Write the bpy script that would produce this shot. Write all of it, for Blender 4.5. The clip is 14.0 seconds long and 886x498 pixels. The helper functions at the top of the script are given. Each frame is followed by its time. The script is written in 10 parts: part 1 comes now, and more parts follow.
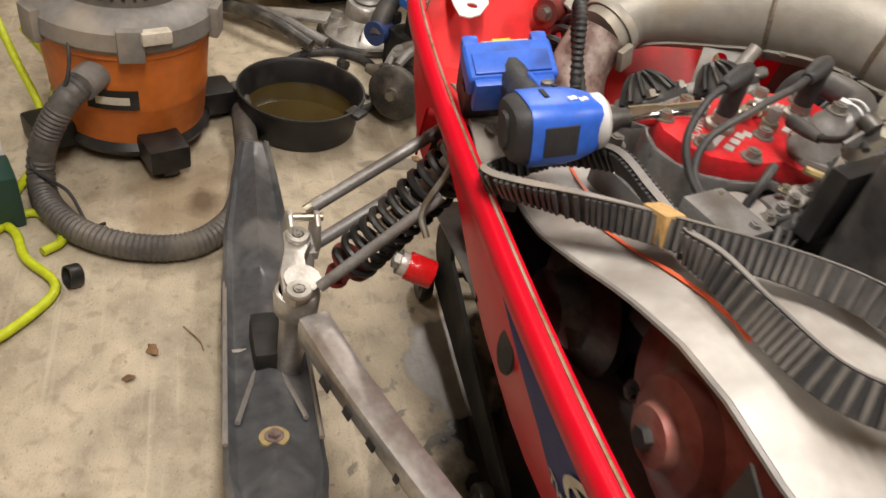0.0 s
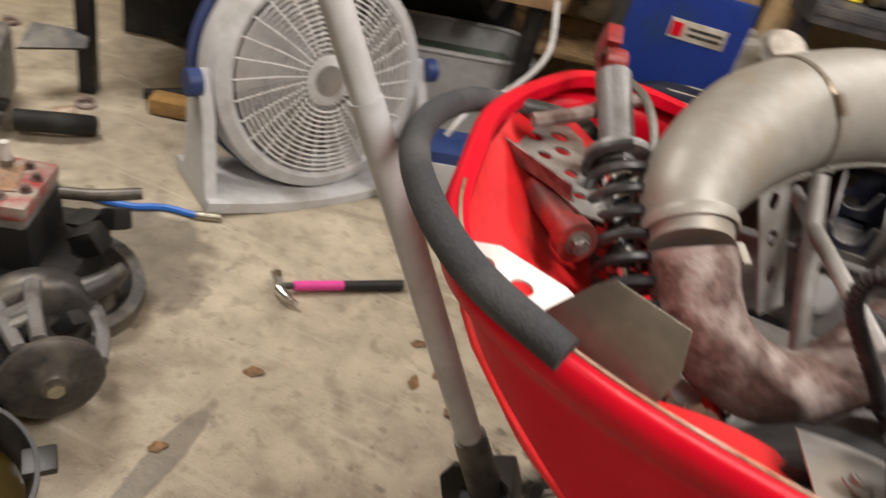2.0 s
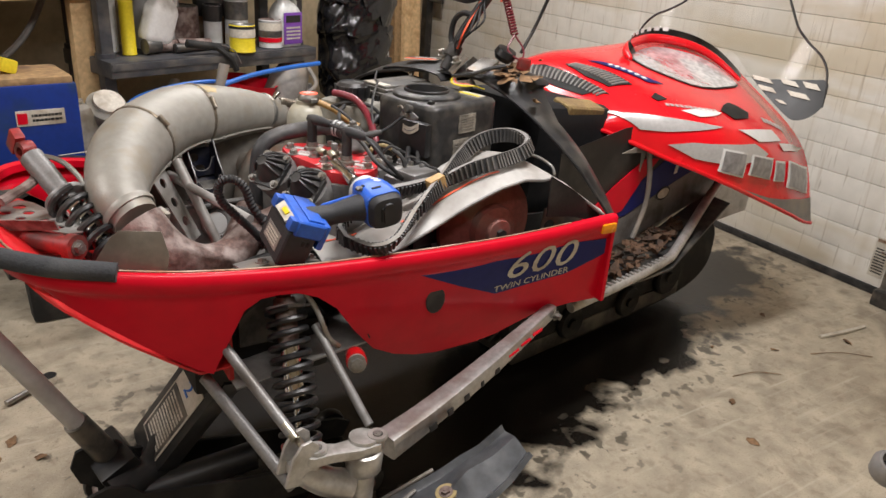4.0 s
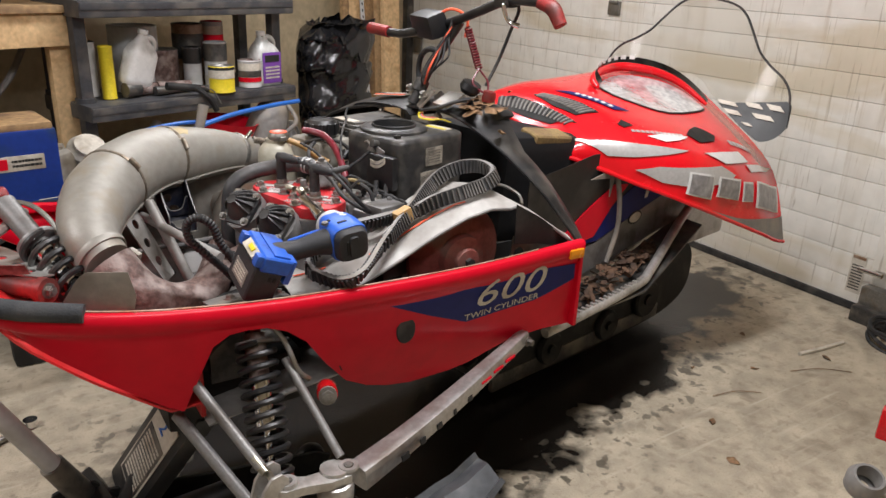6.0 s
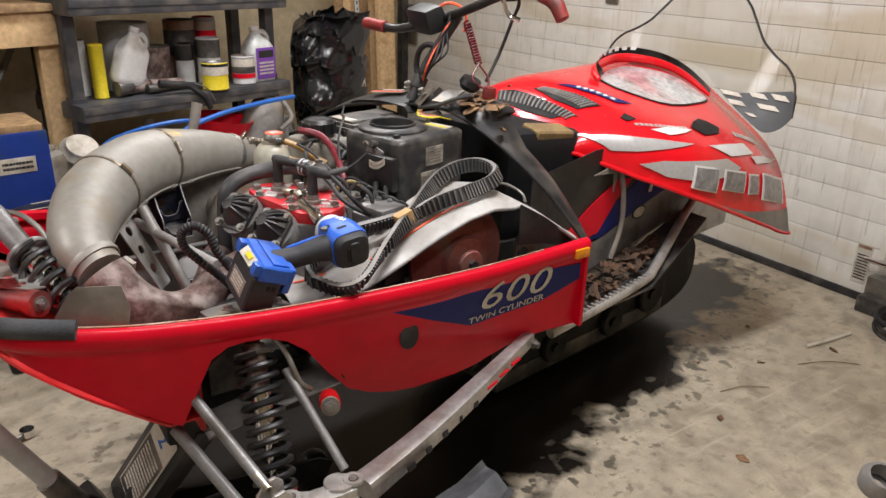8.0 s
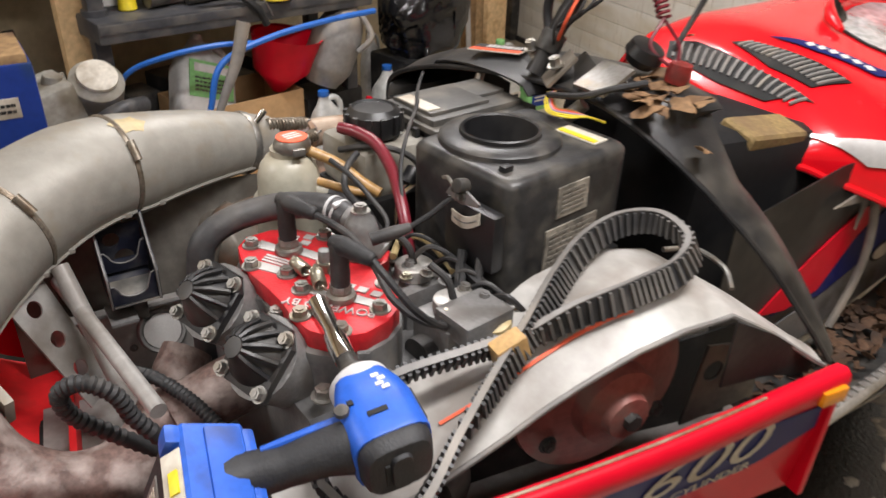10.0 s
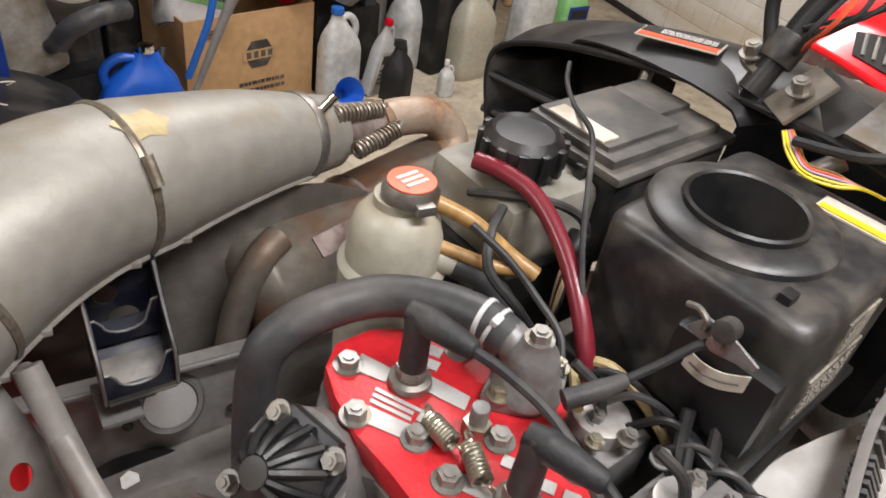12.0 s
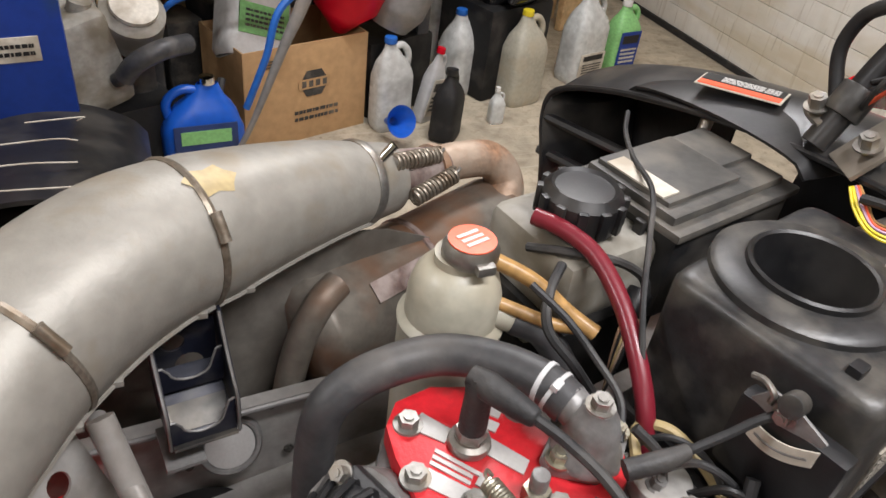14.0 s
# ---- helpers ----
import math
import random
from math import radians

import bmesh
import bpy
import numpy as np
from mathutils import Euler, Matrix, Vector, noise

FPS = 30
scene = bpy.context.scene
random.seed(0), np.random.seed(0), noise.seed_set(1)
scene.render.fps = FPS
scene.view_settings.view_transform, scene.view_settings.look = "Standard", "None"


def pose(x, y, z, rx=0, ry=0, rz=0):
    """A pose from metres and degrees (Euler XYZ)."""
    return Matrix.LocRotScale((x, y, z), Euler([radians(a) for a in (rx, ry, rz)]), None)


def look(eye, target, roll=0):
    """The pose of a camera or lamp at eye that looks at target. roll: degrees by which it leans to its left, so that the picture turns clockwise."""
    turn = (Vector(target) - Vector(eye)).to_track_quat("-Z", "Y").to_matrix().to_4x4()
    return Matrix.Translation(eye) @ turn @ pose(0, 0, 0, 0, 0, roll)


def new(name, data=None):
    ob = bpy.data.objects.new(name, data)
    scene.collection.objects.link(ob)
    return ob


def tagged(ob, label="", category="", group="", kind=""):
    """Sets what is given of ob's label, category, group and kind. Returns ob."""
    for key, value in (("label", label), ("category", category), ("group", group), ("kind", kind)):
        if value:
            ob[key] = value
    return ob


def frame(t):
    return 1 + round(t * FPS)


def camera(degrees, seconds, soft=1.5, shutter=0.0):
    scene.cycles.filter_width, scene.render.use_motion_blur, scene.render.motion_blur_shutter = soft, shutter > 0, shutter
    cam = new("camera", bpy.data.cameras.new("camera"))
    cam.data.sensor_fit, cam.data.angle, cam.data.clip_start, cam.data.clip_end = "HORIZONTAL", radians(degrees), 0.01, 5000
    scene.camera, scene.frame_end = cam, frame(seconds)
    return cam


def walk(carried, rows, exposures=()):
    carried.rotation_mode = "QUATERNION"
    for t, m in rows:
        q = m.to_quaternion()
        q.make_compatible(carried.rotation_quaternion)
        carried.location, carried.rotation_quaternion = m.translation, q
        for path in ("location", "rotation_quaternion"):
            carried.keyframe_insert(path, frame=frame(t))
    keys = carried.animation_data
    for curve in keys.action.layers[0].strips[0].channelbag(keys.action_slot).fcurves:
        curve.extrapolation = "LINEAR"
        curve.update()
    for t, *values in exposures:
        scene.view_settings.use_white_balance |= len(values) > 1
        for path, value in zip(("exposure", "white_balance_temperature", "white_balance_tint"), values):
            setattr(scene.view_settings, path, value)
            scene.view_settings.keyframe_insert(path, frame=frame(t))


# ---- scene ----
cam = camera(61.8, 14.0, 1.5, 0.3)
METRES, EYE, TILT, LEAN, TURN = 3.1, 1.2, -36.5, -6.1, 67.1
PATH = [
    (0, (0.016, -0.325, 1.239), (-1.399, 0.257, -0.05), 13.1),
    (0.5, (-0.245, -0.349, 1.2), (-1.592, 0.325, -0.115), 16.0),
    (1, (-0.666, -0.394, 1.19), (-1.833, 0.68, -0.028), 20.1),
    (1.5, (-0.997, -0.396, 1.157), (-1.916, 0.935, -0.02), 17.0),
    (2, (-1.165, -0.484, 1.159), (-1.52, 1.131, 0.035), 15.4),
    (2.5, (-1.262, -0.821, 1.232), (-0.866, 0.776, 0.094), 15.3),
    (3, (-1.223, -1.002, 1.293), (-0.581, 0.663, 0.392), 6.0),
    (3.5, (-1.275, -1.128, 1.314), (-0.39, 0.457, 0.476), 3.5),
    (4, (-1.303, -1.212, 1.331), (-0.291, 0.323, 0.544), 4.2),
    (4.2, (-1.276, -1.231, 1.343), (-0.268, 0.305, 0.552), 3.7),
    (6.5, (-1.267, -1.267, 1.345), (-0.227, 0.291, 0.646), 2.2),
    (7, (-1.264, -1.263, 1.344), (-0.225, 0.293, 0.637), 2.0),
    (7.2, (-1.262, -1.263, 1.345), (-0.225, 0.292, 0.635), 1.8),
    (9.3, (-1.086, -0.829, 1.371), (-0.087, 0.691, 0.539), 1.1),
    (9.5, (-0.985, -0.723, 1.361), (-0.04, 0.815, 0.499), 0.7),
    (10, (-0.833, -0.463, 1.334), (-0.071, 1.09, 0.329), 2.0),
    (10.5, (-0.818, -0.282, 1.291), (-0.121, 1.256, 0.218), 5.1),
    (11, (-0.831, -0.105, 1.311), (-0.047, 1.369, 0.21), 8.3),
    (11.5, (-0.858, 0.032, 1.319), (-0.045, 1.462, 0.181), 9.0),
    (12, (-0.853, 0.015, 1.291), (-0.03, 1.381, 0.084), 10.1),
    (12.5, (-0.832, -0.008, 1.283), (0.015, 1.32, 0.05), 10.9),
    (13, (-0.845, -0.006, 1.283), (-0.022, 1.307, 0.02), 10.2),
    (13.5, (-0.865, 0.085, 1.328), (-0.097, 1.471, 0.108), 8.4),
    (14, (-0.861, 0.038, 1.323), (-0.145, 1.478, 0.135), 8.0),
]
walk(cam, [(t, look(eye, target, roll)) for t, eye, target, roll in PATH], [(0, 0, 6950, 10), (1.5, 0, 6750, 10), (3, 0, 6500, 10), (6.5, 0, 6150, 10), (10.5, 0, 6350, 10), (13.5, 0, 6200, 10)])


# ---- light ----
world = bpy.data.worlds.new("night")
scene.world = world
world.use_nodes = True
world.node_tree.nodes["Background"].inputs[0].default_value = (0.9, 0.85, 0.75, 1)
world.node_tree.nodes["Background"].inputs[1].default_value = 0.004


def lamp(name, x, y, z, sx, sy, watts, colour):
    data = bpy.data.lights.new(name, "AREA")
    data.shape, data.size, data.size_y, data.energy, data.color = "RECTANGLE", sx, sy, watts, colour
    ob = new(name, data)
    ob.location = (x, y, z)
    return ob


WARM = (1.0, 0.955, 0.93)
# first from the shadow edge, fourth from oil reflections; second and third added fill
LAMPS = ((-0.15, -0.22, 52), (-1.6, -1.45, 17), (0.10, 1.80, 42), (-3.0, 0.75, 46))
for lx, ly, watts in LAMPS:
    lamp("ceiling_tube_light", lx, ly, 2.43, 1.2, 0.18, watts, WARM)


# ---- materials ----
def mat(name, col, rough=0.5, metal=0.0, var=0.25, scale=18.0, bump=0.12, fine=160.0, dirt=None, amount=0.3, dscale=5.0, coat=0.0, spec=0.5, trans=0.0, rv=0.12):
    m = bpy.data.materials.new(name)
    m.use_nodes = True
    nt = m.node_tree
    N, K = nt.nodes, nt.links
    b = N["Principled BSDF"]
    b.inputs["Metallic"].default_value = metal
    b.inputs["Coat Weight"].default_value = coat
    b.inputs["Specular IOR Level"].default_value = spec
    b.inputs["Transmission Weight"].default_value = trans
    tc = N.new("ShaderNodeTexCoord")
    oi = N.new("ShaderNodeObjectInfo")
    shift = N.new("ShaderNodeVectorMath")
    shift.operation = "ADD"
    K.new(tc.outputs["Object"], shift.inputs[0])
    sc = N.new("ShaderNodeMath")
    sc.operation = "MULTIPLY"
    sc.inputs[1].default_value = 7.0
    K.new(oi.outputs["Random"], sc.inputs[0])
    K.new(sc.outputs[0], shift.inputs[1])

    def noi(s, detail=4.0):
        n = N.new("ShaderNodeTexNoise")
        n.inputs["Scale"].default_value, n.inputs["Detail"].default_value = s, detail
        K.new(shift.outputs[0], n.inputs["Vector"])
        return n

    n1, n2 = noi(scale), noi(fine, 2.0)
    mx = N.new("ShaderNodeMix")
    mx.data_type = "RGBA"
    mx.inputs[6].default_value = (*[c * (1 - var) for c in col], 1)
    mx.inputs[7].default_value = (*[min(1, c * (1 + var)) for c in col], 1)
    K.new(n1.outputs[0], mx.inputs[0])
    out = mx.outputs[2]
    n4 = noi(scale * 5.0, 8.0)
    mr4 = N.new("ShaderNodeMapRange")
    mr4.inputs[1].default_value, mr4.inputs[2].default_value = 0.3, 0.7
    mr4.inputs[3].default_value, mr4.inputs[4].default_value = 1 - 0.35 * min(1, var * 3), 1 + 0.30 * min(1, var * 3)
    K.new(n4.outputs[0], mr4.inputs[0])
    mul = N.new("ShaderNodeMix")
    mul.data_type, mul.blend_type = "RGBA", "MULTIPLY"
    mul.inputs[0].default_value = 1.0
    K.new(out, mul.inputs[6])
    K.new(mr4.outputs[0], mul.inputs[7])
    out = mul.outputs[2]
    if dirt:
        n3 = noi(dscale, 6.0)
        rp = N.new("ShaderNodeValToRGB")
        rp.color_ramp.elements[0].position, rp.color_ramp.elements[1].position = 0.62 - amount * 0.4, 0.78 - amount * 0.3
        K.new(n3.outputs[0], rp.inputs[0])
        m2 = N.new("ShaderNodeMix")
        m2.data_type = "RGBA"
        m2.inputs[7].default_value = (*dirt, 1)
        K.new(rp.outputs[0], m2.inputs[0])
        K.new(out, m2.inputs[6])
        out = m2.outputs[2]
    K.new(out, b.inputs["Base Color"])
    mr = N.new("ShaderNodeMapRange")
    mr.inputs[3].default_value, mr.inputs[4].default_value = max(0.02, rough - rv), min(1, rough + rv)
    K.new(n1.outputs[0], mr.inputs[0])
    K.new(mr.outputs[0], b.inputs["Roughness"])
    if bump:
        bp = N.new("ShaderNodeBump")
        bp.inputs["Strength"].default_value, bp.inputs["Distance"].default_value = bump, 0.004
        K.new(n2.outputs[0], bp.inputs["Height"])
        K.new(bp.outputs[0], b.inputs["Normal"])
    return m


def floor_material():
    """Tan garage concrete with oil stains, damp patches, trowel marks and painted shade under the sled."""
    m = mat("concrete", (0.46, 0.40, 0.30), 0.62, 0, 0.22, 2.6, 0.25, 90.0)
    nt = m.node_tree
    N, K = nt.nodes, nt.links
    b = N["Principled BSDF"]
    geo = N.new("ShaderNodeNewGeometry")
    base = b.inputs["Base Color"].links[0].from_socket

    def noi(s, detail=5.0, dist=0.0):
        n = N.new("ShaderNodeTexNoise")
        n.inputs["Scale"].default_value, n.inputs["Detail"].default_value, n.inputs["Distortion"].default_value = s, detail, dist
        K.new(geo.outputs["Position"], n.inputs["Vector"])
        return n.outputs[0]

    def math(op, a, c=None, d=None):
        n = N.new("ShaderNodeMath")
        n.operation = op
        for i, v in enumerate((a, c, d)):
            if v is None:
                continue
            if isinstance(v, (int, float)):
                n.inputs[i].default_value = v
            else:
                K.new(v, n.inputs[i])
        return n.outputs[0]

    def ramp(v, lo, hi):
        n = N.new("ShaderNodeMapRange")
        n.inputs[1].default_value, n.inputs[2].default_value = lo, hi
        K.new(v, n.inputs[0])
        return n.outputs[0]

    def mixin(under, mask, col):
        n = N.new("ShaderNodeMix")
        n.data_type = "RGBA"
        n.inputs[7].default_value = (*col, 1)
        K.new(mask, n.inputs[0])
        K.new(under, n.inputs[6])
        return n.outputs[2]

    ragged = noi(7.0, 10.0, 0.25)
    splash = noi(19.0, 6.0, 0.3)
    cloud = noi(1.3, 5.0)
    c = mixin(base, math("MULTIPLY", ramp(cloud, 0.5, 0.75), 0.5), (0.30, 0.25, 0.18))
    c = mixin(c, math("MULTIPLY", ramp(noi(9.0, 8.0), 0.60, 0.74), 0.45), (0.20, 0.16, 0.11))
    c = mixin(c, math("MULTIPLY", ramp(noi(42.0, 4.0), 0.66, 0.74), 0.6), (0.13, 0.10, 0.07))
    c = mixin(c, math("MULTIPLY", ramp(noi(3.2, 9.0, 1.5), 0.56, 0.68), 0.38), (0.15, 0.115, 0.078))
    c = mixin(c, math("MULTIPLY", ramp(noi(120.0, 2.0), 0.62, 0.72), 0.35), (0.60, 0.54, 0.44))
    c = mixin(c, math("MULTIPLY", ramp(noi(26.0, 10.0, 0.4), 0.54, 0.66), 0.40), (0.22, 0.175, 0.12))
    c = mixin(c, math("MULTIPLY", ramp(noi(260.0, 2.0), 0.60, 0.70), 0.55), (0.12, 0.095, 0.07))
    for turn, k in ((35, 0.42), (-20, 0.30)):
        mp = N.new("ShaderNodeMapping")
        mp.inputs["Rotation"].default_value = (0, 0, radians(turn))
        mp.inputs["Scale"].default_value = (2.2, 42.0, 1.0)
        K.new(geo.outputs["Position"], mp.inputs[0])
        sc_ = N.new("ShaderNodeTexNoise")
        sc_.inputs["Scale"].default_value, sc_.inputs["Detail"].default_value = 1.0, 6.0
        K.new(mp.outputs[0], sc_.inputs["Vector"])
        c = mixin(c, math("MULTIPLY", ramp(sc_.outputs[0], 0.60, 0.72), k), (0.60, 0.54, 0.43))
    # brown rust-coloured spill
    for px, py, rx, ry, k, tint in ((-1.60, -0.38, 0.24, 0.15, 0.62, (0.20, 0.135, 0.070)), (-1.57, -0.36, 0.07, 0.045, 0.8, (0.085, 0.050, 0.025)), (-1.68, -0.44, 0.05, 0.035, 0.7, (0.11, 0.065, 0.03))):
        sub = N.new("ShaderNodeVectorMath")
        sub.operation = "SUBTRACT"
        K.new(geo.outputs["Position"], sub.inputs[0])
        sub.inputs[1].default_value = (px, py, 0)
        div = N.new("ShaderNodeVectorMath")
        div.operation = "DIVIDE"
        K.new(sub.outputs[0], div.inputs[0])
        div.inputs[1].default_value = (rx, ry, 1)
        ln = N.new("ShaderNodeVectorMath")
        ln.operation = "LENGTH"
        K.new(div.outputs[0], ln.inputs[0])
        d = math("ADD", ln.outputs[1], math("MULTIPLY", math("SUBTRACT", ragged, 0.5), 1.9))
        c = mixin(c, math("MULTIPLY", ramp(d, 1.15, 0.55), k), tint)
    wet_and_shade = None
    # damp, oily patches, also painted shade under the sled: middle, half sizes, strength
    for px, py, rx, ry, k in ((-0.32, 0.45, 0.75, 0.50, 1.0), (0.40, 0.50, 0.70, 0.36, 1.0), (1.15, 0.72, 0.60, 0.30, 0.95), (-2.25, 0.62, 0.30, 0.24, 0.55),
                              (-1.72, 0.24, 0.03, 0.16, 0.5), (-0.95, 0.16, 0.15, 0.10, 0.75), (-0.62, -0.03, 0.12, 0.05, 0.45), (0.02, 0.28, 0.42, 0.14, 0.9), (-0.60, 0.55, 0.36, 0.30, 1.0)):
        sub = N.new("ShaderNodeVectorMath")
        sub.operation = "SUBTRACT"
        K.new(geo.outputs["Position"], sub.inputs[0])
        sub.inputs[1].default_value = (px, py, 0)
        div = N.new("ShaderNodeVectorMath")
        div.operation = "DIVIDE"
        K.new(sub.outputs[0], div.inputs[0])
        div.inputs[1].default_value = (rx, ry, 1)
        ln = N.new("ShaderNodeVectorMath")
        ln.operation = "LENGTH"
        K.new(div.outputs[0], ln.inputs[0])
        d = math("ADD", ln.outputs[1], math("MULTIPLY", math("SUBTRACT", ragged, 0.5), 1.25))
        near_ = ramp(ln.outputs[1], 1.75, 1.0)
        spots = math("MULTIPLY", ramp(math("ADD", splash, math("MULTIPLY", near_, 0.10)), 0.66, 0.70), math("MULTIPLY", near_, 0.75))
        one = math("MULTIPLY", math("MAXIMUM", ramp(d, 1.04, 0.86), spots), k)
        wet_and_shade = one if wet_and_shade is None else math("MAXIMUM", wet_and_shade, one)
    c = mixin(c, wet_and_shade, (0.011, 0.009, 0.007))
    K.new(c, b.inputs["Base Color"])
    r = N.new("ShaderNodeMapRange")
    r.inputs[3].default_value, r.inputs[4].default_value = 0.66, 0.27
    K.new(wet_and_shade, r.inputs[0])
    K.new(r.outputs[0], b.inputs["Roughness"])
    return m


def door_material():
    """White painted steel with brown run-down stains."""
    m = mat("door_paint", (0.76, 0.735, 0.675), 0.45, 0, 0.05, 3.0, 0.06, 60.0)
    nt = m.node_tree
    N, K = nt.nodes, nt.links
    b = N["Principled BSDF"]
    geo = N.new("ShaderNodeNewGeometry")
    under = b.inputs["Base Color"].links[0].from_socket
    for stretch, lo, hi, k, col in (((1, 7.3, 0.9), 0.56, 0.74, 0.26, (0.46, 0.37, 0.24)), ((1, 33, 1.3), 0.60, 0.72, 0.34, (0.34, 0.25, 0.15)), ((1, 1.0, 4.5), 0.52, 0.66, 0.6, (0.55, 0.46, 0.30)), ((1, 80, 5), 0.62, 0.70, 0.4, (0.24, 0.18, 0.11))):
        mp = N.new("ShaderNodeMapping")
        mp.inputs["Scale"].default_value = stretch
        K.new(geo.outputs["Position"], mp.inputs[0])
        n = N.new("ShaderNodeTexNoise")
        n.inputs["Scale"].default_value, n.inputs["Detail"].default_value, n.inputs["Distortion"].default_value = 1.0, 7.0, 0.35
        mp.inputs["Location"].default_value = (0.37, 0.21, 0.13)
        mp.inputs["Rotation"].default_value = (radians(1.5), radians(23), radians(19))
        K.new(mp.outputs[0], n.inputs["Vector"])
        r = N.new("ShaderNodeMapRange")
        r.inputs[1].default_value, r.inputs[2].default_value, r.inputs[4].default_value = lo, hi, k
        K.new(n.outputs[0], r.inputs[0])
        x = N.new("ShaderNodeMix")
        x.data_type = "RGBA"
        x.inputs[7].default_value = (*col, 1)
        K.new(r.outputs[0], x.inputs[0])
        K.new(under, x.inputs[6])
        under = x.outputs[2]
    K.new(under, b.inputs["Base Color"])
    return m


M_FLOOR = floor_material()
M_DOOR = door_material()
M_WALL = mat("wall_board", (0.52, 0.43, 0.28), 0.8, 0, 0.15, 4, 0.2, 60, (0.33, 0.26, 0.17), 0.3, 2.0)
M_CEIL = mat("ceiling_paint", (0.78, 0.75, 0.68), 0.9, 0, 0.05, 4, 0.1)
M_RED = mat("red_plastic", (0.62, 0.004, 0.020), 0.36, 0, 0.06, 5, 0.03, 240, (0.52, 0.005, 0.018), 0.2, 7.0, coat=0.05, spec=0.16)
M_REDHOOD = mat("red_hood_paint", (0.76, 0.006, 0.014), 0.24, 0, 0.05, 5, 0.015, 240, (0.62, 0.007, 0.014), 0.2, 6.0, coat=0.35, spec=0.4)
M_REDIN = mat("red_plastic_inside", (0.70, 0.018, 0.022), 0.45, 0, 0.10, 9, 0.05, 160, (0.42, 0.03, 0.025), 0.22, 12.0)
M_DRED = mat("dull_red_paint", (0.30, 0.020, 0.018), 0.5, 0.1, 0.3, 22, 0.15, 180, (0.10, 0.03, 0.025), 0.45, 14)
M_BLUE = mat("blue_decal", (0.010, 0.016, 0.12), 0.42, 0, 0.1, 9, 0.02, spec=0.2)
M_WHITE = mat("white_vinyl", (0.72, 0.71, 0.69), 0.4, 0, 0.06, 12, 0.02, 200, (0.45, 0.43, 0.40), 0.2, 12)
M_SILVERV = mat("silver_vinyl", (0.52, 0.51, 0.50), 0.35, 0.3, 0.08, 20, 0.02)
M_BLACK = mat("black_plastic", (0.010, 0.010, 0.011), 0.42, 0, 0.25, 12, 0.05, 220, (0.040, 0.037, 0.034), 0.35, 9)
M_DUSTY = mat("dusty_black_plastic", (0.016, 0.016, 0.017), 0.36, 0, 0.25, 9, 0.06, 260, (0.060, 0.055, 0.048), 0.42, 14)
M_RUBBER = mat("black_rubber", (0.017, 0.017, 0.018), 0.60, 0, 0.25, 20, 0.15, 260, (0.07, 0.065, 0.06), 0.3, 12)
M_FOAM = mat("grey_foam", (0.040, 0.042, 0.046), 0.85, 0, 0.2, 30, 0.3, 300, (0.08, 0.08, 0.08), 0.3, 10)
M_HOSE = mat("grey_rubber_hose", (0.045, 0.045, 0.047), 0.5, 0, 0.2, 18, 0.08, 200, (0.13, 0.12, 0.11), 0.35, 9)
M_PIPE = mat("ceramic_coated_pipe", (0.31, 0.295, 0.262), 0.50, 0.30, 0.10, 9, 0.07, 220, (0.28, 0.245, 0.19), 0.26, 16)
M_RUST = mat("rusty_cast_pipe", (0.135, 0.085, 0.072), 0.66, 0.25, 0.5, 22, 0.5, 90, (0.33, 0.27, 0.245), 0.47, 26)
M_RUSTO = mat("orange_rust_steel", (0.27, 0.155, 0.09), 0.55, 0.3, 0.35, 24, 0.25, 120, (0.40, 0.31, 0.235), 0.48, 14)
M_ALU = mat("bare_aluminium", (0.50, 0.485, 0.46), 0.38, 0.6, 0.12, 25, 0.08, 200, (0.30, 0.28, 0.25), 0.35, 16)
M_CAST = mat("cast_grey_metal", (0.22, 0.215, 0.21), 0.45, 0.35, 0.12, 40, 0.08, 300, (0.13, 0.12, 0.11), 0.35, 18)
M_STEEL = mat("plated_steel", (0.30, 0.29, 0.27), 0.44, 0.85, 0.15, 30, 0.05, 200, (0.26, 0.22, 0.17), 0.3, 25)
M_OLDSTEEL = mat("tarnished_clamp_steel", (0.27, 0.235, 0.19), 0.42, 0.7, 0.25, 40, 0.05, 200, (0.17, 0.13, 0.09), 0.4, 30)
M_CHROME = mat("chrome", (0.75, 0.75, 0.75), 0.12, 1.0, 0.05, 30, 0.0, rv=0.05)
M_ZINC = mat("yellow_zinc", (0.40, 0.375, 0.30), 0.34, 0.9, 0.15, 40, 0.03)
M_GUN = mat("dark_grey_metal", (0.075, 0.073, 0.07), 0.48, 0.6, 0.2, 22, 0.06, 200, (0.20, 0.18, 0.15), 0.35, 11)
M_BAY = mat("grimy_bulkhead", (0.095, 0.09, 0.082), 0.5, 0.55, 0.3, 13, 0.15, 160, (0.28, 0.25, 0.21), 0.4, 8)
M_ENGINE = mat("engine_grey", (0.14, 0.138, 0.136), 0.45, 0.3, 0.14, 30, 0.06, 300, (0.22, 0.21, 0.19), 0.35, 16)
# near black for dark parts; in recesses and gaps it carries their shade
M_DARK = mat("near_black", (0.004, 0.004, 0.004), 0.7, 0, 0.3, 14, 0.15, 120, (0.03, 0.027, 0.024), 0.3, 12)
M_HEAD = mat("red_head_paint", (0.58, 0.018, 0.026), 0.42, 0.15, 0.12, 28, 0.12, 260, (0.34, 0.03, 0.03), 0.3, 22)
M_WORNHEAD = mat("worn_red_head", (0.30, 0.035, 0.032), 0.55, 0.15, 0.3, 26, 0.15, 200, (0.34, 0.29, 0.25), 0.52, 22)
M_BRUSH = mat("brushed_aluminium_pad", (0.50, 0.49, 0.475), 0.48, 0.35, 0.05, 60, 0.05)
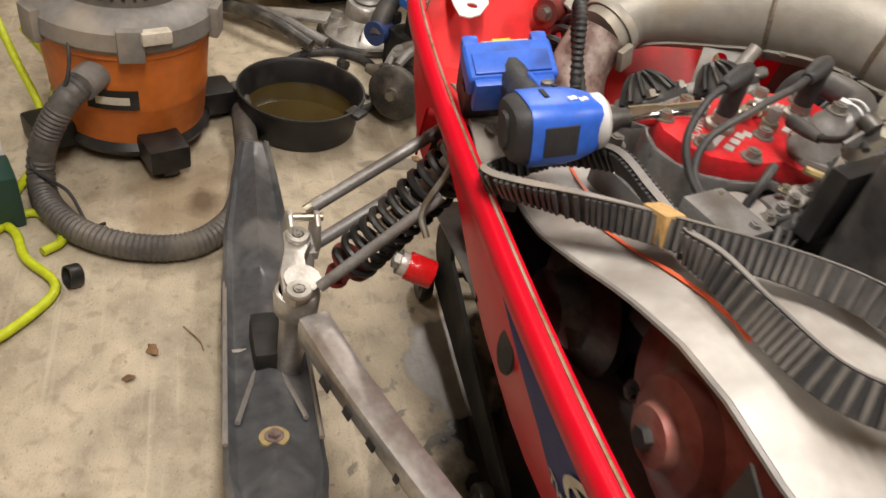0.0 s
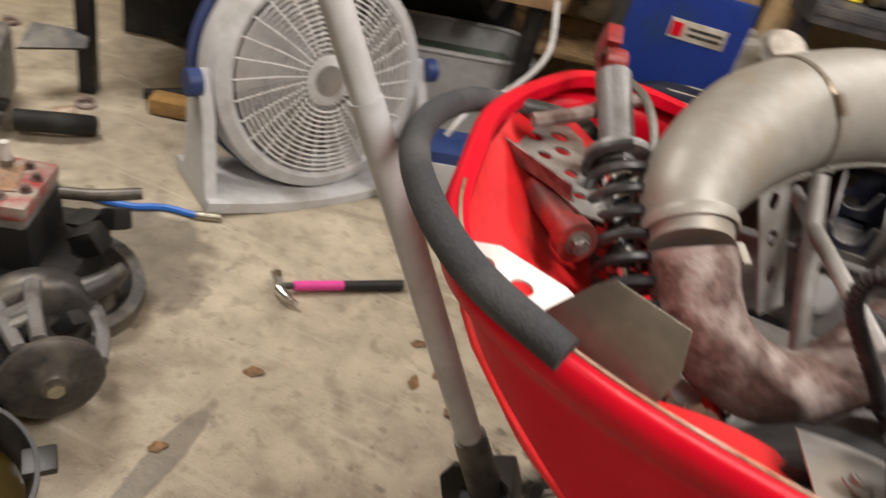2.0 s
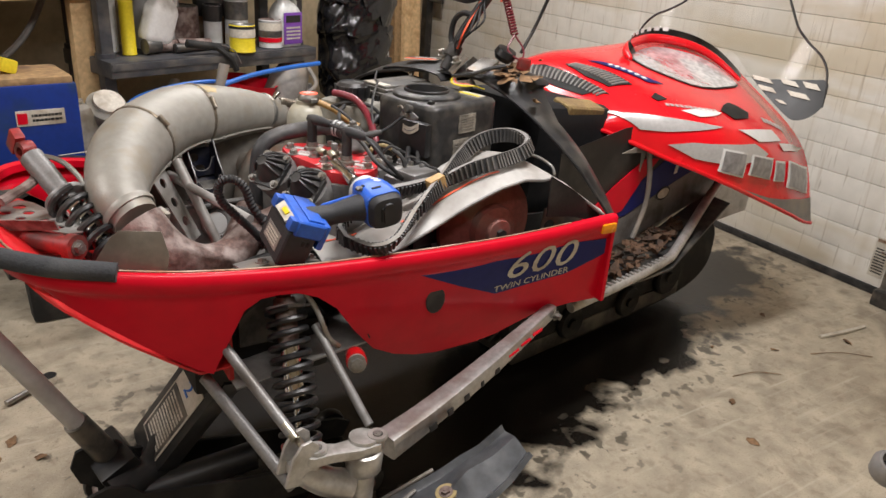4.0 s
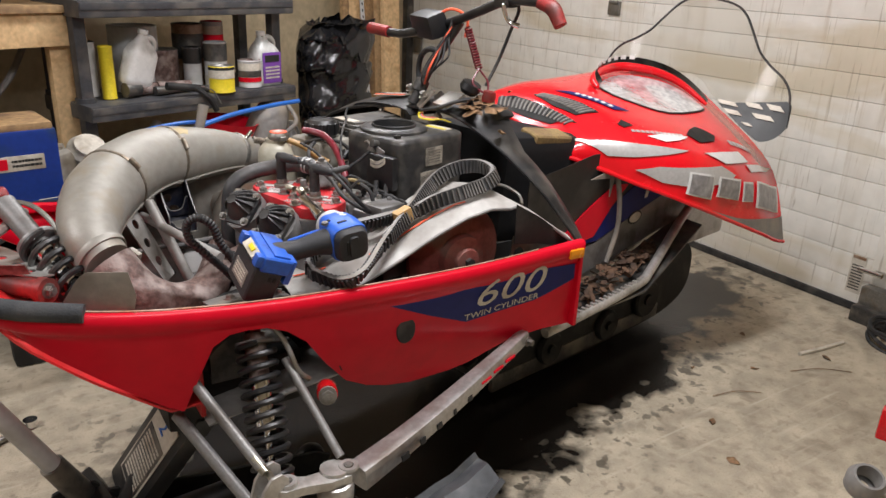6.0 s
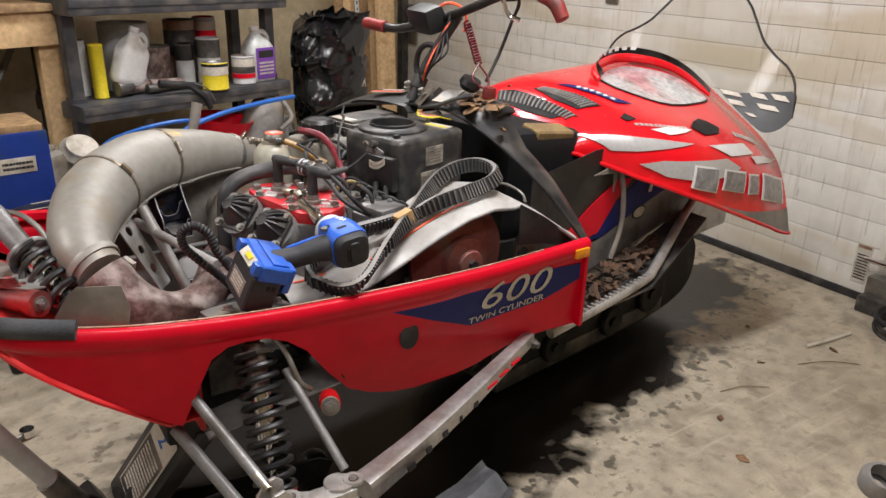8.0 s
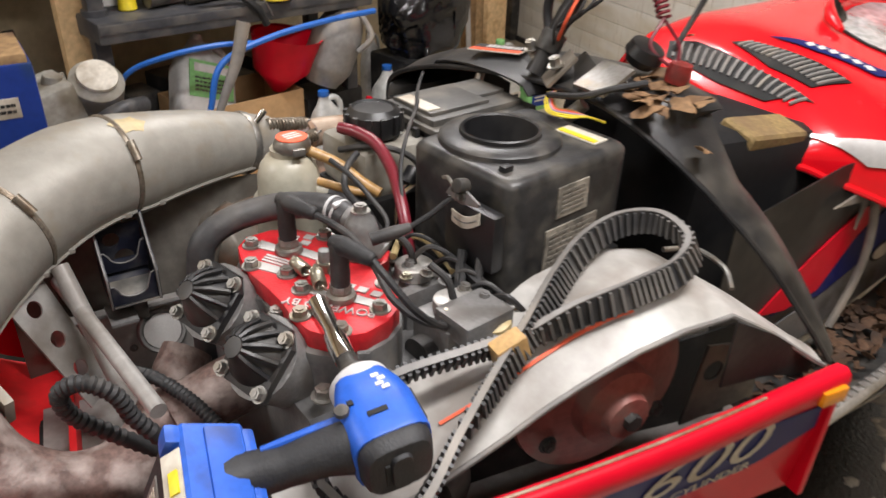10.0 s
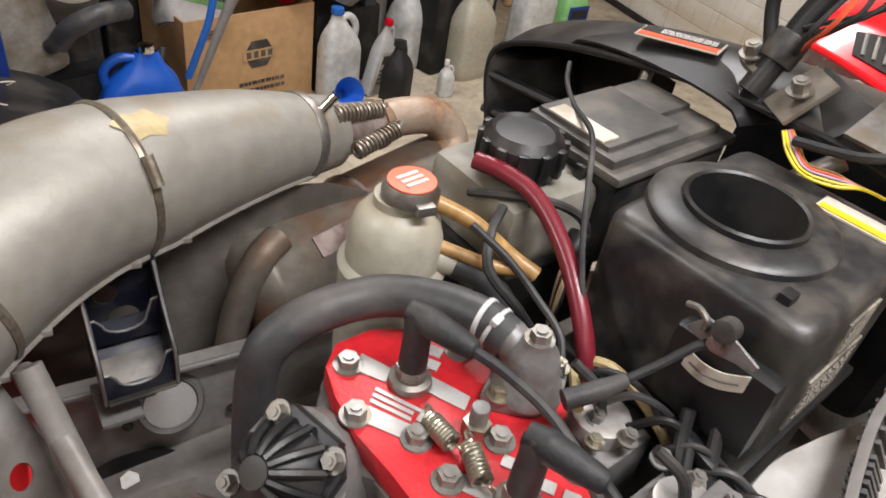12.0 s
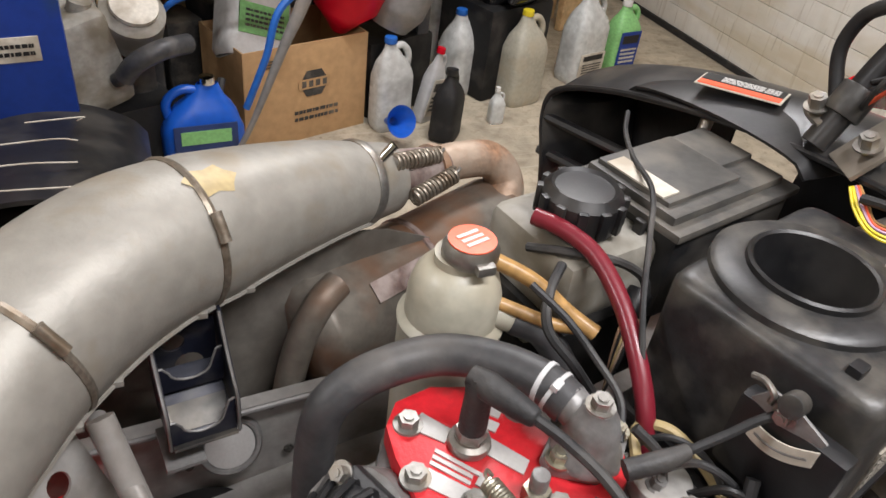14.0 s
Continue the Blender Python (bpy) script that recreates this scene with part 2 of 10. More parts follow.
M_TOOL = mat("blue_tool_plastic", (0.020, 0.105, 0.52), 0.42, 0, 0.12, 18, 0.05, 240, (0.02, 0.05, 0.2), 0.25, 14)
M_TOOLK = mat("black_tool_rubber", (0.018, 0.0185, 0.021), 0.6, 0, 0.2, 20, 0.15, 300)
M_BULK = mat("dull_grey_bulkhead", (0.30, 0.288, 0.272), 0.45, 0.15, 0.14, 12, 0.06, 200, (0.14, 0.12, 0.10), 0.35, 8)
M_SIL = mat("heat_browned_steel", (0.155, 0.138, 0.115), 0.5, 0.3, 0.2, 12, 0.1, 160, (0.17, 0.085, 0.045), 0.36, 9)
M_CLUTCH = mat("dusty_red_sheave", (0.28, 0.085, 0.07), 0.5, 0.2, 0.2, 16, 0.1, 200, (0.26, 0.17, 0.14), 0.32, 12)
M_GRIMYT = mat("grimy_tank_plastic", (0.34, 0.325, 0.285), 0.45, 0, 0.15, 14, 0.05, 200, (0.18, 0.155, 0.115), 0.42, 9)
M_MILK = mat("milky_plastic", (0.39, 0.372, 0.30), 0.4, 0, 0.12, 14, 0.03, 200, (0.42, 0.37, 0.27), 0.35, 9)
M_CAPO = mat("orange_cap_label", (0.85, 0.13, 0.055), 0.4, 0, 0.1, 30, 0.02)
M_REDHOSE = mat("dark_red_hose", (0.16, 0.012, 0.022), 0.35, 0, 0.12, 15, 0.02)
M_AMBER = mat("amber_hose", (0.40, 0.235, 0.085), 0.35, 0, 0.3, 14, 0.02)
M_YELLOW = mat("yellow_plastic", (0.70, 0.56, 0.02), 0.45, 0, 0.1, 20, 0.02)
M_LIME = mat("lime_hose", (0.50, 0.58, 0.02), 0.45, 0, 0.15, 12, 0.03)
M_ORANGE = mat("orange_drum", (0.58, 0.155, 0.025), 0.45, 0, 0.1, 7, 0.04, 180, (0.33, 0.10, 0.03), 0.35, 7)
M_GREYP = mat("grey_plastic", (0.19, 0.18, 0.17), 0.5, 0, 0.15, 9, 0.05, 200, (0.30, 0.26, 0.21), 0.3, 6)
M_HOSEG = mat("dusty_dark_hose", (0.085, 0.080, 0.076), 0.5, 0, 0.2, 14, 0.06, 200, (0.15, 0.135, 0.115), 0.35, 8)
M_LGREY = mat("light_grey_plastic", (0.53, 0.53, 0.53), 0.45, 0, 0.08, 8, 0.03, 200, (0.36, 0.35, 0.33), 0.25, 8)
M_NAVY = mat("navy_plastic", (0.022, 0.045, 0.15), 0.5, 0, 0.15, 9, 0.03)
M_COMP = mat("blue_steel_case", (0.012, 0.042, 0.26), 0.34, 0.1, 0.1, 9, 0.03, 200, (0.02, 0.05, 0.16), 0.25, 7)
M_WOOD = mat("pine_lumber", (0.64, 0.44, 0.23), 0.6, 0, 0.18, 9, 0.12, 60, (0.44, 0.27, 0.12), 0.25, 16)
M_OLDWOOD = mat("worn_plywood", (0.36, 0.23, 0.11), 0.7, 0, 0.3, 9, 0.2, 60, (0.15, 0.09, 0.05), 0.35, 9)
M_CARD = mat("cardboard", (0.46, 0.285, 0.135), 0.8, 0, 0.1, 7, 0.08, 120, (0.30, 0.18, 0.08), 0.25, 5)
M_BAG = mat("black_bag_film", (0.010, 0.010, 0.011), 0.16, 0, 0.2, 12, 0.5, 26)
M_JUGB = mat("blue_jug_plastic", (0.012, 0.10, 0.52), 0.34, 0, 0.1, 9, 0.02)
M_CLEARP = mat("clear_jug_plastic", (0.55, 0.56, 0.54), 0.3, 0, 0.15, 9, 0.02, 200, (0.34, 0.34, 0.32), 0.3, 9)
M_OIL = mat("used_oil", (0.040, 0.027, 0.006), 0.05, 0, 0.1, 3, 0.0, rv=0.02)
M_PINKWIRE = mat("faded_violet_wire", (0.42, 0.27, 0.40), 0.45, 0, 0.1, 20, 0)
M_PINK = mat("pink_grip", (0.82, 0.07, 0.36), 0.5, 0, 0.08, 20, 0.05)
M_SKI = mat("dark_grey_ski_plastic", (0.062, 0.066, 0.072), 0.36, 0, 0.25, 10, 0.06, 160, (0.15, 0.15, 0.15), 0.32, 9)
M_LEAF = mat("dead_leaf", (0.25, 0.145, 0.070), 0.75, 0, 0.4, 20, 0.2, 90, (0.10, 0.055, 0.03), 0.4, 12)
M_GUARD = mat("grimy_white_plastic", (0.44, 0.425, 0.40), 0.42, 0, 0.1, 10, 0.04, 200, (0.26, 0.235, 0.21), 0.42, 9)
M_LITTER = mat("crumbled_leaves", (0.115, 0.062, 0.034), 0.85, 0, 0.45, 24, 0.3, 90, (0.04, 0.024, 0.016), 0.45, 14)
M_LENS = mat("headlight_lens", (0.72, 0.74, 0.75), 0.14, 0.35, 0.30, 11, 0.55, 34, (0.38, 0.39, 0.40), 0.30, 13, coat=1.0)
M_AMBERL = mat("amber_marker", (0.75, 0.27, 0.01), 0.25, 0, 0.1, 40, 0.05)
M_TAIL = mat("red_reflector", (0.45, 0.008, 0.010), 0.18, 0, 0.2, 60, 0.2, 120)
M_RACK = mat("dusty_grey_black_plastic", (0.040, 0.041, 0.046), 0.55, 0, 0.2, 12, 0.06, 200, (0.10, 0.092, 0.082), 0.36, 9)
M_GLOSSK = mat("glossy_black_panel", (0.005, 0.005, 0.006), 0.20, 0, 0.3, 6, 0.05, 60, (0.025, 0.023, 0.020), 0.22, 9)
M_INK = mat("black_print", (0.012, 0.012, 0.012), 0.5, 0, 0.1, 20, 0)
M_LABEL = mat("aged_paper_label", (0.56, 0.52, 0.44), 0.55, 0, 0.12, 20, 0.03, 200, (0.36, 0.31, 0.24), 0.3, 14)
M_LID = mat("dusty_grey_lid", (0.062, 0.060, 0.056), 0.5, 0, 0.2, 16, 0.08, 240, (0.13, 0.118, 0.10), 0.42, 14)
M_INKBLUE = mat("blue_black_steel", (0.012, 0.014, 0.026), 0.38, 0.3, 0.2, 20, 0.05, 200, (0.06, 0.058, 0.06), 0.3, 20)
M_BAYWALL = mat("soot_browned_liner", (0.15, 0.138, 0.12), 0.5, 0.2, 0.2, 10, 0.08, 180, (0.085, 0.07, 0.055), 0.42, 7)
M_ARM = mat("grimy_polished_arm", (0.43, 0.415, 0.40), 0.33, 0.65, 0.15, 18, 0.05, 200, (0.22, 0.17, 0.14), 0.33, 10)
M_FOAMY = mat("torn_yellow_foam", (0.26, 0.18, 0.07), 0.85, 0, 0.3, 24, 0.3, 120, (0.16, 0.10, 0.05), 0.4, 12)
M_MATTEK = mat("matt_black_filler", (0.008, 0.008, 0.009), 0.75, 0, 0.2, 12, 0.05, 200, (0.022, 0.02, 0.018), 0.3, 9, spec=0.25)
M_PLATE = mat("bare_sheet_metal", (0.23, 0.205, 0.17), 0.45, 0.3, 0.12, 14, 0.06, 200, (0.15, 0.125, 0.10), 0.3, 9)
M_TANL = mat("tan_foil_label", (0.40, 0.31, 0.15), 0.45, 0.1, 0.15, 20, 0.03)
M_GREENL = mat("green_label", (0.25, 0.55, 0.20), 0.5, 0, 0.15, 16, 0)
M_PURPLE = mat("purple_label", (0.16, 0.05, 0.32), 0.45, 0, 0.1, 12, 0)
M_BLUECORD = mat("blue_air_hose", (0.02, 0.13, 0.50), 0.45, 0, 0.1, 12, 0)
M_GOLD = mat("tan_belt_print", (0.42, 0.26, 0.10), 0.55, 0, 0.2, 30, 0.05)


def glass_material():
    """Thin clear plastic: mostly see-through, a little gloss."""
    m = bpy.data.materials.new("windscreen_plastic")
    m.use_nodes = True
    N, K = m.node_tree.nodes, m.node_tree.links
    clear, gloss, mix = N.new("ShaderNodeBsdfTransparent"), N.new("ShaderNodeBsdfGlossy"), N.new("ShaderNodeMixShader")
    clear.inputs[0].default_value = (0.955, 0.95, 0.935, 1)
    gloss.inputs["Roughness"].default_value = 0.08
    mix.inputs[0].default_value = 0.003
    K.new(clear.outputs[0], mix.inputs[1])
    K.new(gloss.outputs[0], mix.inputs[2])
    K.new(mix.outputs[0], N["Material Output"].inputs[0])
    return m


M_GLASS = glass_material()

# ---- building helpers ----
WHERE = {}
UP = Vector((0, 0, 1))


def vec(p):
    return Vector(p)


def merge(bm, other, m=None):
    if m is not None:
        other.transform(m)
    me = bpy.data.meshes.new("tmp")
    other.to_mesh(me)
    other.free()
    bm.from_mesh(me)
    bpy.data.meshes.remove(me)
    return bm


def fresh(bm):
    return bmesh.new() if bm is None else bm


def box(c, s, bevel=0.0, rot=(0, 0, 0), bm=None, seg=2):
    """A block of size s round c, its edges rounded, turned by rot degrees."""
    bm, o = fresh(bm), bmesh.new()
    bmesh.ops.create_cube(o, size=1)
    bmesh.ops.scale(o, vec=s, verts=o.verts)
    if bevel:
        bmesh.ops.bevel(o, geom=o.edges[:], offset=min(bevel, min(s) * 0.45), segments=seg, profile=0.7, affect="EDGES")
    return merge(bm, o, pose(*c, *rot))


def cyl(p, q, r, r2=None, seg=20, bm=None, bevel=0.0):
    """A rod, disc or cone from p to q."""
    bm, o = fresh(bm), bmesh.new()
    p, q = vec(p), vec(q)
    d = q - p
    bmesh.ops.create_cone(o, cap_ends=True, segments=seg, radius1=r, radius2=r if r2 is None else r2, depth=d.length)
    if bevel:
        ring = [e for e in o.edges if abs(e.verts[0].co.z - e.verts[1].co.z) < 1e-6]
        bmesh.ops.bevel(o, geom=ring, offset=bevel, segments=2, profile=0.6, affect="EDGES")
    return merge(bm, o, Matrix.Translation((p + q) / 2) @ d.to_track_quat("Z", "Y").to_matrix().to_4x4())


def lathe(profile, m=None, seg=28, bm=None, sweep=360.0):
    """Turns a profile of (radius, height) round the z axis."""
    bm, o = fresh(bm), bmesh.new()
    rings = []
    n = seg if sweep >= 360 else seg + 1
    for r, z in profile:
        rings.append([o.verts.new((r * math.cos(radians(sweep) * i / seg), r * math.sin(radians(sweep) * i / seg), z)) for i in range(n)])
    for a, b in zip(rings, rings[1:]):
        for i in range(seg):
            j = (i + 1) % n
            o.faces.new((a[i], a[j], b[j], b[i]))
    bmesh.ops.remove_doubles(o, verts=o.verts, dist=1e-5)
    bmesh.ops.recalc_face_normals(o, faces=o.faces)
    return merge(bm, o, m)


def spline(pts, n=8):
    """Points of a smooth curve through pts."""
    pts = [vec(p) for p in pts]
    ext = [2 * pts[0] - pts[1], *pts, 2 * pts[-1] - pts[-2]]
    out = []
    for i in range(1, len(ext) - 2):
        a, b, c, d = ext[i - 1: i + 3]
        for k in range(n):
            t = k / n
            out.append(0.5 * (2 * b + (c - a) * t + (2 * a - 5 * b + 4 * c - d) * t * t + (3 * b - a - 3 * c + d) * t ** 3))
    out.append(pts[-1])
    return out


def lerps(vals, n):
    """Values eased between the given ones, n to a step."""
    out = []
    for a, b in zip(vals, vals[1:]):
        out += [a + (b - a) * k / n for k in range(n)]
    return out + [vals[-1]]


def sweep_rings(pts, first=None):
    """Frames along a curve that do not twist."""
    frames, prev = [], None
    for i, p in enumerate(pts):
        t = (pts[min(i + 1, len(pts) - 1)] - pts[max(i - 1, 0)]).normalized()
        if prev is None:
            u = vec(first) if first is not None else (UP if abs(t.z) < 0.9 else Vector((1, 0, 0)))
        else:
            u = prev
        u = (u - t * u.dot(t)).normalized()
        prev = u
        frames.append((p, t, u, t.cross(u)))
    return frames


def tube(pts, r, seg=10, n=8, bm=None, caps=True, smooth=True):
    """A hose or bent pipe; r may be one radius or one for each point."""
    bm = fresh(bm)
    line = spline(pts, n) if smooth else [vec(p) for p in pts]
    rad = [r] * len(line) if isinstance(r, (int, float)) else (lerps(r, n) if smooth else list(r))
    rings = []
    for (p, t, u, w), q in zip(sweep_rings(line), rad):
        rings.append([bm.verts.new(p + q * (math.cos(2 * math.pi * k / seg) * u + math.sin(2 * math.pi * k / seg) * w)) for k in range(seg)])
    for a, b in zip(rings, rings[1:]):
        for k in range(seg):
            bm.faces.new((a[k], a[(k + 1) % seg], b[(k + 1) % seg], b[k]))
    if caps:
        bm.faces.new(rings[0][::-1])
        bm.faces.new(rings[-1])
    return bm


def corrugated(pts, r, step=0.009, depth=0.14, seg=12, bm=None):
    """A ribbed flexible hose."""
    line = spline(pts, 10)
    total, fine = 0.0, [line[0]]
    dense = []
    for a, b in zip(line, line[1:]):
        k = max(1, int((b - a).length / (step / 2)))
        dense += [a.lerp(b, i / k) for i in range(k)]
    rad = [r * (1 + (depth if i % 2 else -depth) * 0.5) for i in range(len(dense))]
    return tube(dense, rad, seg, 1, bm, True, False)


def coil(p, q, big, wire, turns, seg=7, bm=None, steps=18, r2=None):
    """A coil spring from p to q."""
    p, q = vec(p), vec(q)
    d = (q - p)
    t = d.normalized()
    u = (UP if abs(t.z) < 0.9 else Vector((1, 0, 0)))
    u = (u - t * u.dot(t)).normalized()
    w = t.cross(u)
    n = int(turns * steps)
    pts = []
    for i in range(n + 1):
        a = 2 * math.pi * i / steps
        rr = big if r2 is None else big + (r2 - big) * i / n
        pts.append(p + d * (i / n) + rr * (math.cos(a) * u + math.sin(a) * w))
    return tube(pts, wire, seg, 1, bm, True, False)


def slab(outline, thick, m=None, bevel=0.0, bm=None, holes=()):
    """A flat plate from a 2D outline in x, y, thick in z, with round holes (x, y, r) drawn as dark-edged openings."""
    bm, o = fresh(bm), bmesh.new()
    if holes:
        loops = [[o.verts.new((x, y, 0)) for x, y in outline]]
        for hx, hy, hr in holes:
            loops.append([o.verts.new((hx + hr * math.cos(k * math.pi / 8), hy + hr * math.sin(k * math.pi / 8), 0)) for k in range(16)])
        edges = []
        for lp in loops:
            edges += [o.edges.new((lp[i], lp[(i + 1) % len(lp)])) for i in range(len(lp))]
        bmesh.ops.triangle_fill(o, use_beauty=True, use_dissolve=False, edges=edges)
        inside = []
        for f in o.faces:
            c = f.calc_center_median()
            if any((c.x - hx) ** 2 + (c.y - hy) ** 2 < (hr * 0.92) ** 2 for hx, hy, hr in holes):
                inside.append(f)
        bmesh.ops.delete(o, geom=inside, context="FACES_ONLY")
        faces = o.faces[:]
    else:
        faces = [o.faces.new([o.verts.new((x, y, 0)) for x, y in outline])]
    ex = bmesh.ops.extrude_face_region(o, geom=faces)
    bmesh.ops.translate(o, vec=(0, 0, thick), verts=[v for v in ex["geom"] if isinstance(v, bmesh.types.BMVert)])
    bmesh.ops.recalc_face_normals(o, faces=o.faces)
    if bevel:
        rim = [e for e in o.edges if len(e.link_faces) == 2 and e.calc_face_angle(0) > 0.8]
        bmesh.ops.bevel(o, geom=rim, offset=bevel, segments=2, profile=0.7, affect="EDGES")
    return merge(bm, o, m)


def sheet(f, nu, nv, thick=0.0, bm=None, close_u=False):
    """A surface f(u, v), u and v from 0 to 1, given a thickness against its normal."""
    bm, o = fresh(bm), bmesh.new()
    g = [[o.verts.new(f(i / nu, j / nv)) for j in range(nv + 1)] for i in range(nu + 1)]
    for i in range(nu):
        for j in range(nv):
            o.faces.new((g[i][j], g[i + 1][j], g[i + 1][j + 1], g[i][j + 1]))
    bmesh.ops.remove_doubles(o, verts=o.verts, dist=1e-6)
    bmesh.ops.recalc_face_normals(o, faces=o.faces)
    if thick:
        bmesh.ops.solidify(o, geom=o.faces[:], thickness=thick)
    return merge(bm, o)


def thing(name, base, label, category, group="", kind=""):
    """An empty at a thing's base, which its parts hang under."""
    ob = tagged(new(name), label, category, group, kind)
    ob.location = base
    ob.empty_display_size = 0.05
    WHERE[ob] = vec(base)
    return ob


def part(name, bm, material, parent=None, label="", sharp=38.0):
    """Links a bmesh, built in world places, as one mesh under a thing or a part."""
    me = bpy.data.meshes.new(name)
    if bm.verts:
        lo = Vector([min(v.co[i] for v in bm.verts) for i in range(3)])
        hi = Vector([max(v.co[i] for v in bm.verts) for i in range(3)])
        mid = (lo + hi) / 2
        if parent is None:
            mid.z = lo.z
    else:
        mid = Vector()
    bmesh.ops.translate(bm, vec=-mid, verts=bm.verts)
    bm.to_mesh(me)
    bm.free()
    me.polygons.foreach_set("use_smooth", [True] * len(me.polygons))
    me.set_sharp_from_angle(angle=radians(sharp))
    me.materials.append(material)
    ob = new(name, me)
    WHERE[ob] = mid
    if parent is not None:
        ob.parent = parent
        ob.location = mid - WHERE[parent]
    else:
        ob.location = mid
    if label:
        ob["label"] = label
    return ob


def solo(name, bm, material, label, category, group="", kind="", sharp=38.0):
    """A thing that is one mesh."""
    return tagged(part(name, bm, material, None, "", sharp), label, category, group, kind)


def words(text, size, m, material, parent, name="lettering", depth=0.0006, bend=None, label="", slant=0.0):
    """Raised lettering in the built-in font, laid by m."""
    cu = bpy.data.curves.new("letters", "FONT")
    cu.body, cu.size, cu.extrude, cu.align_x, cu.align_y, cu.shear = text, size, depth, "CENTER", "CENTER", slant
    cu.resolution_u = 3
    ob = bpy.data.objects.new("letters", cu)
    me = bpy.data.meshes.new_from_object(ob)
    bm = bmesh.new()
    bm.from_mesh(me)
    bpy.data.objects.remove(ob)
    bpy.data.meshes.remove(me)
    bpy.data.curves.remove(cu)
    bm.transform(m)
    if bend:
        for v in bm.verts:
            v.co = bend(v.co)
    return part(name, bm, material, parent, label)


def bars(m, w, h, rows, material, parent, name="print", seed=1, bm=None):
    """Rows of short dashes in place of small print, in the plane of m."""
    rng = random.Random(seed)
    o = bmesh.new()
    for r in range(rows):
        x, y = -w / 2, h / 2 - (r + 0.5) * h / rows
        while x < w / 2:
            k = min(rng.uniform(0.05, 0.16) * w, w / 2 - x)
            if k > 0.02 * w:
                box((x + k / 2, y, 0), (k * 0.8, h / rows * 0.5, 0.0008), bm=o)
            x += k
    o.transform(m)
    return part(name, o, material, parent)


def bolt(p, axis, r=0.008, h=0.007, bm=None):
    """A hexagon-headed bolt with its washer."""
    p, a = vec(p), vec(axis).normalized()
    bm = cyl(p, p + a * 0.002, r * 1.45, seg=16, bm=bm)
    cyl(p + a * 0.002, p + a * (0.002 + h), r, seg=6, bm=bm)
    return cyl(p + a * (0.002 + h), p + a * (0.0035 + h), r * 0.55, seg=8, bm=bm)


def aim(p, axis, upward=(0, 0, 1)):
    """A pose at p whose z axis points along axis."""
    return Matrix.Translation(p) @ vec(axis).to_track_quat("Z", "Y").to_matrix().to_4x4()


def basis(o, ax, ay):
    """A pose at o with its x and y axes along ax and ay."""
    x = vec(ax).normalized()
    z = x.cross(vec(ay)).normalized()
    y = z.cross(x)
    m = Matrix((x, y, z)).transposed().to_4x4()
    m.translation = o
    return m


# ---- the room ----
WALL_Y = lambda x: 4.05 + (x - 1.9) * 0.42

bm = bmesh.new()
sheet(lambda u, v: (-5.2 + 8.2 * u, -4.2 + 9.2 * v, 0.0), 24, 24, 0, bm)
floor = solo("floor", bm, M_FLOOR, "tan garage concrete floor stained with oil and damp, sled's shade painted in", "floor", kind="structure")
solo("ceiling", box((-1.1, 0.4, 2.65), (8.2, 9.2, 0.1)), M_CEIL, "plain pale painted garage ceiling", "ceiling", kind="structure")
solo("wall_west", box((-5.15, 0.4, 1.3), (0.12, 9.2, 2.6)), M_WALL, "plain tan garage wall", "wall", kind="structure")
solo("wall_south", box((-1.1, -4.15, 1.3), (8.2, 0.12, 2.6)), M_WALL, "plain tan garage wall", "wall", kind="structure")
solo("wall_east", box((2.02, -2.0, 1.3), (0.12, 4.2, 2.6)), M_WALL, "tan garage wall beside the overhead door", "wall", kind="structure")
bm = bmesh.new()
box((0, 0.06, 1.3), (7.9, 0.12, 2.6), bm=bm)
bm.transform(pose(-1.75, WALL_Y(-1.75) + 0.1, 0, 0, 0, math.degrees(math.atan(0.42))))
solo("wall_north", bm, M_WALL, "tan board garage wall behind the shelves", "wall", kind="structure")
solo("door_header", box((1.95, 2.1, 2.4), (0.12, 4.2, 0.5)), M_WALL, "tan wall above the overhead door", "wall", kind="structure")

# overhead door: shallow ribs pressed into steel sections
door = thing("overhead_door", (1.93, 2.1, 0), "white steel overhead garage door with brown run stains", "door", kind="structure")
for k in range(20):
    z0 = 0.035 + k * 0.107
    b2 = box((1.925, 2.08, z0 + 0.0525), (0.035, 3.96, 0.1060), 0.005)
    part("panel", b2, M_DOOR, door)
part("door_skin", box((1.945, 2.08, 1.1), (0.02, 3.96, 2.15)), M_DOOR, door)
part("bottom_seal", box((1.918, 2.08, 0.018), (0.045, 3.96, 0.034), 0.008), M_RUBBER, door, "black rubber bottom seal")
hinge = box((1.9, 1.86, 1.17), (0.012, 0.09, 0.075), 0.004)
cyl((1.893, 1.83, 1.20), (1.893, 1.89, 1.20), 0.009, bm=hinge)
part("hinge", hinge, M_STEEL, door)
lab = part("warning_label", box((1.9055, 0.235, 0.165), (0.002, 0.065, 0.175)), M_LABEL, door, "small white warning sticker")
part("print", box((1.904, 0.235, 0.24), (0.002, 0.055, 0.014)), M_RUSTO, lab)
bars(basis((1.904, 0.235, 0.15), (0, -1, 0), (0, 0, 1)), 0.05, 0.12, 9, M_INK, lab)
track = thing("door_track", (1.87, 0.07, 0), "galvanised steel door track with roller bracket", "track", kind="structure")
part("rail", box((1.88, 0.05, 1.25), (0.05, 0.02, 2.1), 0.004), M_STEEL, track)
part("cover", box((1.86, 0.085, 0.62), (0.03, 0.13, 0.78), 0.006), M_DOOR, track)
part("bracket", box((1.86, 0.09, 0.10), (0.06, 0.15, 0.10), 0.006), M_STEEL, track)
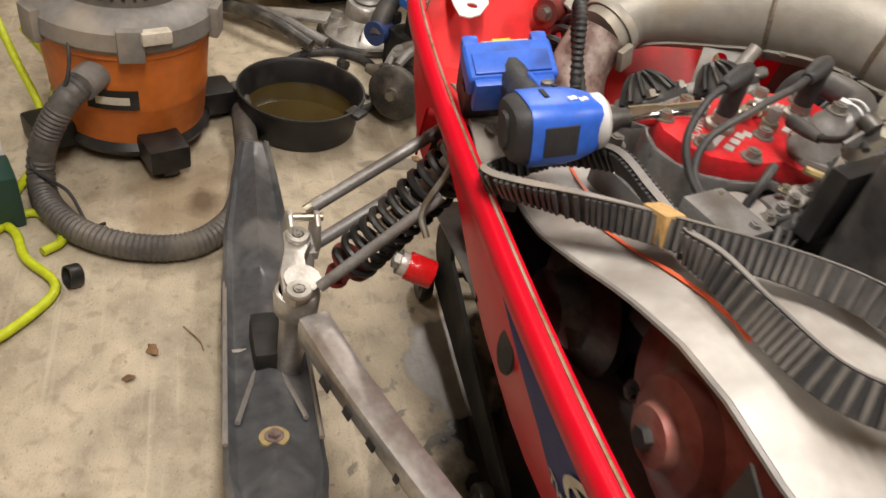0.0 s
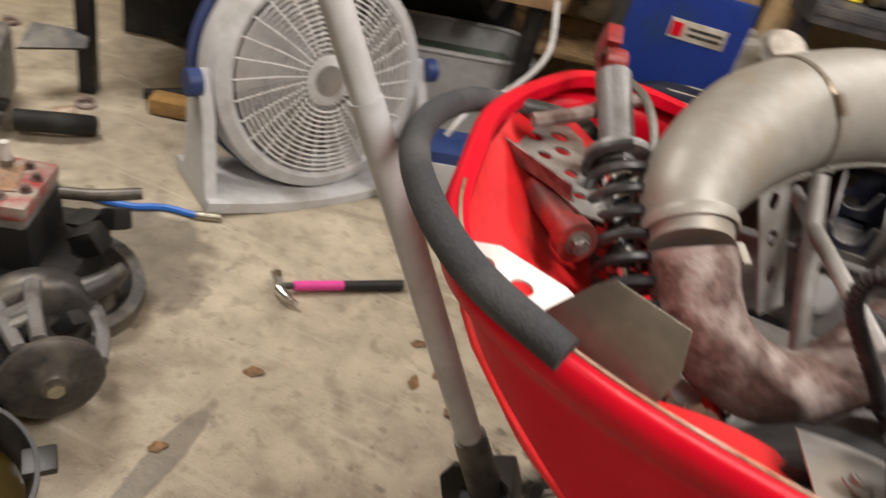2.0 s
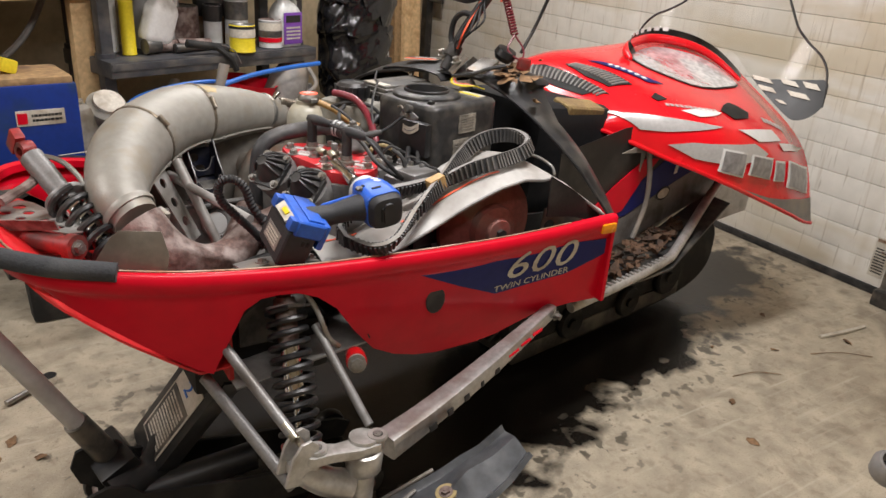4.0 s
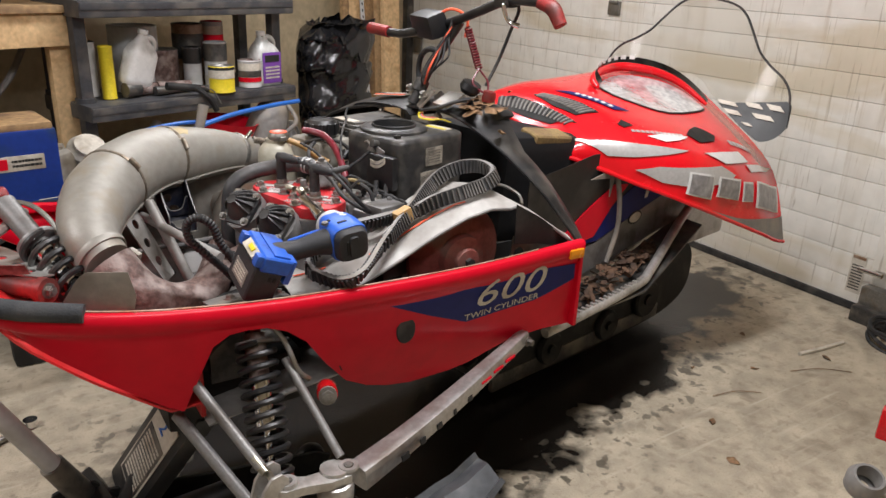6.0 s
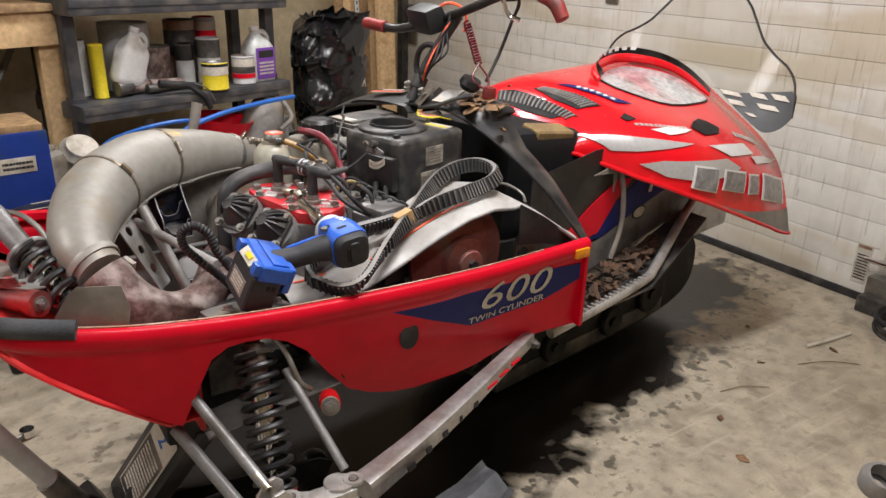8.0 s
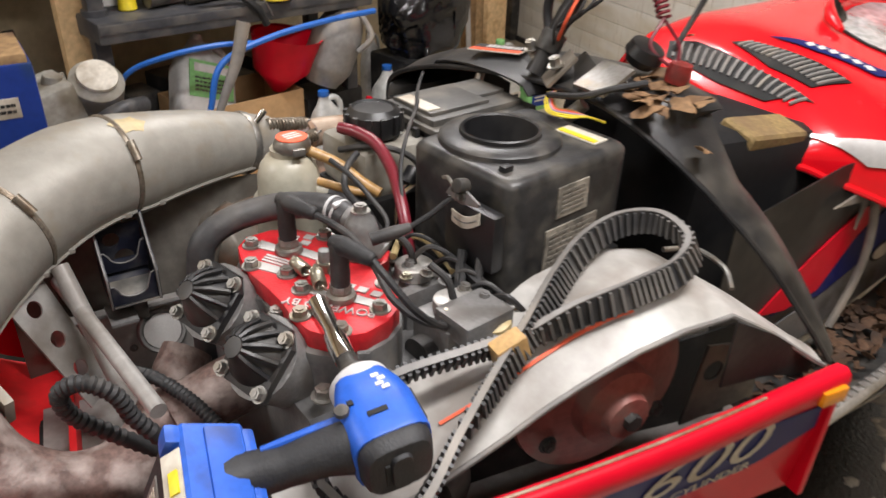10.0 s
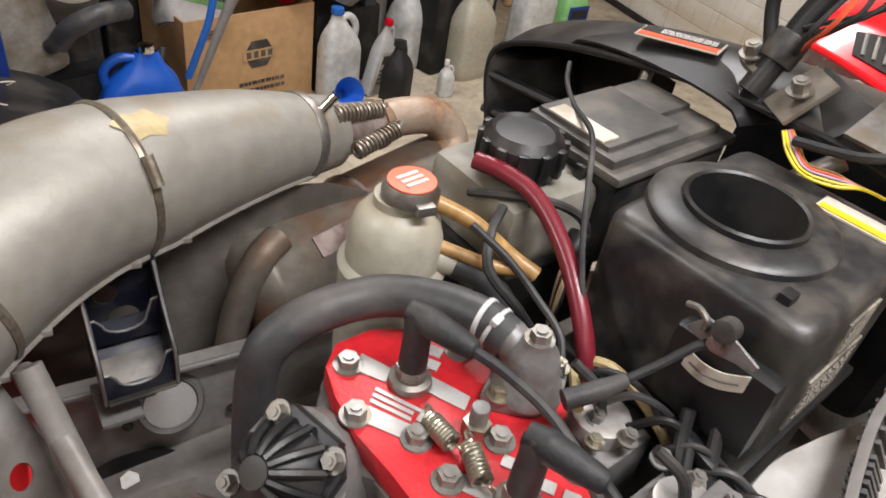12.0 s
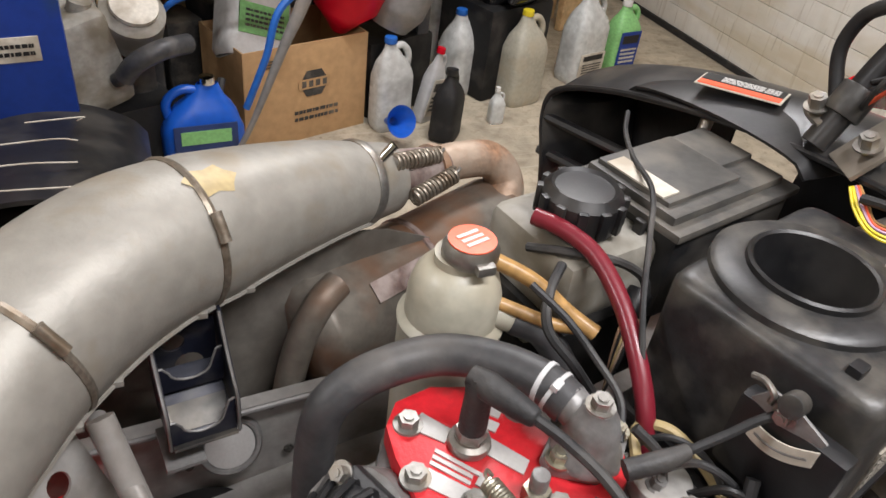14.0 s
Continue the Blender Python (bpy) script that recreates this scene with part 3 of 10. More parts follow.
part("roller", cyl((1.84, 0.10, 0.215), (1.84, 0.20, 0.215), 0.011), M_CHROME, track)
part("foot", box((1.86, 0.02, 0.035), (0.14, 0.3, 0.07), 0.01), M_GUN, track, "dark sensor box with a green lamp")
solo("door_jamb", box((1.9, 4.1, 1.1), (0.10, 0.08, 2.2), 0.006), M_GUN, "dark steel jamb of the overhead door", "jamb", kind="structure")
latch = thing("door_latch", (1.89, 3.97, 0.85), "rusty steel slide latch on the overhead door", "latch")
part("plate", box((1.895, 3.97, 0.85), (0.012, 0.13, 0.30), 0.004, (0, 0, 0)), M_STEEL, latch)
part("bolt", box((1.875, 3.98, 0.83), (0.025, 0.22, 0.03), 0.004), M_GUN, latch)

# housings for all four lamps on the ceiling, above the view, fill lamps included
for lx, ly, _w in LAMPS:
    fix = thing("unseen_ceiling_light", (lx, ly, 2.45), "white ceiling tube fixture, unseen, placed to light the scene", "lamp", "ceiling lights")
    part("housing", box((lx, ly, 2.525), (1.3, 0.24, 0.15), 0.01), M_WHITE, fix)

# ---- the snowmobile ----
sled = thing("snowmobile", (0.0, 0.42, 0.0), "red trail snowmobile with hood off, nose raised on a floor jack", "snowmobile")


def interp(x, table):
    """Straight-line lookup in rows of (x, value), x rising."""
    if x <= table[0][0]:
        return table[0][1]
    for (a, p), (b, q) in zip(table, table[1:]):
        if x <= b:
            return p + (q - p) * (x - a) / (b - a)
    return table[-1][1]


RIM = spline([(0.0, 0.005, 0.712), (-0.35, -0.010, 0.708), (-0.75, -0.012, 0.722), (-1.0, -0.010, 0.746), (-1.15, 0.002, 0.770), (-1.245, 0.040, 0.784), (-1.292, 0.115, 0.788),
              (-1.318, 0.24, 0.790), (-1.335, 0.37, 0.790), (-1.312, 0.50, 0.790), (-1.262, 0.615, 0.788), (-1.16, 0.672, 0.775), (-1.0, 0.715, 0.742), (-0.8, 0.755, 0.698), (-0.6, 0.79, 0.672), (-0.2, 0.84, 0.675), (0.03, 0.86, 0.685)], 7)
LOW = [(-1.34, 0.768), (-1.275, 0.748), (-1.22, 0.702), (-1.162, 0.656), (-1.1, 0.604), (-1.03, 0.548), (-1.0, 0.534), (-0.985, 0.556), (-0.962, 0.625), (-0.937, 0.668), (-0.9, 0.684), (-0.84, 0.680),
       (-0.78, 0.655), (-0.73, 0.60), (-0.70, 0.548), (-0.667, 0.500), (-0.62, 0.462), (-0.554, 0.432), (-0.47, 0.414), (-0.382, 0.408), (-0.3, 0.426), (-0.187, 0.470), (-0.1, 0.482), (0.05, 0.474)]
TUCK = [(-1.3, 0.01), (-1.03, 0.02), (-0.95, 0.0), (-0.78, 0.0), (-0.62, 0.055), (-0.4, 0.075), (-0.25, 0.05), (-0.1, 0.02), (0.05, 0.015)]


def pan_row(i):
    p = RIM[i]
    t = (RIM[min(i + 1, len(RIM) - 1)] - RIM[max(i - 1, 0)])
    t.z = 0
    t.normalize()
    return p, Vector((t.y, -t.x, 0))


def wall_y(x, z):
    """The near side wall of the belly pan."""
    zr = interp(x, [(-1.15, 0.770), (-1.0, 0.746), (-0.75, 0.722), (-0.35, 0.708), (0.0, 0.712)])
    zl = interp(x, LOW)
    yr = interp(x, [(-1.15, 0.002), (-1.0, -0.010), (-0.75, -0.012), (-0.35, -0.010), (0.0, 0.005)])
    v = max(0.0, min(1.0, (zr - z) / (zr - zl)))
    return yr + interp(x, TUCK) * v ** 1.6


def belly_pan():
    o = bmesh.new()
    lip = [(0.012, -0.012), (0.010, 0.004), (-0.004, 0.008), (-0.013, 0.002), (-0.015, -0.012), (-0.013, -0.028), (-0.003, -0.036)]
    cols = []
    for i in range(len(RIM)):
        p, n = pan_row(i)
        zl = interp(p.x, LOW)
        tuck = interp(p.x, TUCK)
        col = [o.verts.new(p + n * a + UP * b) for a, b in lip]
        h = max(0.004, p.z - 0.042 - zl)
        for k in range(1, 13):
            v = k / 12
            col.append(o.verts.new(Vector((p.x, p.y, p.z - 0.042 - h * v)) + n * (tuck * ((0.042 + h * v) / (0.042 + h)) ** 1.6)))
        cols.append(col)
    for a, b in zip(cols, cols[1:]):
        for k in range(len(a) - 1):
            o.faces.new((a[k], b[k], b[k + 1], a[k + 1]))
    bmesh.ops.recalc_face_normals(o, faces=o.faces)
    bmesh.ops.solidify(o, geom=o.faces[:], thickness=0.004)
    return o


pan = part("belly_pan", belly_pan(), M_RED, sled, "glossy red plastic belly pan", 50)


def right_y(x):
    return interp(x, [(-1.335, 0.40), (-1.262, 0.60), (-1.16, 0.66), (-1.0, 0.70), (-0.6, 0.775), (0.0, 0.84)])


def left_y(x):
    return interp(x, [(-1.335, 0.34), (-1.292, 0.125), (-1.245, 0.05), (-1.15, 0.012), (0.0, 0.012)])


def nose_floor(u, v):
    x = -1.325 + 0.375 * u
    a, b = left_y(x) + 0.004, right_y(x) - 0.004
    z = 0.772 - 0.80 * max(0, x + 1.325) - 0.01 * math.sin(math.pi * v)
    return (x, a + (b - a) * v, max(z, 0.53))


part("nose_floor", sheet(nose_floor, 16, 20, 0.004), M_REDIN, sled, "scuffed red inner nose of the pan")
part("bay_floor", sheet(lambda u, v: (-0.95 + 1.0 * u, 0.03 + 0.76 * v, 0.47 + 0.05 * math.sin(3 * u)), 10, 6, 0.004), M_BULK, sled, "grimy metal floor of the engine bay")
o = box((-0.955, 0.37, 0.535), (0.01, 0.66, 0.10), 0.003)
part("nose_bulkhead", o, M_REDIN, sled)
# dark seam along the rim, near side and nose
seam = [Vector(p) + UP * 0.0085 + Vector((0, 0.001, 0)) for p in RIM[3:46]]
part("rim_seam", tube(seam, 0.0022, 6, 1, None, True, False), M_RUSTO, pan, "brown dirt-filled seam on the rim")

# side graphics
DEC = [(-0.565, 0.664), (-0.40, 0.668), (-0.20, 0.668), (-0.016, 0.655), (-0.012, 0.612), (-0.14, 0.578), (-0.345, 0.566), (-0.45, 0.610)]


def on_wall(outline, lift):
    """A thin vinyl shape that follows the pan's side."""
    o = slab([(x, z) for x, z in outline], 0.001)
    bmesh.ops.triangulate(o, faces=[f for f in o.faces if len(f.verts) > 4])
    bmesh.ops.subdivide_edges(o, edges=o.edges[:], cuts=5, use_grid_fill=True)
    for v in o.verts:
        x, z, d = v.co
        v.co = (x, wall_y(x, z) - 0.002 - lift - d, z)
    bmesh.ops.recalc_face_normals(o, faces=o.faces)
    return o


part("side_decal", on_wall(DEC, 0.0), M_BLUE, pan, "dark blue side decal")
wrap = lambda c: Vector((c.x, wall_y(c.x, c.z) - 0.0052 + (c.y + 0.02) * 0.3, c.z))
for k, ch in enumerate("600"):
    words(ch, 0.094, basis((-0.302 + 0.072 * k, -0.02, 0.632 + 0.002 * k), (1, 0, 0.02), (0.10, 0, 1)) @ Matrix.Diagonal((1.5, 1, 1, 1)), M_LABEL, pan, "number_decal", 0.001, wrap, "silver outlined numeral", 0.25)
words("TWIN CYLINDER", 0.0235, basis((-0.242, -0.02, 0.585), (1, 0, 0.05), (0, 0, 1)) @ Matrix.Diagonal((1.25, 1, 1, 1)), M_LABEL, pan, "small_lettering", 0.001, wrap)
o = bmesh.new()
lathe([(0, 0), (0.027, 0), (0.029, -0.003), (0.027, -0.006), (0, -0.006)], basis((-0.512, wall_y(-0.512, 0.588) - 0.006, 0.588), (1, 0, 0), (0, 0, 1)) @ Matrix.Diagonal((0.85, 1.15, 1, 1)), 24, o)
part("rubber_plug", o, M_RUBBER, pan, "black oval rubber plug")
part("marker_light", box((-0.030, -0.012, 0.690), (0.045, 0.012, 0.024), 0.005, (0, 0, 0)), M_AMBERL, pan, "amber side marker")
part("rear_edge", box((0.0, 0.012, 0.59), (0.012, 0.028, 0.225), 0.004), M_RED, pan)

# foam-covered front bumper
o = tube([(-1.148, -0.012, 0.781), (-1.240, 0.022, 0.793), (-1.318, 0.098, 0.796), (-1.375, 0.200, 0.793), (-1.392, 0.305, 0.789), (-1.372, 0.398, 0.783), (-1.325, 0.440, 0.776)], [0.0165, 0.0172, 0.0170, 0.0172, 0.0168, 0.0165, 0.014], 14)
bump = part("front_bumper", o, M_FOAM, sled, "grey foam-wrapped tube bumper")
part("bumper_tube", tube([(-1.335, 0.44, 0.777), (-1.30, 0.465, 0.772), (-1.27, 0.49, 0.765)], 0.013, 10), M_GUN, bump)

# perforated brackets, plate and loose damper inside the nose
o = slab([(0, 0), (0.135, 0), (0.135, 0.035), (0.105, 0.10), (0.06, 0.19), (0.035, 0.215), (0.012, 0.20), (0.0, 0.06)], 0.003, basis((-1.345, 0.415, 0.752), (0.089, 0.102, -0.008), (0.17, -0.12, -0.012)), 0, None,
         [(0.055, 0.030, 0.0125), (0.098, 0.030, 0.0125), (0.078, 0.066, 0.0115), (0.042, 0.075, 0.010), (0.055, 0.118, 0.010), (0.035, 0.165, 0.009)])
part("perforated_bracket", o, M_ALU, sled, "bare perforated aluminium bracket")
o = slab([(0, 0), (0.03, 0), (0.028, 0.17), (0.004, 0.17)], 0.003, basis((-1.340, 0.40, 0.755), (0.3, 0.2, -0.9), (0.16, -0.11, -0.02)))
part("bracket_flange", o, M_RUST, sled)
o = tube([(-1.29, 0.395, 0.785), (-1.235, 0.44, 0.80), (-1.21, 0.52, 0.795), (-1.18, 0.60, 0.785)], 0.010, 8)
part("bracket_rod", o, M_RUST, sled)
part("cover_plate", slab([(0, 0), (0.125, -0.003), (0.130, 0.030), (0.118, 0.072), (0.050, 0.073), (0.036, 0.060)], 0.002, basis((-1.186, 0.040, 0.766), (0.121, -0.039, -0.005), (0.040, -0.006, 0.050)), 0.0006), M_PLATE, sled, "plain brown-grey sheet metal plate")
o = slab([(0.0, 0.0), (0.05, -0.012), (0.13, -0.008), (0.165, -0.002), (0.170, 0.016), (0.155, 0.036), (0.11, 0.058), (0.03, 0.066), (0.0, 0.045)], 0.003, basis((-1.286, 0.098, 0.742), (0.238, -0.030, -0.015), (0.03, 0.24, 0.0)), 0.0006, None, [(0.030, 0.026, 0.0105), (0.075, 0.020, 0.0125), (0.125, 0.026, 0.010)])
part("perforated_bracket", o, M_WHITE, sled, "white perforated bracket beside the rim")
o = cyl((-1.255, 0.36, 0.715), (-1.185, 0.265, 0.722), 0.020)
cyl((-1.19, 0.272, 0.7215), (-1.178, 0.256, 0.723), 0.026, bm=o)
part("sway_bar_end", o, M_DRED, sled, "red anodised link end")
part("sway_nut", bolt((-1.178, 0.256, 0.723), (0.6, -0.8, 0.05), 0.011, 0.010), M_STEEL, sled)


def damper(p, q, parent, name, spring_mat, scale=1.0, turns=8, top=None, begin=0.30):
    """A coil-over shock absorber between two eyes."""
    p, q = vec(p), vec(q)
    d = q - p
    t = d.normalized()
    sh = part(name, cyl(p + t * 0.02, p + d * 0.32, 0.021 * scale, 0.019 * scale), M_RUSTO if top is None else top, parent, "coil-over shock absorber, black spring")
    part("shaft", cyl(p + d * 0.3, q - t * 0.02, 0.0065 * scale, seg=12), M_CHROME, sh)
    part("body", cyl(p + d * 0.30, p + d * 0.62, 0.0185 * scale, seg=18), M_CHROME, sh)
    part("spring", coil(p + d * begin, q - t * 0.045, 0.034 * scale, 0.0062 * scale, turns), spring_mat, sh)
    part("spring_seat", cyl(p + d * (begin - 0.02), p + d * (begin + 0.005), 0.037 * scale, seg=22, bevel=0.003), M_CAST, sh)
    part("spring_seat", cyl(q - t * 0.045, q - t * 0.035, 0.037 * scale, seg=22, bevel=0.003), M_DRED, sh)
    for c in (p, q):
        e = lathe([(0.009 * scale, -0.014), (0.017 * scale, -0.014), (0.019 * scale, 0), (0.017 * scale, 0.014), (0.009 * scale, 0.014), (0.009 * scale, -0.014)], aim(c, t.cross(UP)), 16)
        box(c + t * (0.015 if c == p else -0.015), (0.022 * scale, 0.022 * scale, 0.03 * scale), 0.004, (0, 0, 0), e)
        part("eye", e, M_DRED, sh)
    return sh


d1 = damper((-1.228, 0.510, 0.852), (-1.045, 0.150, 0.590), sled, "nose_damper", M_BLACK, 1.15, 10, M_CAST)
part("reservoir_hose", tube([(-1.215, 0.505, 0.845), (-1.165, 0.455, 0.835), (-1.135, 0.395, 0.79), (-1.165, 0.34, 0.745), (-1.20, 0.30, 0.725)], 0.0055, 8), M_STEEL, sled, "braided steel line")
part("clevis", slab([(-0.022, -0.012), (0.020, -0.020), (0.026, 0.0), (0.020, 0.020), (-0.022, 0.012), (-0.030, 0.0)], 0.034, basis((-1.032, 0.118, 0.572), (0.42, -0.60, -0.66), (0.8, 0.55, 0.0)), 0.004), M_TAIL, sled, "red anodised lower clevis")
part("clevis_bolt", bolt((-1.042, 0.132, 0.622), (-0.1, -0.75, 0.65), 0.010, 0.008), M_STEEL, sled)
part("clevis", box((-1.243, 0.532, 0.868), (0.022, 0.03, 0.05), 0.005, (35, 0, 20)), M_DRED, sled)

# steering arm, perforated upright and bulkhead plates
o = slab([(0, 0), (0.055, 0), (0.075, 0.20), (0.055, 0.27), (0.0, 0.27)], 0.003, basis((-0.925, 0.43, 0.62), (0.25, 0.35, 0.02), (-0.07, 0.38, 0.55)), 0, None, [(0.028, 0.05, 0.012), (0.03, 0.10, 0.012), (0.032, 0.15, 0.012), (0.034, 0.20, 0.010)])
part("perforated_upright", o, M_BULK, sled, "grey perforated steel upright")
part("brace_rod", cyl((-0.925, 0.515, 0.80), (-0.865, 0.375, 0.605), 0.012, seg=14), M_BULK, sled)
o = bmesh.new()
box((-0.76, 0.648, 0.54), (0.42, 0.006, 0.19), 0.002, (0, 0, 4), o)
box((-0.76, 0.640, 0.6365), (0.42, 0.024, 0.006), 0.002, (0, 0, 4), o)
part("bulkhead_plate", o, M_BULK, sled, "folded grey bulkhead plate")
o = lathe([(0, 0.0), (0.032, 0.0), (0.036, 0.003), (0.030, 0.004), (0, 0.003)], aim((-0.862, 0.634, 0.475), (0.05, -1, 0.05)) @ Matrix.Diagonal((1.55, 0.95, 1, 1)), 26)
part("bulkhead_hole", o, M_DARK, sled)
part("hole_bolt", bolt((-0.868, 0.62, 0.470), (0, -0.5, 0.85), 0.012, 0.016), M_STEEL, sled)
part("bay_shaft", cyl((-0.86, 0.60, 0.462), (-0.72, 0.52, 0.47), 0.011, seg=12), M_GUN, sled)
for px, pz in ((-0.83, 0.615), (-0.76, 0.63), (-0.70, 0.60), (-0.74, 0.54), (-0.86, 0.56)):
    part("rivet", bolt((px, 0.636 + (px + 0.8) * 0.07, pz), (0, -1, 0), 0.0045, 0.003), M_GUN, sled)
# thin metal tube added along the fold for its bevel highlight
part("plate_fold", tube([(-0.965, 0.614, 0.639), (-0.76, 0.6285, 0.640), (-0.555, 0.643, 0.640)], 0.0038, 8, 2), M_CAST, sled)
ac = part("access_cover", lathe([(0, 0.004), (0.030, 0.004), (0.032, 0.007), (0.036, 0.008), (0.039, 0.005), (0.040, 0.0)], aim((-0.812, 0.632, 0.583), (0.07, -1, 0.42)), 36), M_CAST, sled, "round dull aluminium cover with a raised rim")
part("cover_face", lathe([(0, 0.0), (0.0295, 0.0), (0.0295, 0.0012), (0, 0.002)], aim((-0.8117, 0.6275, 0.585), (0.07, -1, 0.42)), 30), M_BRUSH, ac)
# grey sheet liner along the far side of the bay
part("bay_liner", sheet(lambda u, v: (-1.02 + 0.80 * u, right_y(-1.02 + 0.80 * u) - 0.022 - 0.03 * (1 - v), 0.47 + (interp(-1.02 + 0.80 * u, [(-1.02, 0.765), (-0.8, 0.792), (-0.6, 0.785), (-0.5, 0.740), (-0.22, 0.70)]) - 0.47) * v), 24, 4, 0.003), M_BAYWALL, sled, "dull grey-brown inner liner of the bay")
# forked pipe cradle: two side plates bridged by two notched saddles
CR = Matrix.Translation((-0.841, 0.562, 0.692)) @ pose(0, 0, 0, 0, 0, 7)
cr = part("pipe_cradle", merge(bmesh.new(), box((0, 0.034, 0.022), (0.064, 0.076, 0.004), 0.001, (30, 0, 0)), CR), M_INKBLUE, sled, "blue-black forked steel pipe cradle with worn bright edges")
for dy, dz in ((0.0, 0.0), (0.040, 0.036)):
    notch = [(0.033, 0.0), (0.033, 0.046), (0.027, 0.044), (0.021, 0.026)] + [(0.021 * math.cos(a * math.pi / 8), 0.026 - 0.014 * math.sin(a * math.pi / 8)) for a in range(1, 8)] + [(-0.021, 0.026), (-0.027, 0.034), (-0.033, 0.034), (-0.033, 0.0)]
    sd = part("saddle", slab(notch, 0.003, CR @ basis((0, dy, dz), (1, 0, 0), (0, 0, 1)), 0.0006), M_INKBLUE, cr)
    part("worn_edge", tube([CR @ Vector((a, dy - 0.002, dz + b)) for a, b in notch[1:-1]], 0.0014, 6, 1), M_CAST, sd)
part("worn_floor", merge(bmesh.new(), box((0, 0.018, 0.0165), (0.060, 0.030, 0.003), 0.001, (30, 0, 0)), CR), M_GUN, cr, "bare metal between the saddles")
part("saddle_lip", merge(bmesh.new(), box((0, -0.006, 0.001), (0.064, 0.014, 0.003), 0.001, (-25, 0, 0)), CR), M_GUN, cr)
for sx in (-1, 1):
    o = slab([(-0.004, -0.004), (0.070, -0.004), (0.076, 0.118), (0.048, 0.122), (0.030, 0.092), (0.010, 0.066), (-0.006, 0.048)], 0.003, CR @ basis((0.0345 * sx, 0, 0), (0, 1, 0), (0, 0, 1)), 0.0006)
    sp = part("side_plate", o, M_INKBLUE, cr)
    part("worn_edge", tube([CR @ Vector((0.0345 * sx, y_ - 0.001, z_)) for y_, z_ in ((-0.004, -0.002), (-0.006, 0.048), (0.010, 0.066), (0.030, 0.092), (0.047, 0.121))], 0.0019, 6, 2), M_CAST, sp)
part("back_plate", slab([(-0.033, 0.0), (0.033, 0.0), (0.033, 0.10), (-0.033, 0.10)], 0.003, CR @ basis((0, 0.068, 0.0), (1, 0, 0), (0, 0, 1)), 0, None, [(0.004, 0.042, 0.015), (-0.010, 0.076, 0.012)]), M_INKBLUE, cr)
part("cradle_foot", merge(bmesh.new(), box((-0.022, 0.02, -0.028), (0.040, 0.06, 0.006), 0.002), CR), M_CAST, cr)
part("foot_post", merge(bmesh.new(), box((0.0, 0.05, -0.028), (0.040, 0.03, 0.054), 0.003), CR), M_GUN, cr)
# grey inner panel beside the arch, red arch cap
part("arch_panel", sheet(lambda u, v: (-0.915 + 0.17 * u, 0.010 + 0.125 * v, 0.700 + 0.030 * math.sin(math.pi * min(1, 0.25 + 0.75 * u)) * (1 - 0.45 * v) - 0.02 * v), 10, 6, 0.003), M_GREYP, sled, "grey inner arch panel")
for q in ((-0.885, 0.045, 0.728), (-0.790, 0.040, 0.722)):
    part("panel_bolt", bolt(q, (0.05, 0.2, 1), 0.009, 0.006), M_STEEL, sled)
part("arch_cap", sheet(lambda u, v: (-1.045 + 0.145 * u, 0.006 + 0.135 * v, 0.668 + 0.038 * math.sin(math.pi * (0.15 + 0.7 * u)) ** 0.7 * (1 - 0.5 * v) - 0.03 * v), 12, 8, 0.003), M_REDIN, sled, "red moulded hump of the wheel arch")
o = bmesh.new()
drng = random.Random(4)
for k in range(60):
    q = (-1.035 + 0.07 * drng.random(), 0.115 + 0.07 * drng.random(), 0.600 + 0.030 * drng.random())
    r_ = drng.uniform(0.005, 0.014)
    slab([(-r_, 0), (-r_ * 0.3, r_ * 0.7), (r_, r_ * 0.2), (r_ * 0.2, -r_ * 0.6)], 0.001, pose(*q, drng.uniform(-40, 40), drng.uniform(-40, 40), drng.uniform(0, 360)), 0, o)
solo("leaf_debris", o, M_LITTER, "brown leaf debris in the nose of the pan", "leaves", kind="stuff")
# liner coloured near black for the shade in the gap behind the damper
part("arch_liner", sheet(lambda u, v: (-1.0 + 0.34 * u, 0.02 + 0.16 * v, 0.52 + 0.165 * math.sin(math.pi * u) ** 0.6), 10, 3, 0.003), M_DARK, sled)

# exhaust: rusty manifold bend, silver expansion chamber, tail joint
pipe_c = [(-1.058, 0.310, 0.743), (-1.078, 0.362, 0.775), (-1.066, 0.430, 0.800), (-1.030, 0.515, 0.824), (-0.971, 0.590, 0.845), (-0.895, 0.650, 0.860), (-0.815, 0.695, 0.857), (-0.70, 0.752, 0.845), (-0.575, 0.807, 0.820)]
pipe_r = [0.048, 0.058, 0.068, 0.079, 0.082, 0.082, 0.079, 0.064, 0.046]
pipe = part("expansion_chamber", tube(pipe_c, pipe_r, 32, 8), M_PIPE, sled, "silver ceramic-coated expansion chamber")
LINE, RAD = spline(pipe_c, 8), lerps(pipe_r, 8)


def band(i, width, lift, name, material, label=""):
    p, t, u, w = sweep_rings(LINE)[i]
    r = RAD[i] + lift
    o = lathe([(r - 0.003, -width / 2), (r, -width / 2), (r + 0.0015, 0), (r, width / 2), (r - 0.003, width / 2), (r - 0.003, -width / 2)], aim(p, t), 36)
    return part(name, o, material, pipe, label), p, t, r


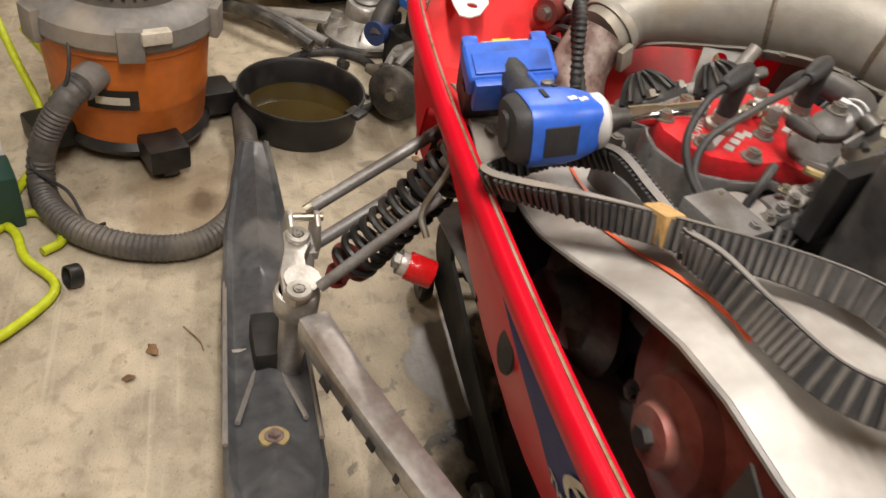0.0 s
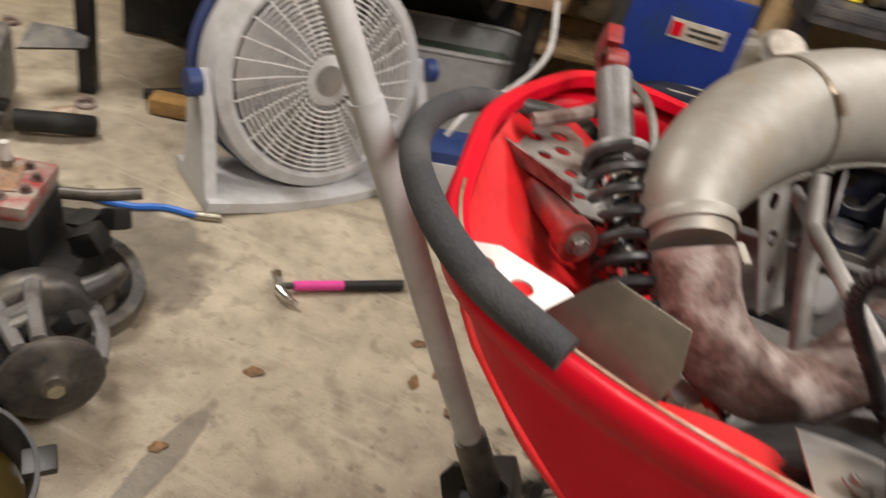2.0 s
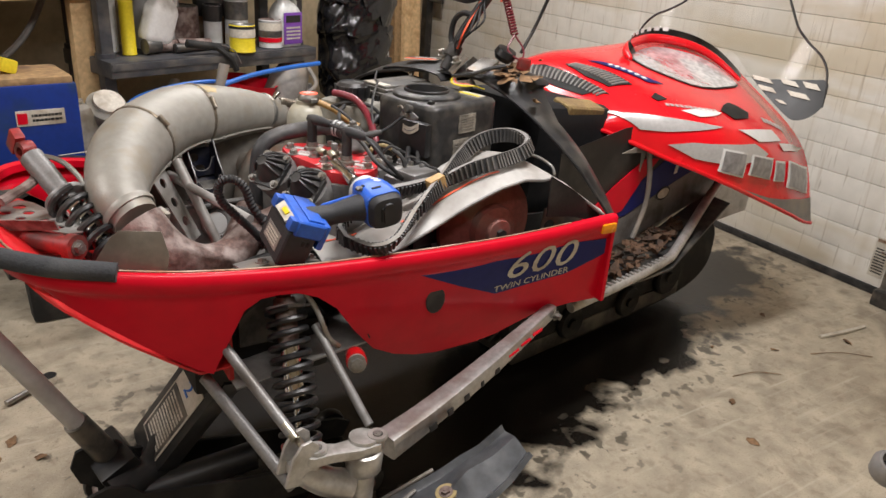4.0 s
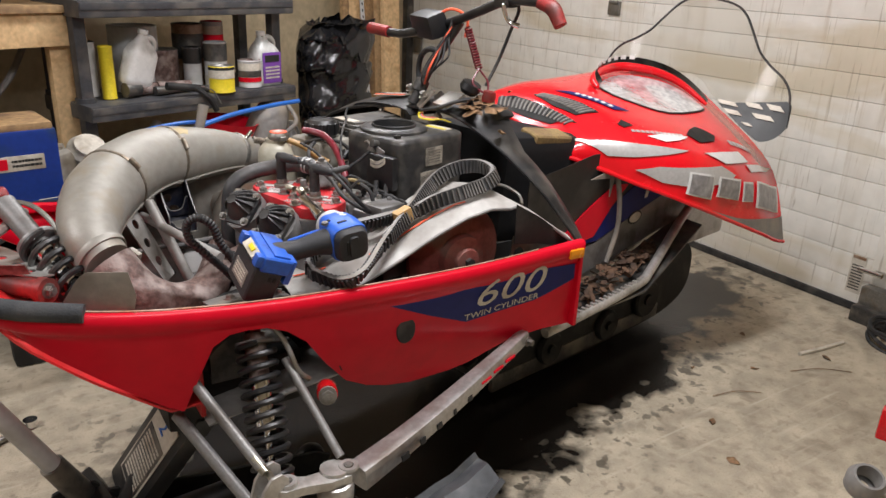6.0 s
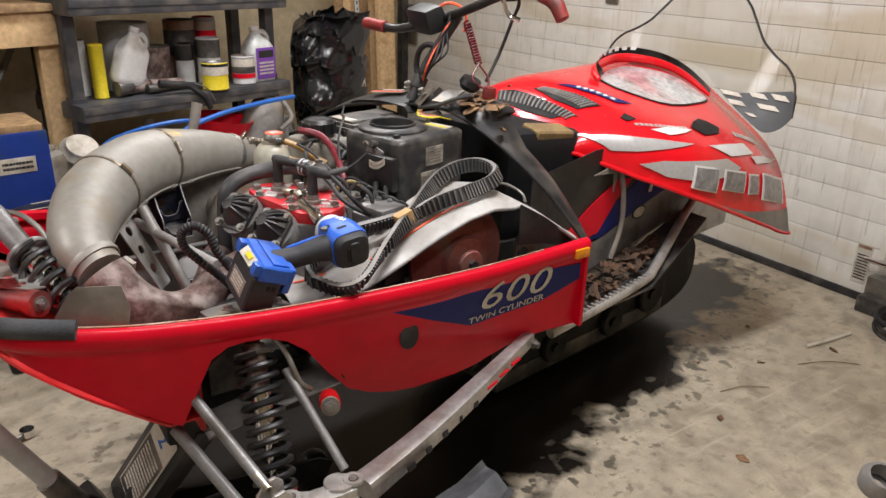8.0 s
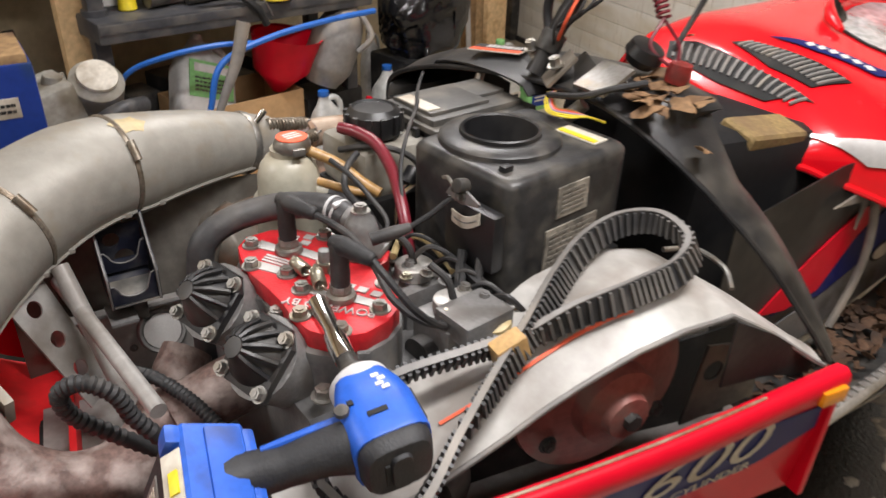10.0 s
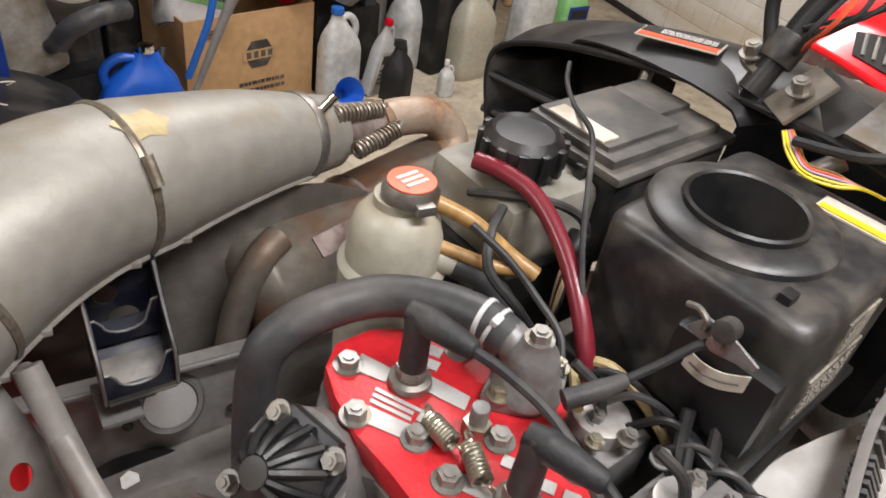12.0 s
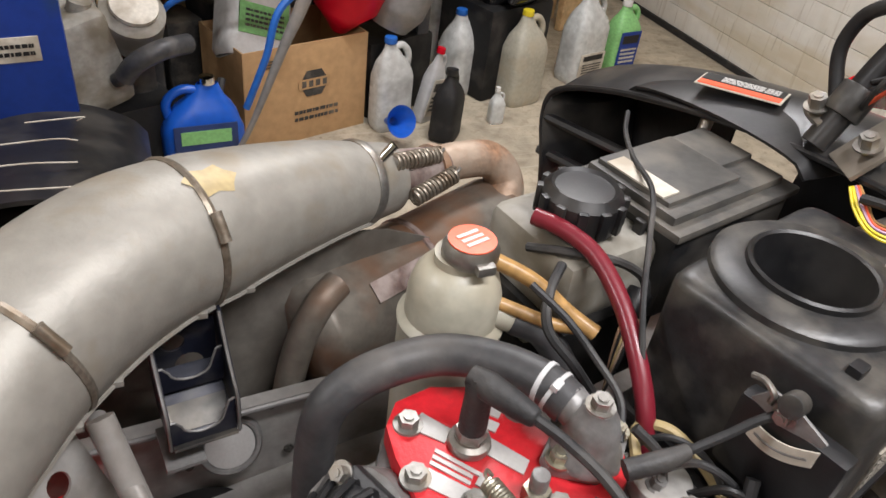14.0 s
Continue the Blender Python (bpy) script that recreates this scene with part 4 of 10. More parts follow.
for i, seed in ((30, 1), (46, 2)):
    b1, p, t, r = band(i, 0.008, 0.0015, "hose_clamp", M_OLDSTEEL, "worm-drive hose clamp with a weld lip under it")
    side = t.cross(Vector((0.35, -0.75, 0.55))).cross(t).normalized()
    part("screw", cyl(p + side * (r + 0.004) - t.cross(side) * 0.016, p + side * (r + 0.004) + t.cross(side) * 0.014, 0.0055, seg=10), M_OLDSTEEL, b1)
band(61, 0.013, 0.002, "end_band", M_STEEL)
band(3, 0.016, 0.004, "flange_band", M_PIPE)
# weld seam under the chamber with its small tabs
seam = []
for i in range(4, 62, 1):
    p, t, u, w = sweep_rings(LINE)[i]
    down = (Vector((0.28, -0.62, -0.52)) - t * Vector((0.28, -0.62, -0.52)).dot(t)).normalized()
    seam.append(p + down * (RAD[i] + 0.001))
part("weld_seam", tube(seam, 0.0032, 6, 1, None, True, False), M_PIPE, pipe)
for i in (28, 33, 44, 49):
    part("seam_tab", box(seam[i - 4], (0.012, 0.010, 0.007), 0.002), M_PIPE, pipe)
# burnt decal patch
p, t, u, w = sweep_rings(LINE)[46]
nrm = (Vector((-0.1, -0.45, 0.9)) - t * Vector((-0.1, -0.45, 0.9)).dot(t)).normalized()
o = bmesh.new()
ring = [(0.030, 0), (0.022, 0.5), (0.027, 1.0), (0.017, 1.6), (0.026, 2.2), (0.030, 2.9), (0.021, 3.5), (0.028, 4.1), (0.018, 4.7), (0.028, 5.3), (0.024, 5.8)]
mid_ = o.verts.new((0.018, 0, 0))
rim_ = [o.verts.new((0.018 + r * math.cos(q), 0.8 * r * math.sin(q), 0)) for r, q in ring]
half_ = [o.verts.new((0.018 + 0.5 * r * math.cos(q), 0.4 * r * math.sin(q), 0)) for r, q in ring]
for k in range(len(ring)):
    j = (k + 1) % len(ring)
    o.faces.new((mid_, half_[k], half_[j]))
    o.faces.new((half_[k], rim_[k], rim_[j], half_[j]))
for v in o.verts:
    q = p + t * v.co.x
    rr = interp(v.co.x, [(0.0, RAD[46]), (0.05, RAD[50])]) + 0.0016
    an = v.co.y / rr
    v.co = q + rr * (nrm * math.cos(an) + nrm.cross(t) * math.sin(an))
part("burnt_label", o, M_TANL, pipe, "flaking tan heat label")

mani = part("exhaust_manifold", tube([(-1.055, 0.305, 0.742), (-1.030, 0.275, 0.700), (-1.000, 0.262, 0.668), (-0.955, 0.255, 0.645), (-0.905, 0.262, 0.640), (-0.86, 0.285, 0.655), (-0.80, 0.31, 0.70)], [0.050, 0.050, 0.050, 0.048, 0.046, 0.040, 0.036], 24), M_RUST, sled, "rusty brown cast exhaust manifold")
part("manifold_branch", tube([(-0.90, 0.262, 0.640), (-0.85, 0.33, 0.64), (-0.79, 0.40, 0.70)], [0.042, 0.036, 0.034], 18), M_RUST, mani)
part("clamp_tab", box((-1.002, 0.335, 0.732), (0.012, 0.03, 0.04), 0.003, (20, 0, 30)), M_PIPE, pipe)
tail = part("tail_pipe", tube([(-0.585, 0.802, 0.822), (-0.53, 0.826, 0.812), (-0.485, 0.845, 0.803)], [0.036, 0.033, 0.030], 20), M_RUST, sled, "rusty dark slip joint of the tail pipe")
part("joint_ring", lathe([(0.031, -0.006), (0.0345, -0.006), (0.0355, 0), (0.0345, 0.006), (0.031, 0.006)], aim((-0.497, 0.840, 0.806), (0.9, 0.38, -0.16)), 26), M_RUSTO, tail)
part("silencer_inlet", tube([(-0.495, 0.842, 0.806), (-0.45, 0.855, 0.805), (-0.395, 0.862, 0.795), (-0.372, 0.848, 0.760), (-0.40, 0.815, 0.732), (-0.47, 0.765, 0.715)], [0.027, 0.027, 0.027, 0.028, 0.030, 0.032], 18), M_RUSTO, sled, "heat-coloured silencer inlet pipe, brown with rust")
for a, b in (((-0.578, 0.775, 0.862), (-0.497, 0.822, 0.838)), ((-0.556, 0.752, 0.822), (-0.487, 0.786, 0.828))):
    s = part("joint_spring", coil(a, b, 0.0095, 0.0026, 12), M_OLDSTEEL, sled)
    part("hook", tube([b, vec(b) + Vector((0.01, 0.008, 0.002)), vec(b) + Vector((0.015, 0.02, -0.004))], 0.0022, 6), M_STEEL, s)
o = cyl((-0.600, 0.770, 0.868), (-0.580, 0.770, 0.890), 0.006, seg=10)
part("band_screw", o, M_CHROME, sled)
SC = (Vector((-0.720, 0.712, 0.655)), Vector((-0.345, 0.850, 0.690)))
sil = part("silencer", lathe([(0, 0), (0.055, 0.002), (0.076, 0.014), (0.082, 0.028), (0.083, 0.030), (0.083, 0.036), (0.082, 0.038), (0.082, 0.365), (0.070, 0.385), (0, 0.392)], aim(SC[0], SC[1] - SC[0]), 40), M_SIL, sled, "rust-flecked grey silencer drum")
part("drum_seam", lathe([(0.082, 0.195), (0.0845, 0.197), (0.0845, 0.203), (0.082, 0.205)], aim(SC[0], SC[1] - SC[0]), 40), M_RUST, sil)
sn = Vector((0.12, -0.62, 0.77)).normalized()
part("rusty_strap", merge(bmesh.new(), box((0, 0, 0), (0.095, 0.028, 0.003), 0.001), basis(SC[0].lerp(SC[1], 0.36) + sn * 0.0832, SC[1] - SC[0], sn.cross(SC[1] - SC[0]))), M_RUST, sil, "rusty pressed strap")
part("side_pipe", tube([(-0.665, 0.70, 0.748), (-0.692, 0.682, 0.735), (-0.718, 0.675, 0.68), (-0.735, 0.67, 0.60), (-0.735, 0.67, 0.52)], 0.0185, 14), M_SIL, sled)

# engine
eng = part("engine_block", box((-0.625, 0.305, 0.66), (0.20, 0.30, 0.19), 0.02, (0, 0, 12)), M_ENGINE, sled, "dark grey two-cylinder engine block")
for cx, cy in ((-0.650, 0.365), (-0.622, 0.237)):
    part("cylinder", cyl((cx, cy, 0.70), (cx, cy, 0.815), 0.074, seg=36, bevel=0.006), M_ENGINE, eng)
HEAD = [(-0.709, 0.377), (-0.706, 0.41), (-0.690, 0.432), (-0.655, 0.440), (-0.625, 0.432), (-0.598, 0.405), (-0.583, 0.378), (-0.566, 0.360), (-0.534, 0.346), (-0.524, 0.325), (-0.537, 0.302), (-0.553, 0.292), (-0.549, 0.262), (-0.551, 0.232),
        (-0.562, 0.200), (-0.585, 0.178), (-0.615, 0.167), (-0.648, 0.172), (-0.672, 0.195), (-0.683, 0.228), (-0.686, 0.262), (-0.694, 0.298), (-0.706, 0.338)]
head = part("cylinder_head", slab(HEAD, 0.026, Matrix.Translation((0, 0, 0.813)), 0.004), M_HEAD, eng, "red cylinder head cover with bare raised pads")
part("head_gasket_flange", slab([((x + 0.636) * 1.03 - 0.636, (y - 0.303) * 1.03 + 0.303) for x, y in HEAD], 0.012, Matrix.Translation((0, 0, 0.8005)), 0.002), M_ENGINE, eng)
TOP = 0.839
for bx, by in ((-0.688, 0.405), (-0.700, 0.354), (-0.664, 0.318), (-0.592, 0.392), (-0.657, 0.277), (-0.604, 0.296), (-0.673, 0.226), (-0.640, 0.180), (-0.585, 0.203), (-0.560, 0.252)):
    part("head_bolt", bolt((bx, by, TOP), (0, 0, 1), 0.0088, 0.008), M_STEEL, head)
    part("bolt_boss", lathe([(0.0, 0.0), (0.0130, 0.0), (0.0130, 0.001), (0.0, 0.0012)], Matrix.Translation((bx, by, TOP)), 20), M_CAST, head)
# bare machined strips between the bolts
for strip in (((-0.688, 0.400), (-0.666, 0.378), (-0.655, 0.389), (-0.673, 0.413)), ((-0.640, 0.361), (-0.617, 0.331), (-0.606, 0.342), (-0.628, 0.373)), ((-0.698, 0.347), (-0.668, 0.315), (-0.659, 0.327), (-0.687, 0.359)),
              ((-0.658, 0.273), (-0.632, 0.246), (-0.623, 0.256), (-0.649, 0.284)), ((-0.617, 0.236), (-0.587, 0.205), (-0.578, 0.214), (-0.605, 0.246))):
    part("raised_pad", slab(strip, 0.0016, Matrix.Translation((0, 0, TOP)), 0.0005), M_BRUSH, head)
for k in range(3):
    a0, a1 = Vector((-0.684 + 0.0040 * k, 0.364 + 0.0048 * k, 0)), Vector((-0.661 + 0.0040 * k + 0.004 * (k == 2), 0.336 + 0.0048 * k - 0.006 * (k == 2), 0))
    n_ = Vector((0.0012, 0.0014, 0))
    part("cast_stripe", slab([(q.x, q.y) for q in (a0 - n_, a1 - n_, a1 + n_, a0 + n_)], 0.0016, Matrix.Translation((0, 0, TOP))), M_BRUSH, head)
part("cast_emblem", box((-0.651, 0.334, TOP + 0.0008), (0.010, 0.010, 0.0018), 0.0004, (0, 0, -47)), M_BRUSH, head)
words("POWERED BY", 0.0185, basis((-0.638, 0.229, TOP + 0.001), (-0.77, 0.60, 0), (-0.60, -0.77, 0)), M_BRUSH, head, "cast_lettering", 0.001)
for i, (px, py) in enumerate(((-0.578, 0.233), (-0.590, 0.248), (-0.602, 0.262), (-0.606, 0.275), (-0.622, 0.384), (-0.613, 0.397), (-0.632, 0.404))):
    part("cast_emblem", box((px, py, TOP + 0.001), (0.013, 0.011, 0.002), 0.0008, (0, 0, -47)), M_BRUSH, head)
for px, py in ((-0.647, 0.372), (-0.619, 0.242)):
    pl = part("spark_plug", lathe([(0, 0), (0.0175, 0), (0.0185, 0.003), (0.0175, 0.008), (0.013, 0.010), (0.013, 0.013), (0, 0.013)], Matrix.Translation((px, py, TOP)), 24), M_STEEL, head, "plated spark plug under its rubber cap")
    part("hex", cyl((px, py, TOP + 0.012), (px, py, TOP + 0.021), 0.0135, seg=6, bevel=0.001), M_STEEL, pl)
    part("cap_stem", lathe([(0, 0.020), (0.0115, 0.020), (0.0118, 0.030), (0.0110, 0.060), (0.0120, 0.072), (0.009, 0.080), (0, 0.081)], Matrix.Translation((px, py, TOP)), 18), M_RUBBER, pl)
    e = Vector((0.55, -0.835, -0.10)).normalized()
    c0 = Vector((px, py, TOP + 0.074))
    part("plug_cap", tube([c0 - e * 0.010, c0 + e * 0.006, c0 + e * 0.030, c0 + e * 0.046, c0 + e * 0.050], [0.0085, 0.0120, 0.0105, 0.0085, 0.0062], 14), M_RUBBER, pl, "black rubber plug cap")
part("plug_lead", tube([(-0.622, 0.334, 0.908), (-0.606, 0.308, 0.904), (-0.590, 0.270, 0.897), (-0.580, 0.232, 0.880), (-0.572, 0.195, 0.855), (-0.545, 0.172, 0.832), (-0.512, 0.18, 0.815), (-0.478, 0.215, 0.812), (-0.455, 0.245, 0.84)], 0.0046, 8), M_RUBBER, eng)
part("plug_lead", tube([(-0.593, 0.203, 0.908), (-0.583, 0.180, 0.893), (-0.560, 0.158, 0.86), (-0.525, 0.165, 0.825), (-0.49, 0.20, 0.80), (-0.462, 0.25, 0.815), (-0.445, 0.262, 0.855)], 0.0046, 8), M_RUBBER, eng)
# brass sender and two loose springs between the plugs
s = part("temperature_sender", cyl((-0.618, 0.310, TOP), (-0.618, 0.310, TOP + 0.013), 0.0115, seg=6, bevel=0.001), M_ZINC, head)
part("sender_top", cyl((-0.618, 0.310, TOP + 0.013), (-0.618, 0.310, TOP + 0.030), 0.0075, seg=14, bevel=0.002), M_CAST, s)
for a, b in (((-0.651, 0.326, TOP + 0.010), (-0.645, 0.298, TOP + 0.012)), ((-0.634, 0.292, TOP + 0.013), (-0.638, 0.262, TOP + 0.010))):
    sp_ = part("exhaust_spring", coil(a, b, 0.0072, 0.0017, 9), M_ZINC, eng)
    part("spring_hook", tube([b, vec(b) + Vector((0.001, -0.006, 0.004)), vec(b) + Vector((0.004, -0.010, 0.0)), vec(b) + Vector((0.006, -0.006, -0.003))], 0.0015, 6), M_ZINC, sp_)
    part("spring_hook", tube([a, vec(a) + Vector((-0.001, 0.006, 0.004)), vec(a) + Vector((0.003, 0.011, 0.002)), vec(a) + Vector((0.006, 0.006, -0.001))], 0.0015, 6), M_ZINC, sp_)
# thermostat housing and top hose
th = part("thermostat_housing", lathe([(0, 0.008), (0.030, 0.008), (0.029, 0.016), (0.0245, 0.022), (0.0225, 0.038), (0.0185, 0.050), (0.0135, 0.056), (0.0125, 0.061), (0, 0.062)], Matrix.Translation((-0.561, 0.333, TOP)), 28), M_CAST, eng, "grey cast thermostat housing")
part("flange", slab([(-0.600, 0.326), (-0.588, 0.318), (-0.566, 0.305), (-0.543, 0.308), (-0.518, 0.334), (-0.518, 0.346), (-0.530, 0.352), (-0.556, 0.364), (-0.580, 0.357), (-0.600, 0.338)], 0.011, Matrix.Translation((0, 0, TOP)), 0.003), M_CAST, th)
for bx, by in ((-0.588, 0.330), (-0.527, 0.341)):
    part("ear_bolt", bolt((bx, by, TOP + 0.011), (0, 0, 1), 0.008, 0.007), M_ZINC, th)
part("bleed_bolt", bolt((-0.561, 0.333, TOP + 0.061), (0, 0, 1), 0.0085, 0.008), M_STEEL, th)
part("outlet_neck", cyl((-0.563, 0.338, TOP + 0.036), (-0.571, 0.360, TOP + 0.044), 0.0165, seg=18), M_CAST, th)
hose_pts = [(-0.760, 0.452, 0.60), (-0.758, 0.452, 0.70), (-0.752, 0.450, 0.80), (-0.738, 0.450, 0.838), (-0.700, 0.453, 0.858), (-0.648, 0.448, 0.868), (-0.608, 0.418, 0.878), (-0.583, 0.382, 0.884), (-0.570, 0.356, 0.880)]
hz = part("coolant_hose", tube(hose_pts, 0.0185, 18), M_HOSE, eng, "thick grey-black coolant hose")
L2 = spline(hose_pts, 8)
for a_, b_ in ((-9, -8), (-6, -5)):
    part("hose_clip", tube([L2[a_], L2[b_]], 0.0198, 20, 1, None, True, False), M_LGREY, hz)
part("clip_ear", box(L2[-7] + Vector((-0.004, -0.012, 0.016)), (0.012, 0.007, 0.006), 0.002, (20, 0, 30)), M_LGREY, hz)
# exhaust-valve covers with ribs
for cx, cy, cz in ((-0.752, 0.343, 0.806), (-0.722, 0.217, 0.802)):
    ax = Vector((-0.66, -0.30, 0.69)).normalized()
    M = Matrix.Translation((cx, cy, cz)) @ (basis((0, 0, 0), ax.cross(UP) * -1, ax.cross(ax.cross(UP)) * -1)) @ Matrix.Diagonal((0.84, 0.84, 0.95, 1))
    base = part("exhaust_valve_cover", slab([(-0.048, -0.05), (0.048, -0.05), (0.05, 0.03), (0.03, 0.052), (-0.03, 0.052), (-0.05, 0.03)], 0.012, M, 0.003), M_BLACK, eng, "black ribbed exhaust valve cover")
    part("dome", lathe([(0.044, 0.010), (0.040, 0.020), (0.026, 0.034), (0.016, 0.046), (0.014, 0.052), (0, 0.053)], M, 24), M_BLACK, base)
    for k in range(9):
        a = radians(-20 + 220 * k / 8)
        q = [M @ Vector((math.cos(a) * r, math.sin(a) * r, z)) for r, z in ((0.014, 0.050), (0.030, 0.038), (0.046, 0.016))]
        part("rib", tube(q, [0.003, 0.0035, 0.0035], 6, 3), M_BLACK, base)
    for sx, sy in ((-0.04, -0.04), (0.04, -0.04), (0.036, 0.038), (-0.036, 0.038)):
        part("cover_bolt", bolt(M @ Vector((sx, sy, 0.012)), M.to_3x3() @ Vector((0, 0, 1)), 0.007, 0.007), M_STEEL, base)
    part("exhaust_port", cyl(M @ Vector((0, 0.0, -0.06)), M @ Vector((0, 0, 0.002)), 0.05, seg=20), M_CAST, eng)
part("exhaust_stub", tube([(-0.70, 0.30, 0.72), (-0.76, 0.30, 0.70), (-0.82, 0.295, 0.68)], 0.04, 16), M_RUST, eng)
for p in ((-0.690, 0.268, 0.815), (-0.700, 0.250, 0.80), (-0.672, 0.15, 0.78)):
    part("flange_nut", bolt(p, (0, 0, 1), 0.010, 0.010), M_STEEL, eng)
# carburettors and intake clutter behind the head
for cx, cy in ((-0.50, 0.30), (-0.488, 0.205)):
    cb = part("carburettor", box((cx, cy, 0.765), (0.075, 0.07, 0.09), 0.010, (0, 0, 14)), M_CAST, eng, "grey die-cast carburettor")
    part("cap", cyl((cx, cy, 0.81), (cx, cy, 0.828), 0.026, seg=22, bevel=0.003), M_ALU, cb)
    part("cable_elbow", tube([(cx, cy, 0.825), (cx - 0.005, cy + 0.01, 0.85), (cx - 0.02, cy + 0.03, 0.865)], 0.005, 8), M_RUBBER, cb)
    part("screw", bolt((cx - 0.02, cy - 0.02, 0.822), (0, 0, 1), 0.006, 0.005), M_ZINC, cb)
    part("boot", cyl((cx - 0.05, cy - 0.012, 0.755), (cx + 0.06, cy + 0.015, 0.765), 0.031, seg=20), M_RUBBER, cb)
o = box((-0.475, 0.175, 0.815), (0.075, 0.06, 0.03), 0.004, (0, 0, 15))
part("float_cover", o, M_CAST, eng, "grey cast carburettor cover")
part("fuel_line", tube([(-0.53, 0.30, 0.845), (-0.50, 0.345, 0.84), (-0.475, 0.33, 0.845), (-0.46, 0.29, 0.83), (-0.45, 0.24, 0.80)], 0.005, 8), M_TANL, eng)
for k in range(6):
    x0, y0 = -0.515 + 0.014 * k, 0.335 - 0.026 * k
    part("control_cable", tube([(x0, y0, 0.832 - 0.004 * k), (x0 + 0.02, y0 - 0.02, 0.862 - 0.007 * k), (x0 + 0.05, y0 - 0.045, 0.846 - 0.01 * k), (x0 + 0.065, y0 - 0.075, 0.80), (x0 + 0.07, y0 - 0.09, 0.76)], 0.0030 + 0.0005 * (k % 3), 8), (M_RUBBER, M_HOSE, M_BLACK)[k % 3], eng)
    part("banjo_bolt", bolt((x0 - 0.008, y0 - 0.012, 0.826), (0.1, -0.1, 1), 0.0065, 0.008), (M_STEEL, M_CAST)[k % 2], eng)
part("oil_pump", box((-0.46, 0.225, 0.70), (0.12, 0.16, 0.10), 0.012, (0, 0, 14)), M_BLACK, eng)

# coolant bottle
bot = part("coolant_bottle", lathe([(0, 0.60), (0.052, 0.60), (0.051, 0.840), (0.0525, 0.846), (0.053, 0.849), (0.051, 0.852), (0.046, 0.856), (0.0445, 0.884), (0.040, 0.900), (0.031, 0.912), (0.024, 0.916), (0.024, 0.925), (0, 0.925)], Matrix.Translation((-0.607, 0.512, 0)), 30), M_MILK, sled, "milky plastic coolant bottle with an orange pressure cap")
cap = part("pressure_cap", lathe([(0, 0.922), (0.024, 0.922), (0.0265, 0.926), (0.0265, 0.934), (0.0225, 0.941), (0, 0.942)], pose(-0.600, 0.507, 0, 0, 0, 0), 32), M_STEEL, bot)
part("cap_label", lathe([(0, 0.9423), (0.0222, 0.9415), (0.0222, 0.9428), (0, 0.9436)], Matrix.Translation((-0.600, 0.507, 0)), 28), M_CAPO, cap)
bars(basis((-0.600, 0.507, 0.9438), (1, 0.3, 0), (-0.3, 1, 0)), 0.024, 0.022, 3, M_WHITE, cap)
part("cap_ear", box((-0.598, 0.480, 0.929), (0.018, 0.012, 0.010), 0.003), M_STEEL, cap)
part("outlet", cyl((-0.582, 0.494, 0.864), (-0.552, 0.478, 0.858), 0.013, seg=14), M_MILK, bot)
part("bottle_hose", tube([(-0.557, 0.481, 0.859), (-0.53, 0.462, 0.848), (-0.505, 0.44, 0.80), (-0.50, 0.43, 0.74)], 0.0145, 14), M_HOSE, bot)
part("overflow_hose", tube([(-0.582, 0.502, 0.922), (-0.545, 0.480, 0.905), (-0.515, 0.455, 0.880), (-0.495, 0.435, 0.868)], 0.0078, 10), M_AMBER, bot)
part("overflow_hose", tube([(-0.575, 0.490, 0.878), (-0.53, 0.458, 0.868), (-0.50, 0.45, 0.862)], 0.0065, 10), M_AMBER, bot)
part("breather_hose", tube([(-0.519, 0.540, 0.933), (-0.500, 0.515, 0.932), (-0.484, 0.478, 0.925), (-0.480, 0.430, 0.905), (-0.485, 0.385, 0.880), (-0.490, 0.350, 0.848), (-0.492, 0.33, 0.80)], 0.0088, 14), M_REDHOSE, sled, "dark red rubber hose")
part("loose_cable", tube([(-0.318, 0.69, 0.953), (-0.338, 0.66, 0.944), (-0.368, 0.60, 0.947), (-0.403, 0.52, 0.960), (-0.443, 0.46, 0.945), (-0.474, 0.41, 0.915), (-0.490, 0.36, 0.86)], 0.0030, 8), M_RUBBER, sled)
part("loose_cable", tube([(-0.56, 0.46, 0.92), (-0.54, 0.425, 0.905), (-0.525, 0.395, 0.885), (-0.515, 0.36, 0.865), (-0.53, 0.33, 0.85)], 0.0036, 8), M_RUBBER, sled)
part("loose_cable", tube([(-0.51, 0.49, 0.91), (-0.535, 0.465, 0.90), (-0.545, 0.44, 0.88), (-0.53, 0.41, 0.86), (-0.51, 0.40, 0.83)], 0.005, 8), M_RUBBER, sled)
part("wire_sleeve", tube([(-0.565, 0.285, 0.885), (-0.535, 0.28, 0.892), (-0.515, 0.28, 0.895)], [0.0085, 0.0085, 0.006], 10), M_RUBBER, sled)
part("wire", tube([(-0.515, 0.28, 0.895), (-0.49, 0.275, 0.91), (-0.465, 0.268, 0.930), (-0.445, 0.262, 0.928)], 0.0038, 8), M_RUBBER, sled)
# oil tank, battery box
tank = part("oil_tank", box((-0.452, 0.557, 0.870), (0.135, 0.135, 0.08), 0.026, (0, 0, 12), None, 4), M_GRIMYT, sled, "dusty white oil tank with a big black cap")
part("tank_bracket", box((-0.452, 0.553, 0.78), (0.145, 0.145, 0.11), 0.008, (0, 0, 12)), M_DARK, tank, "black steel bracket under the tank")
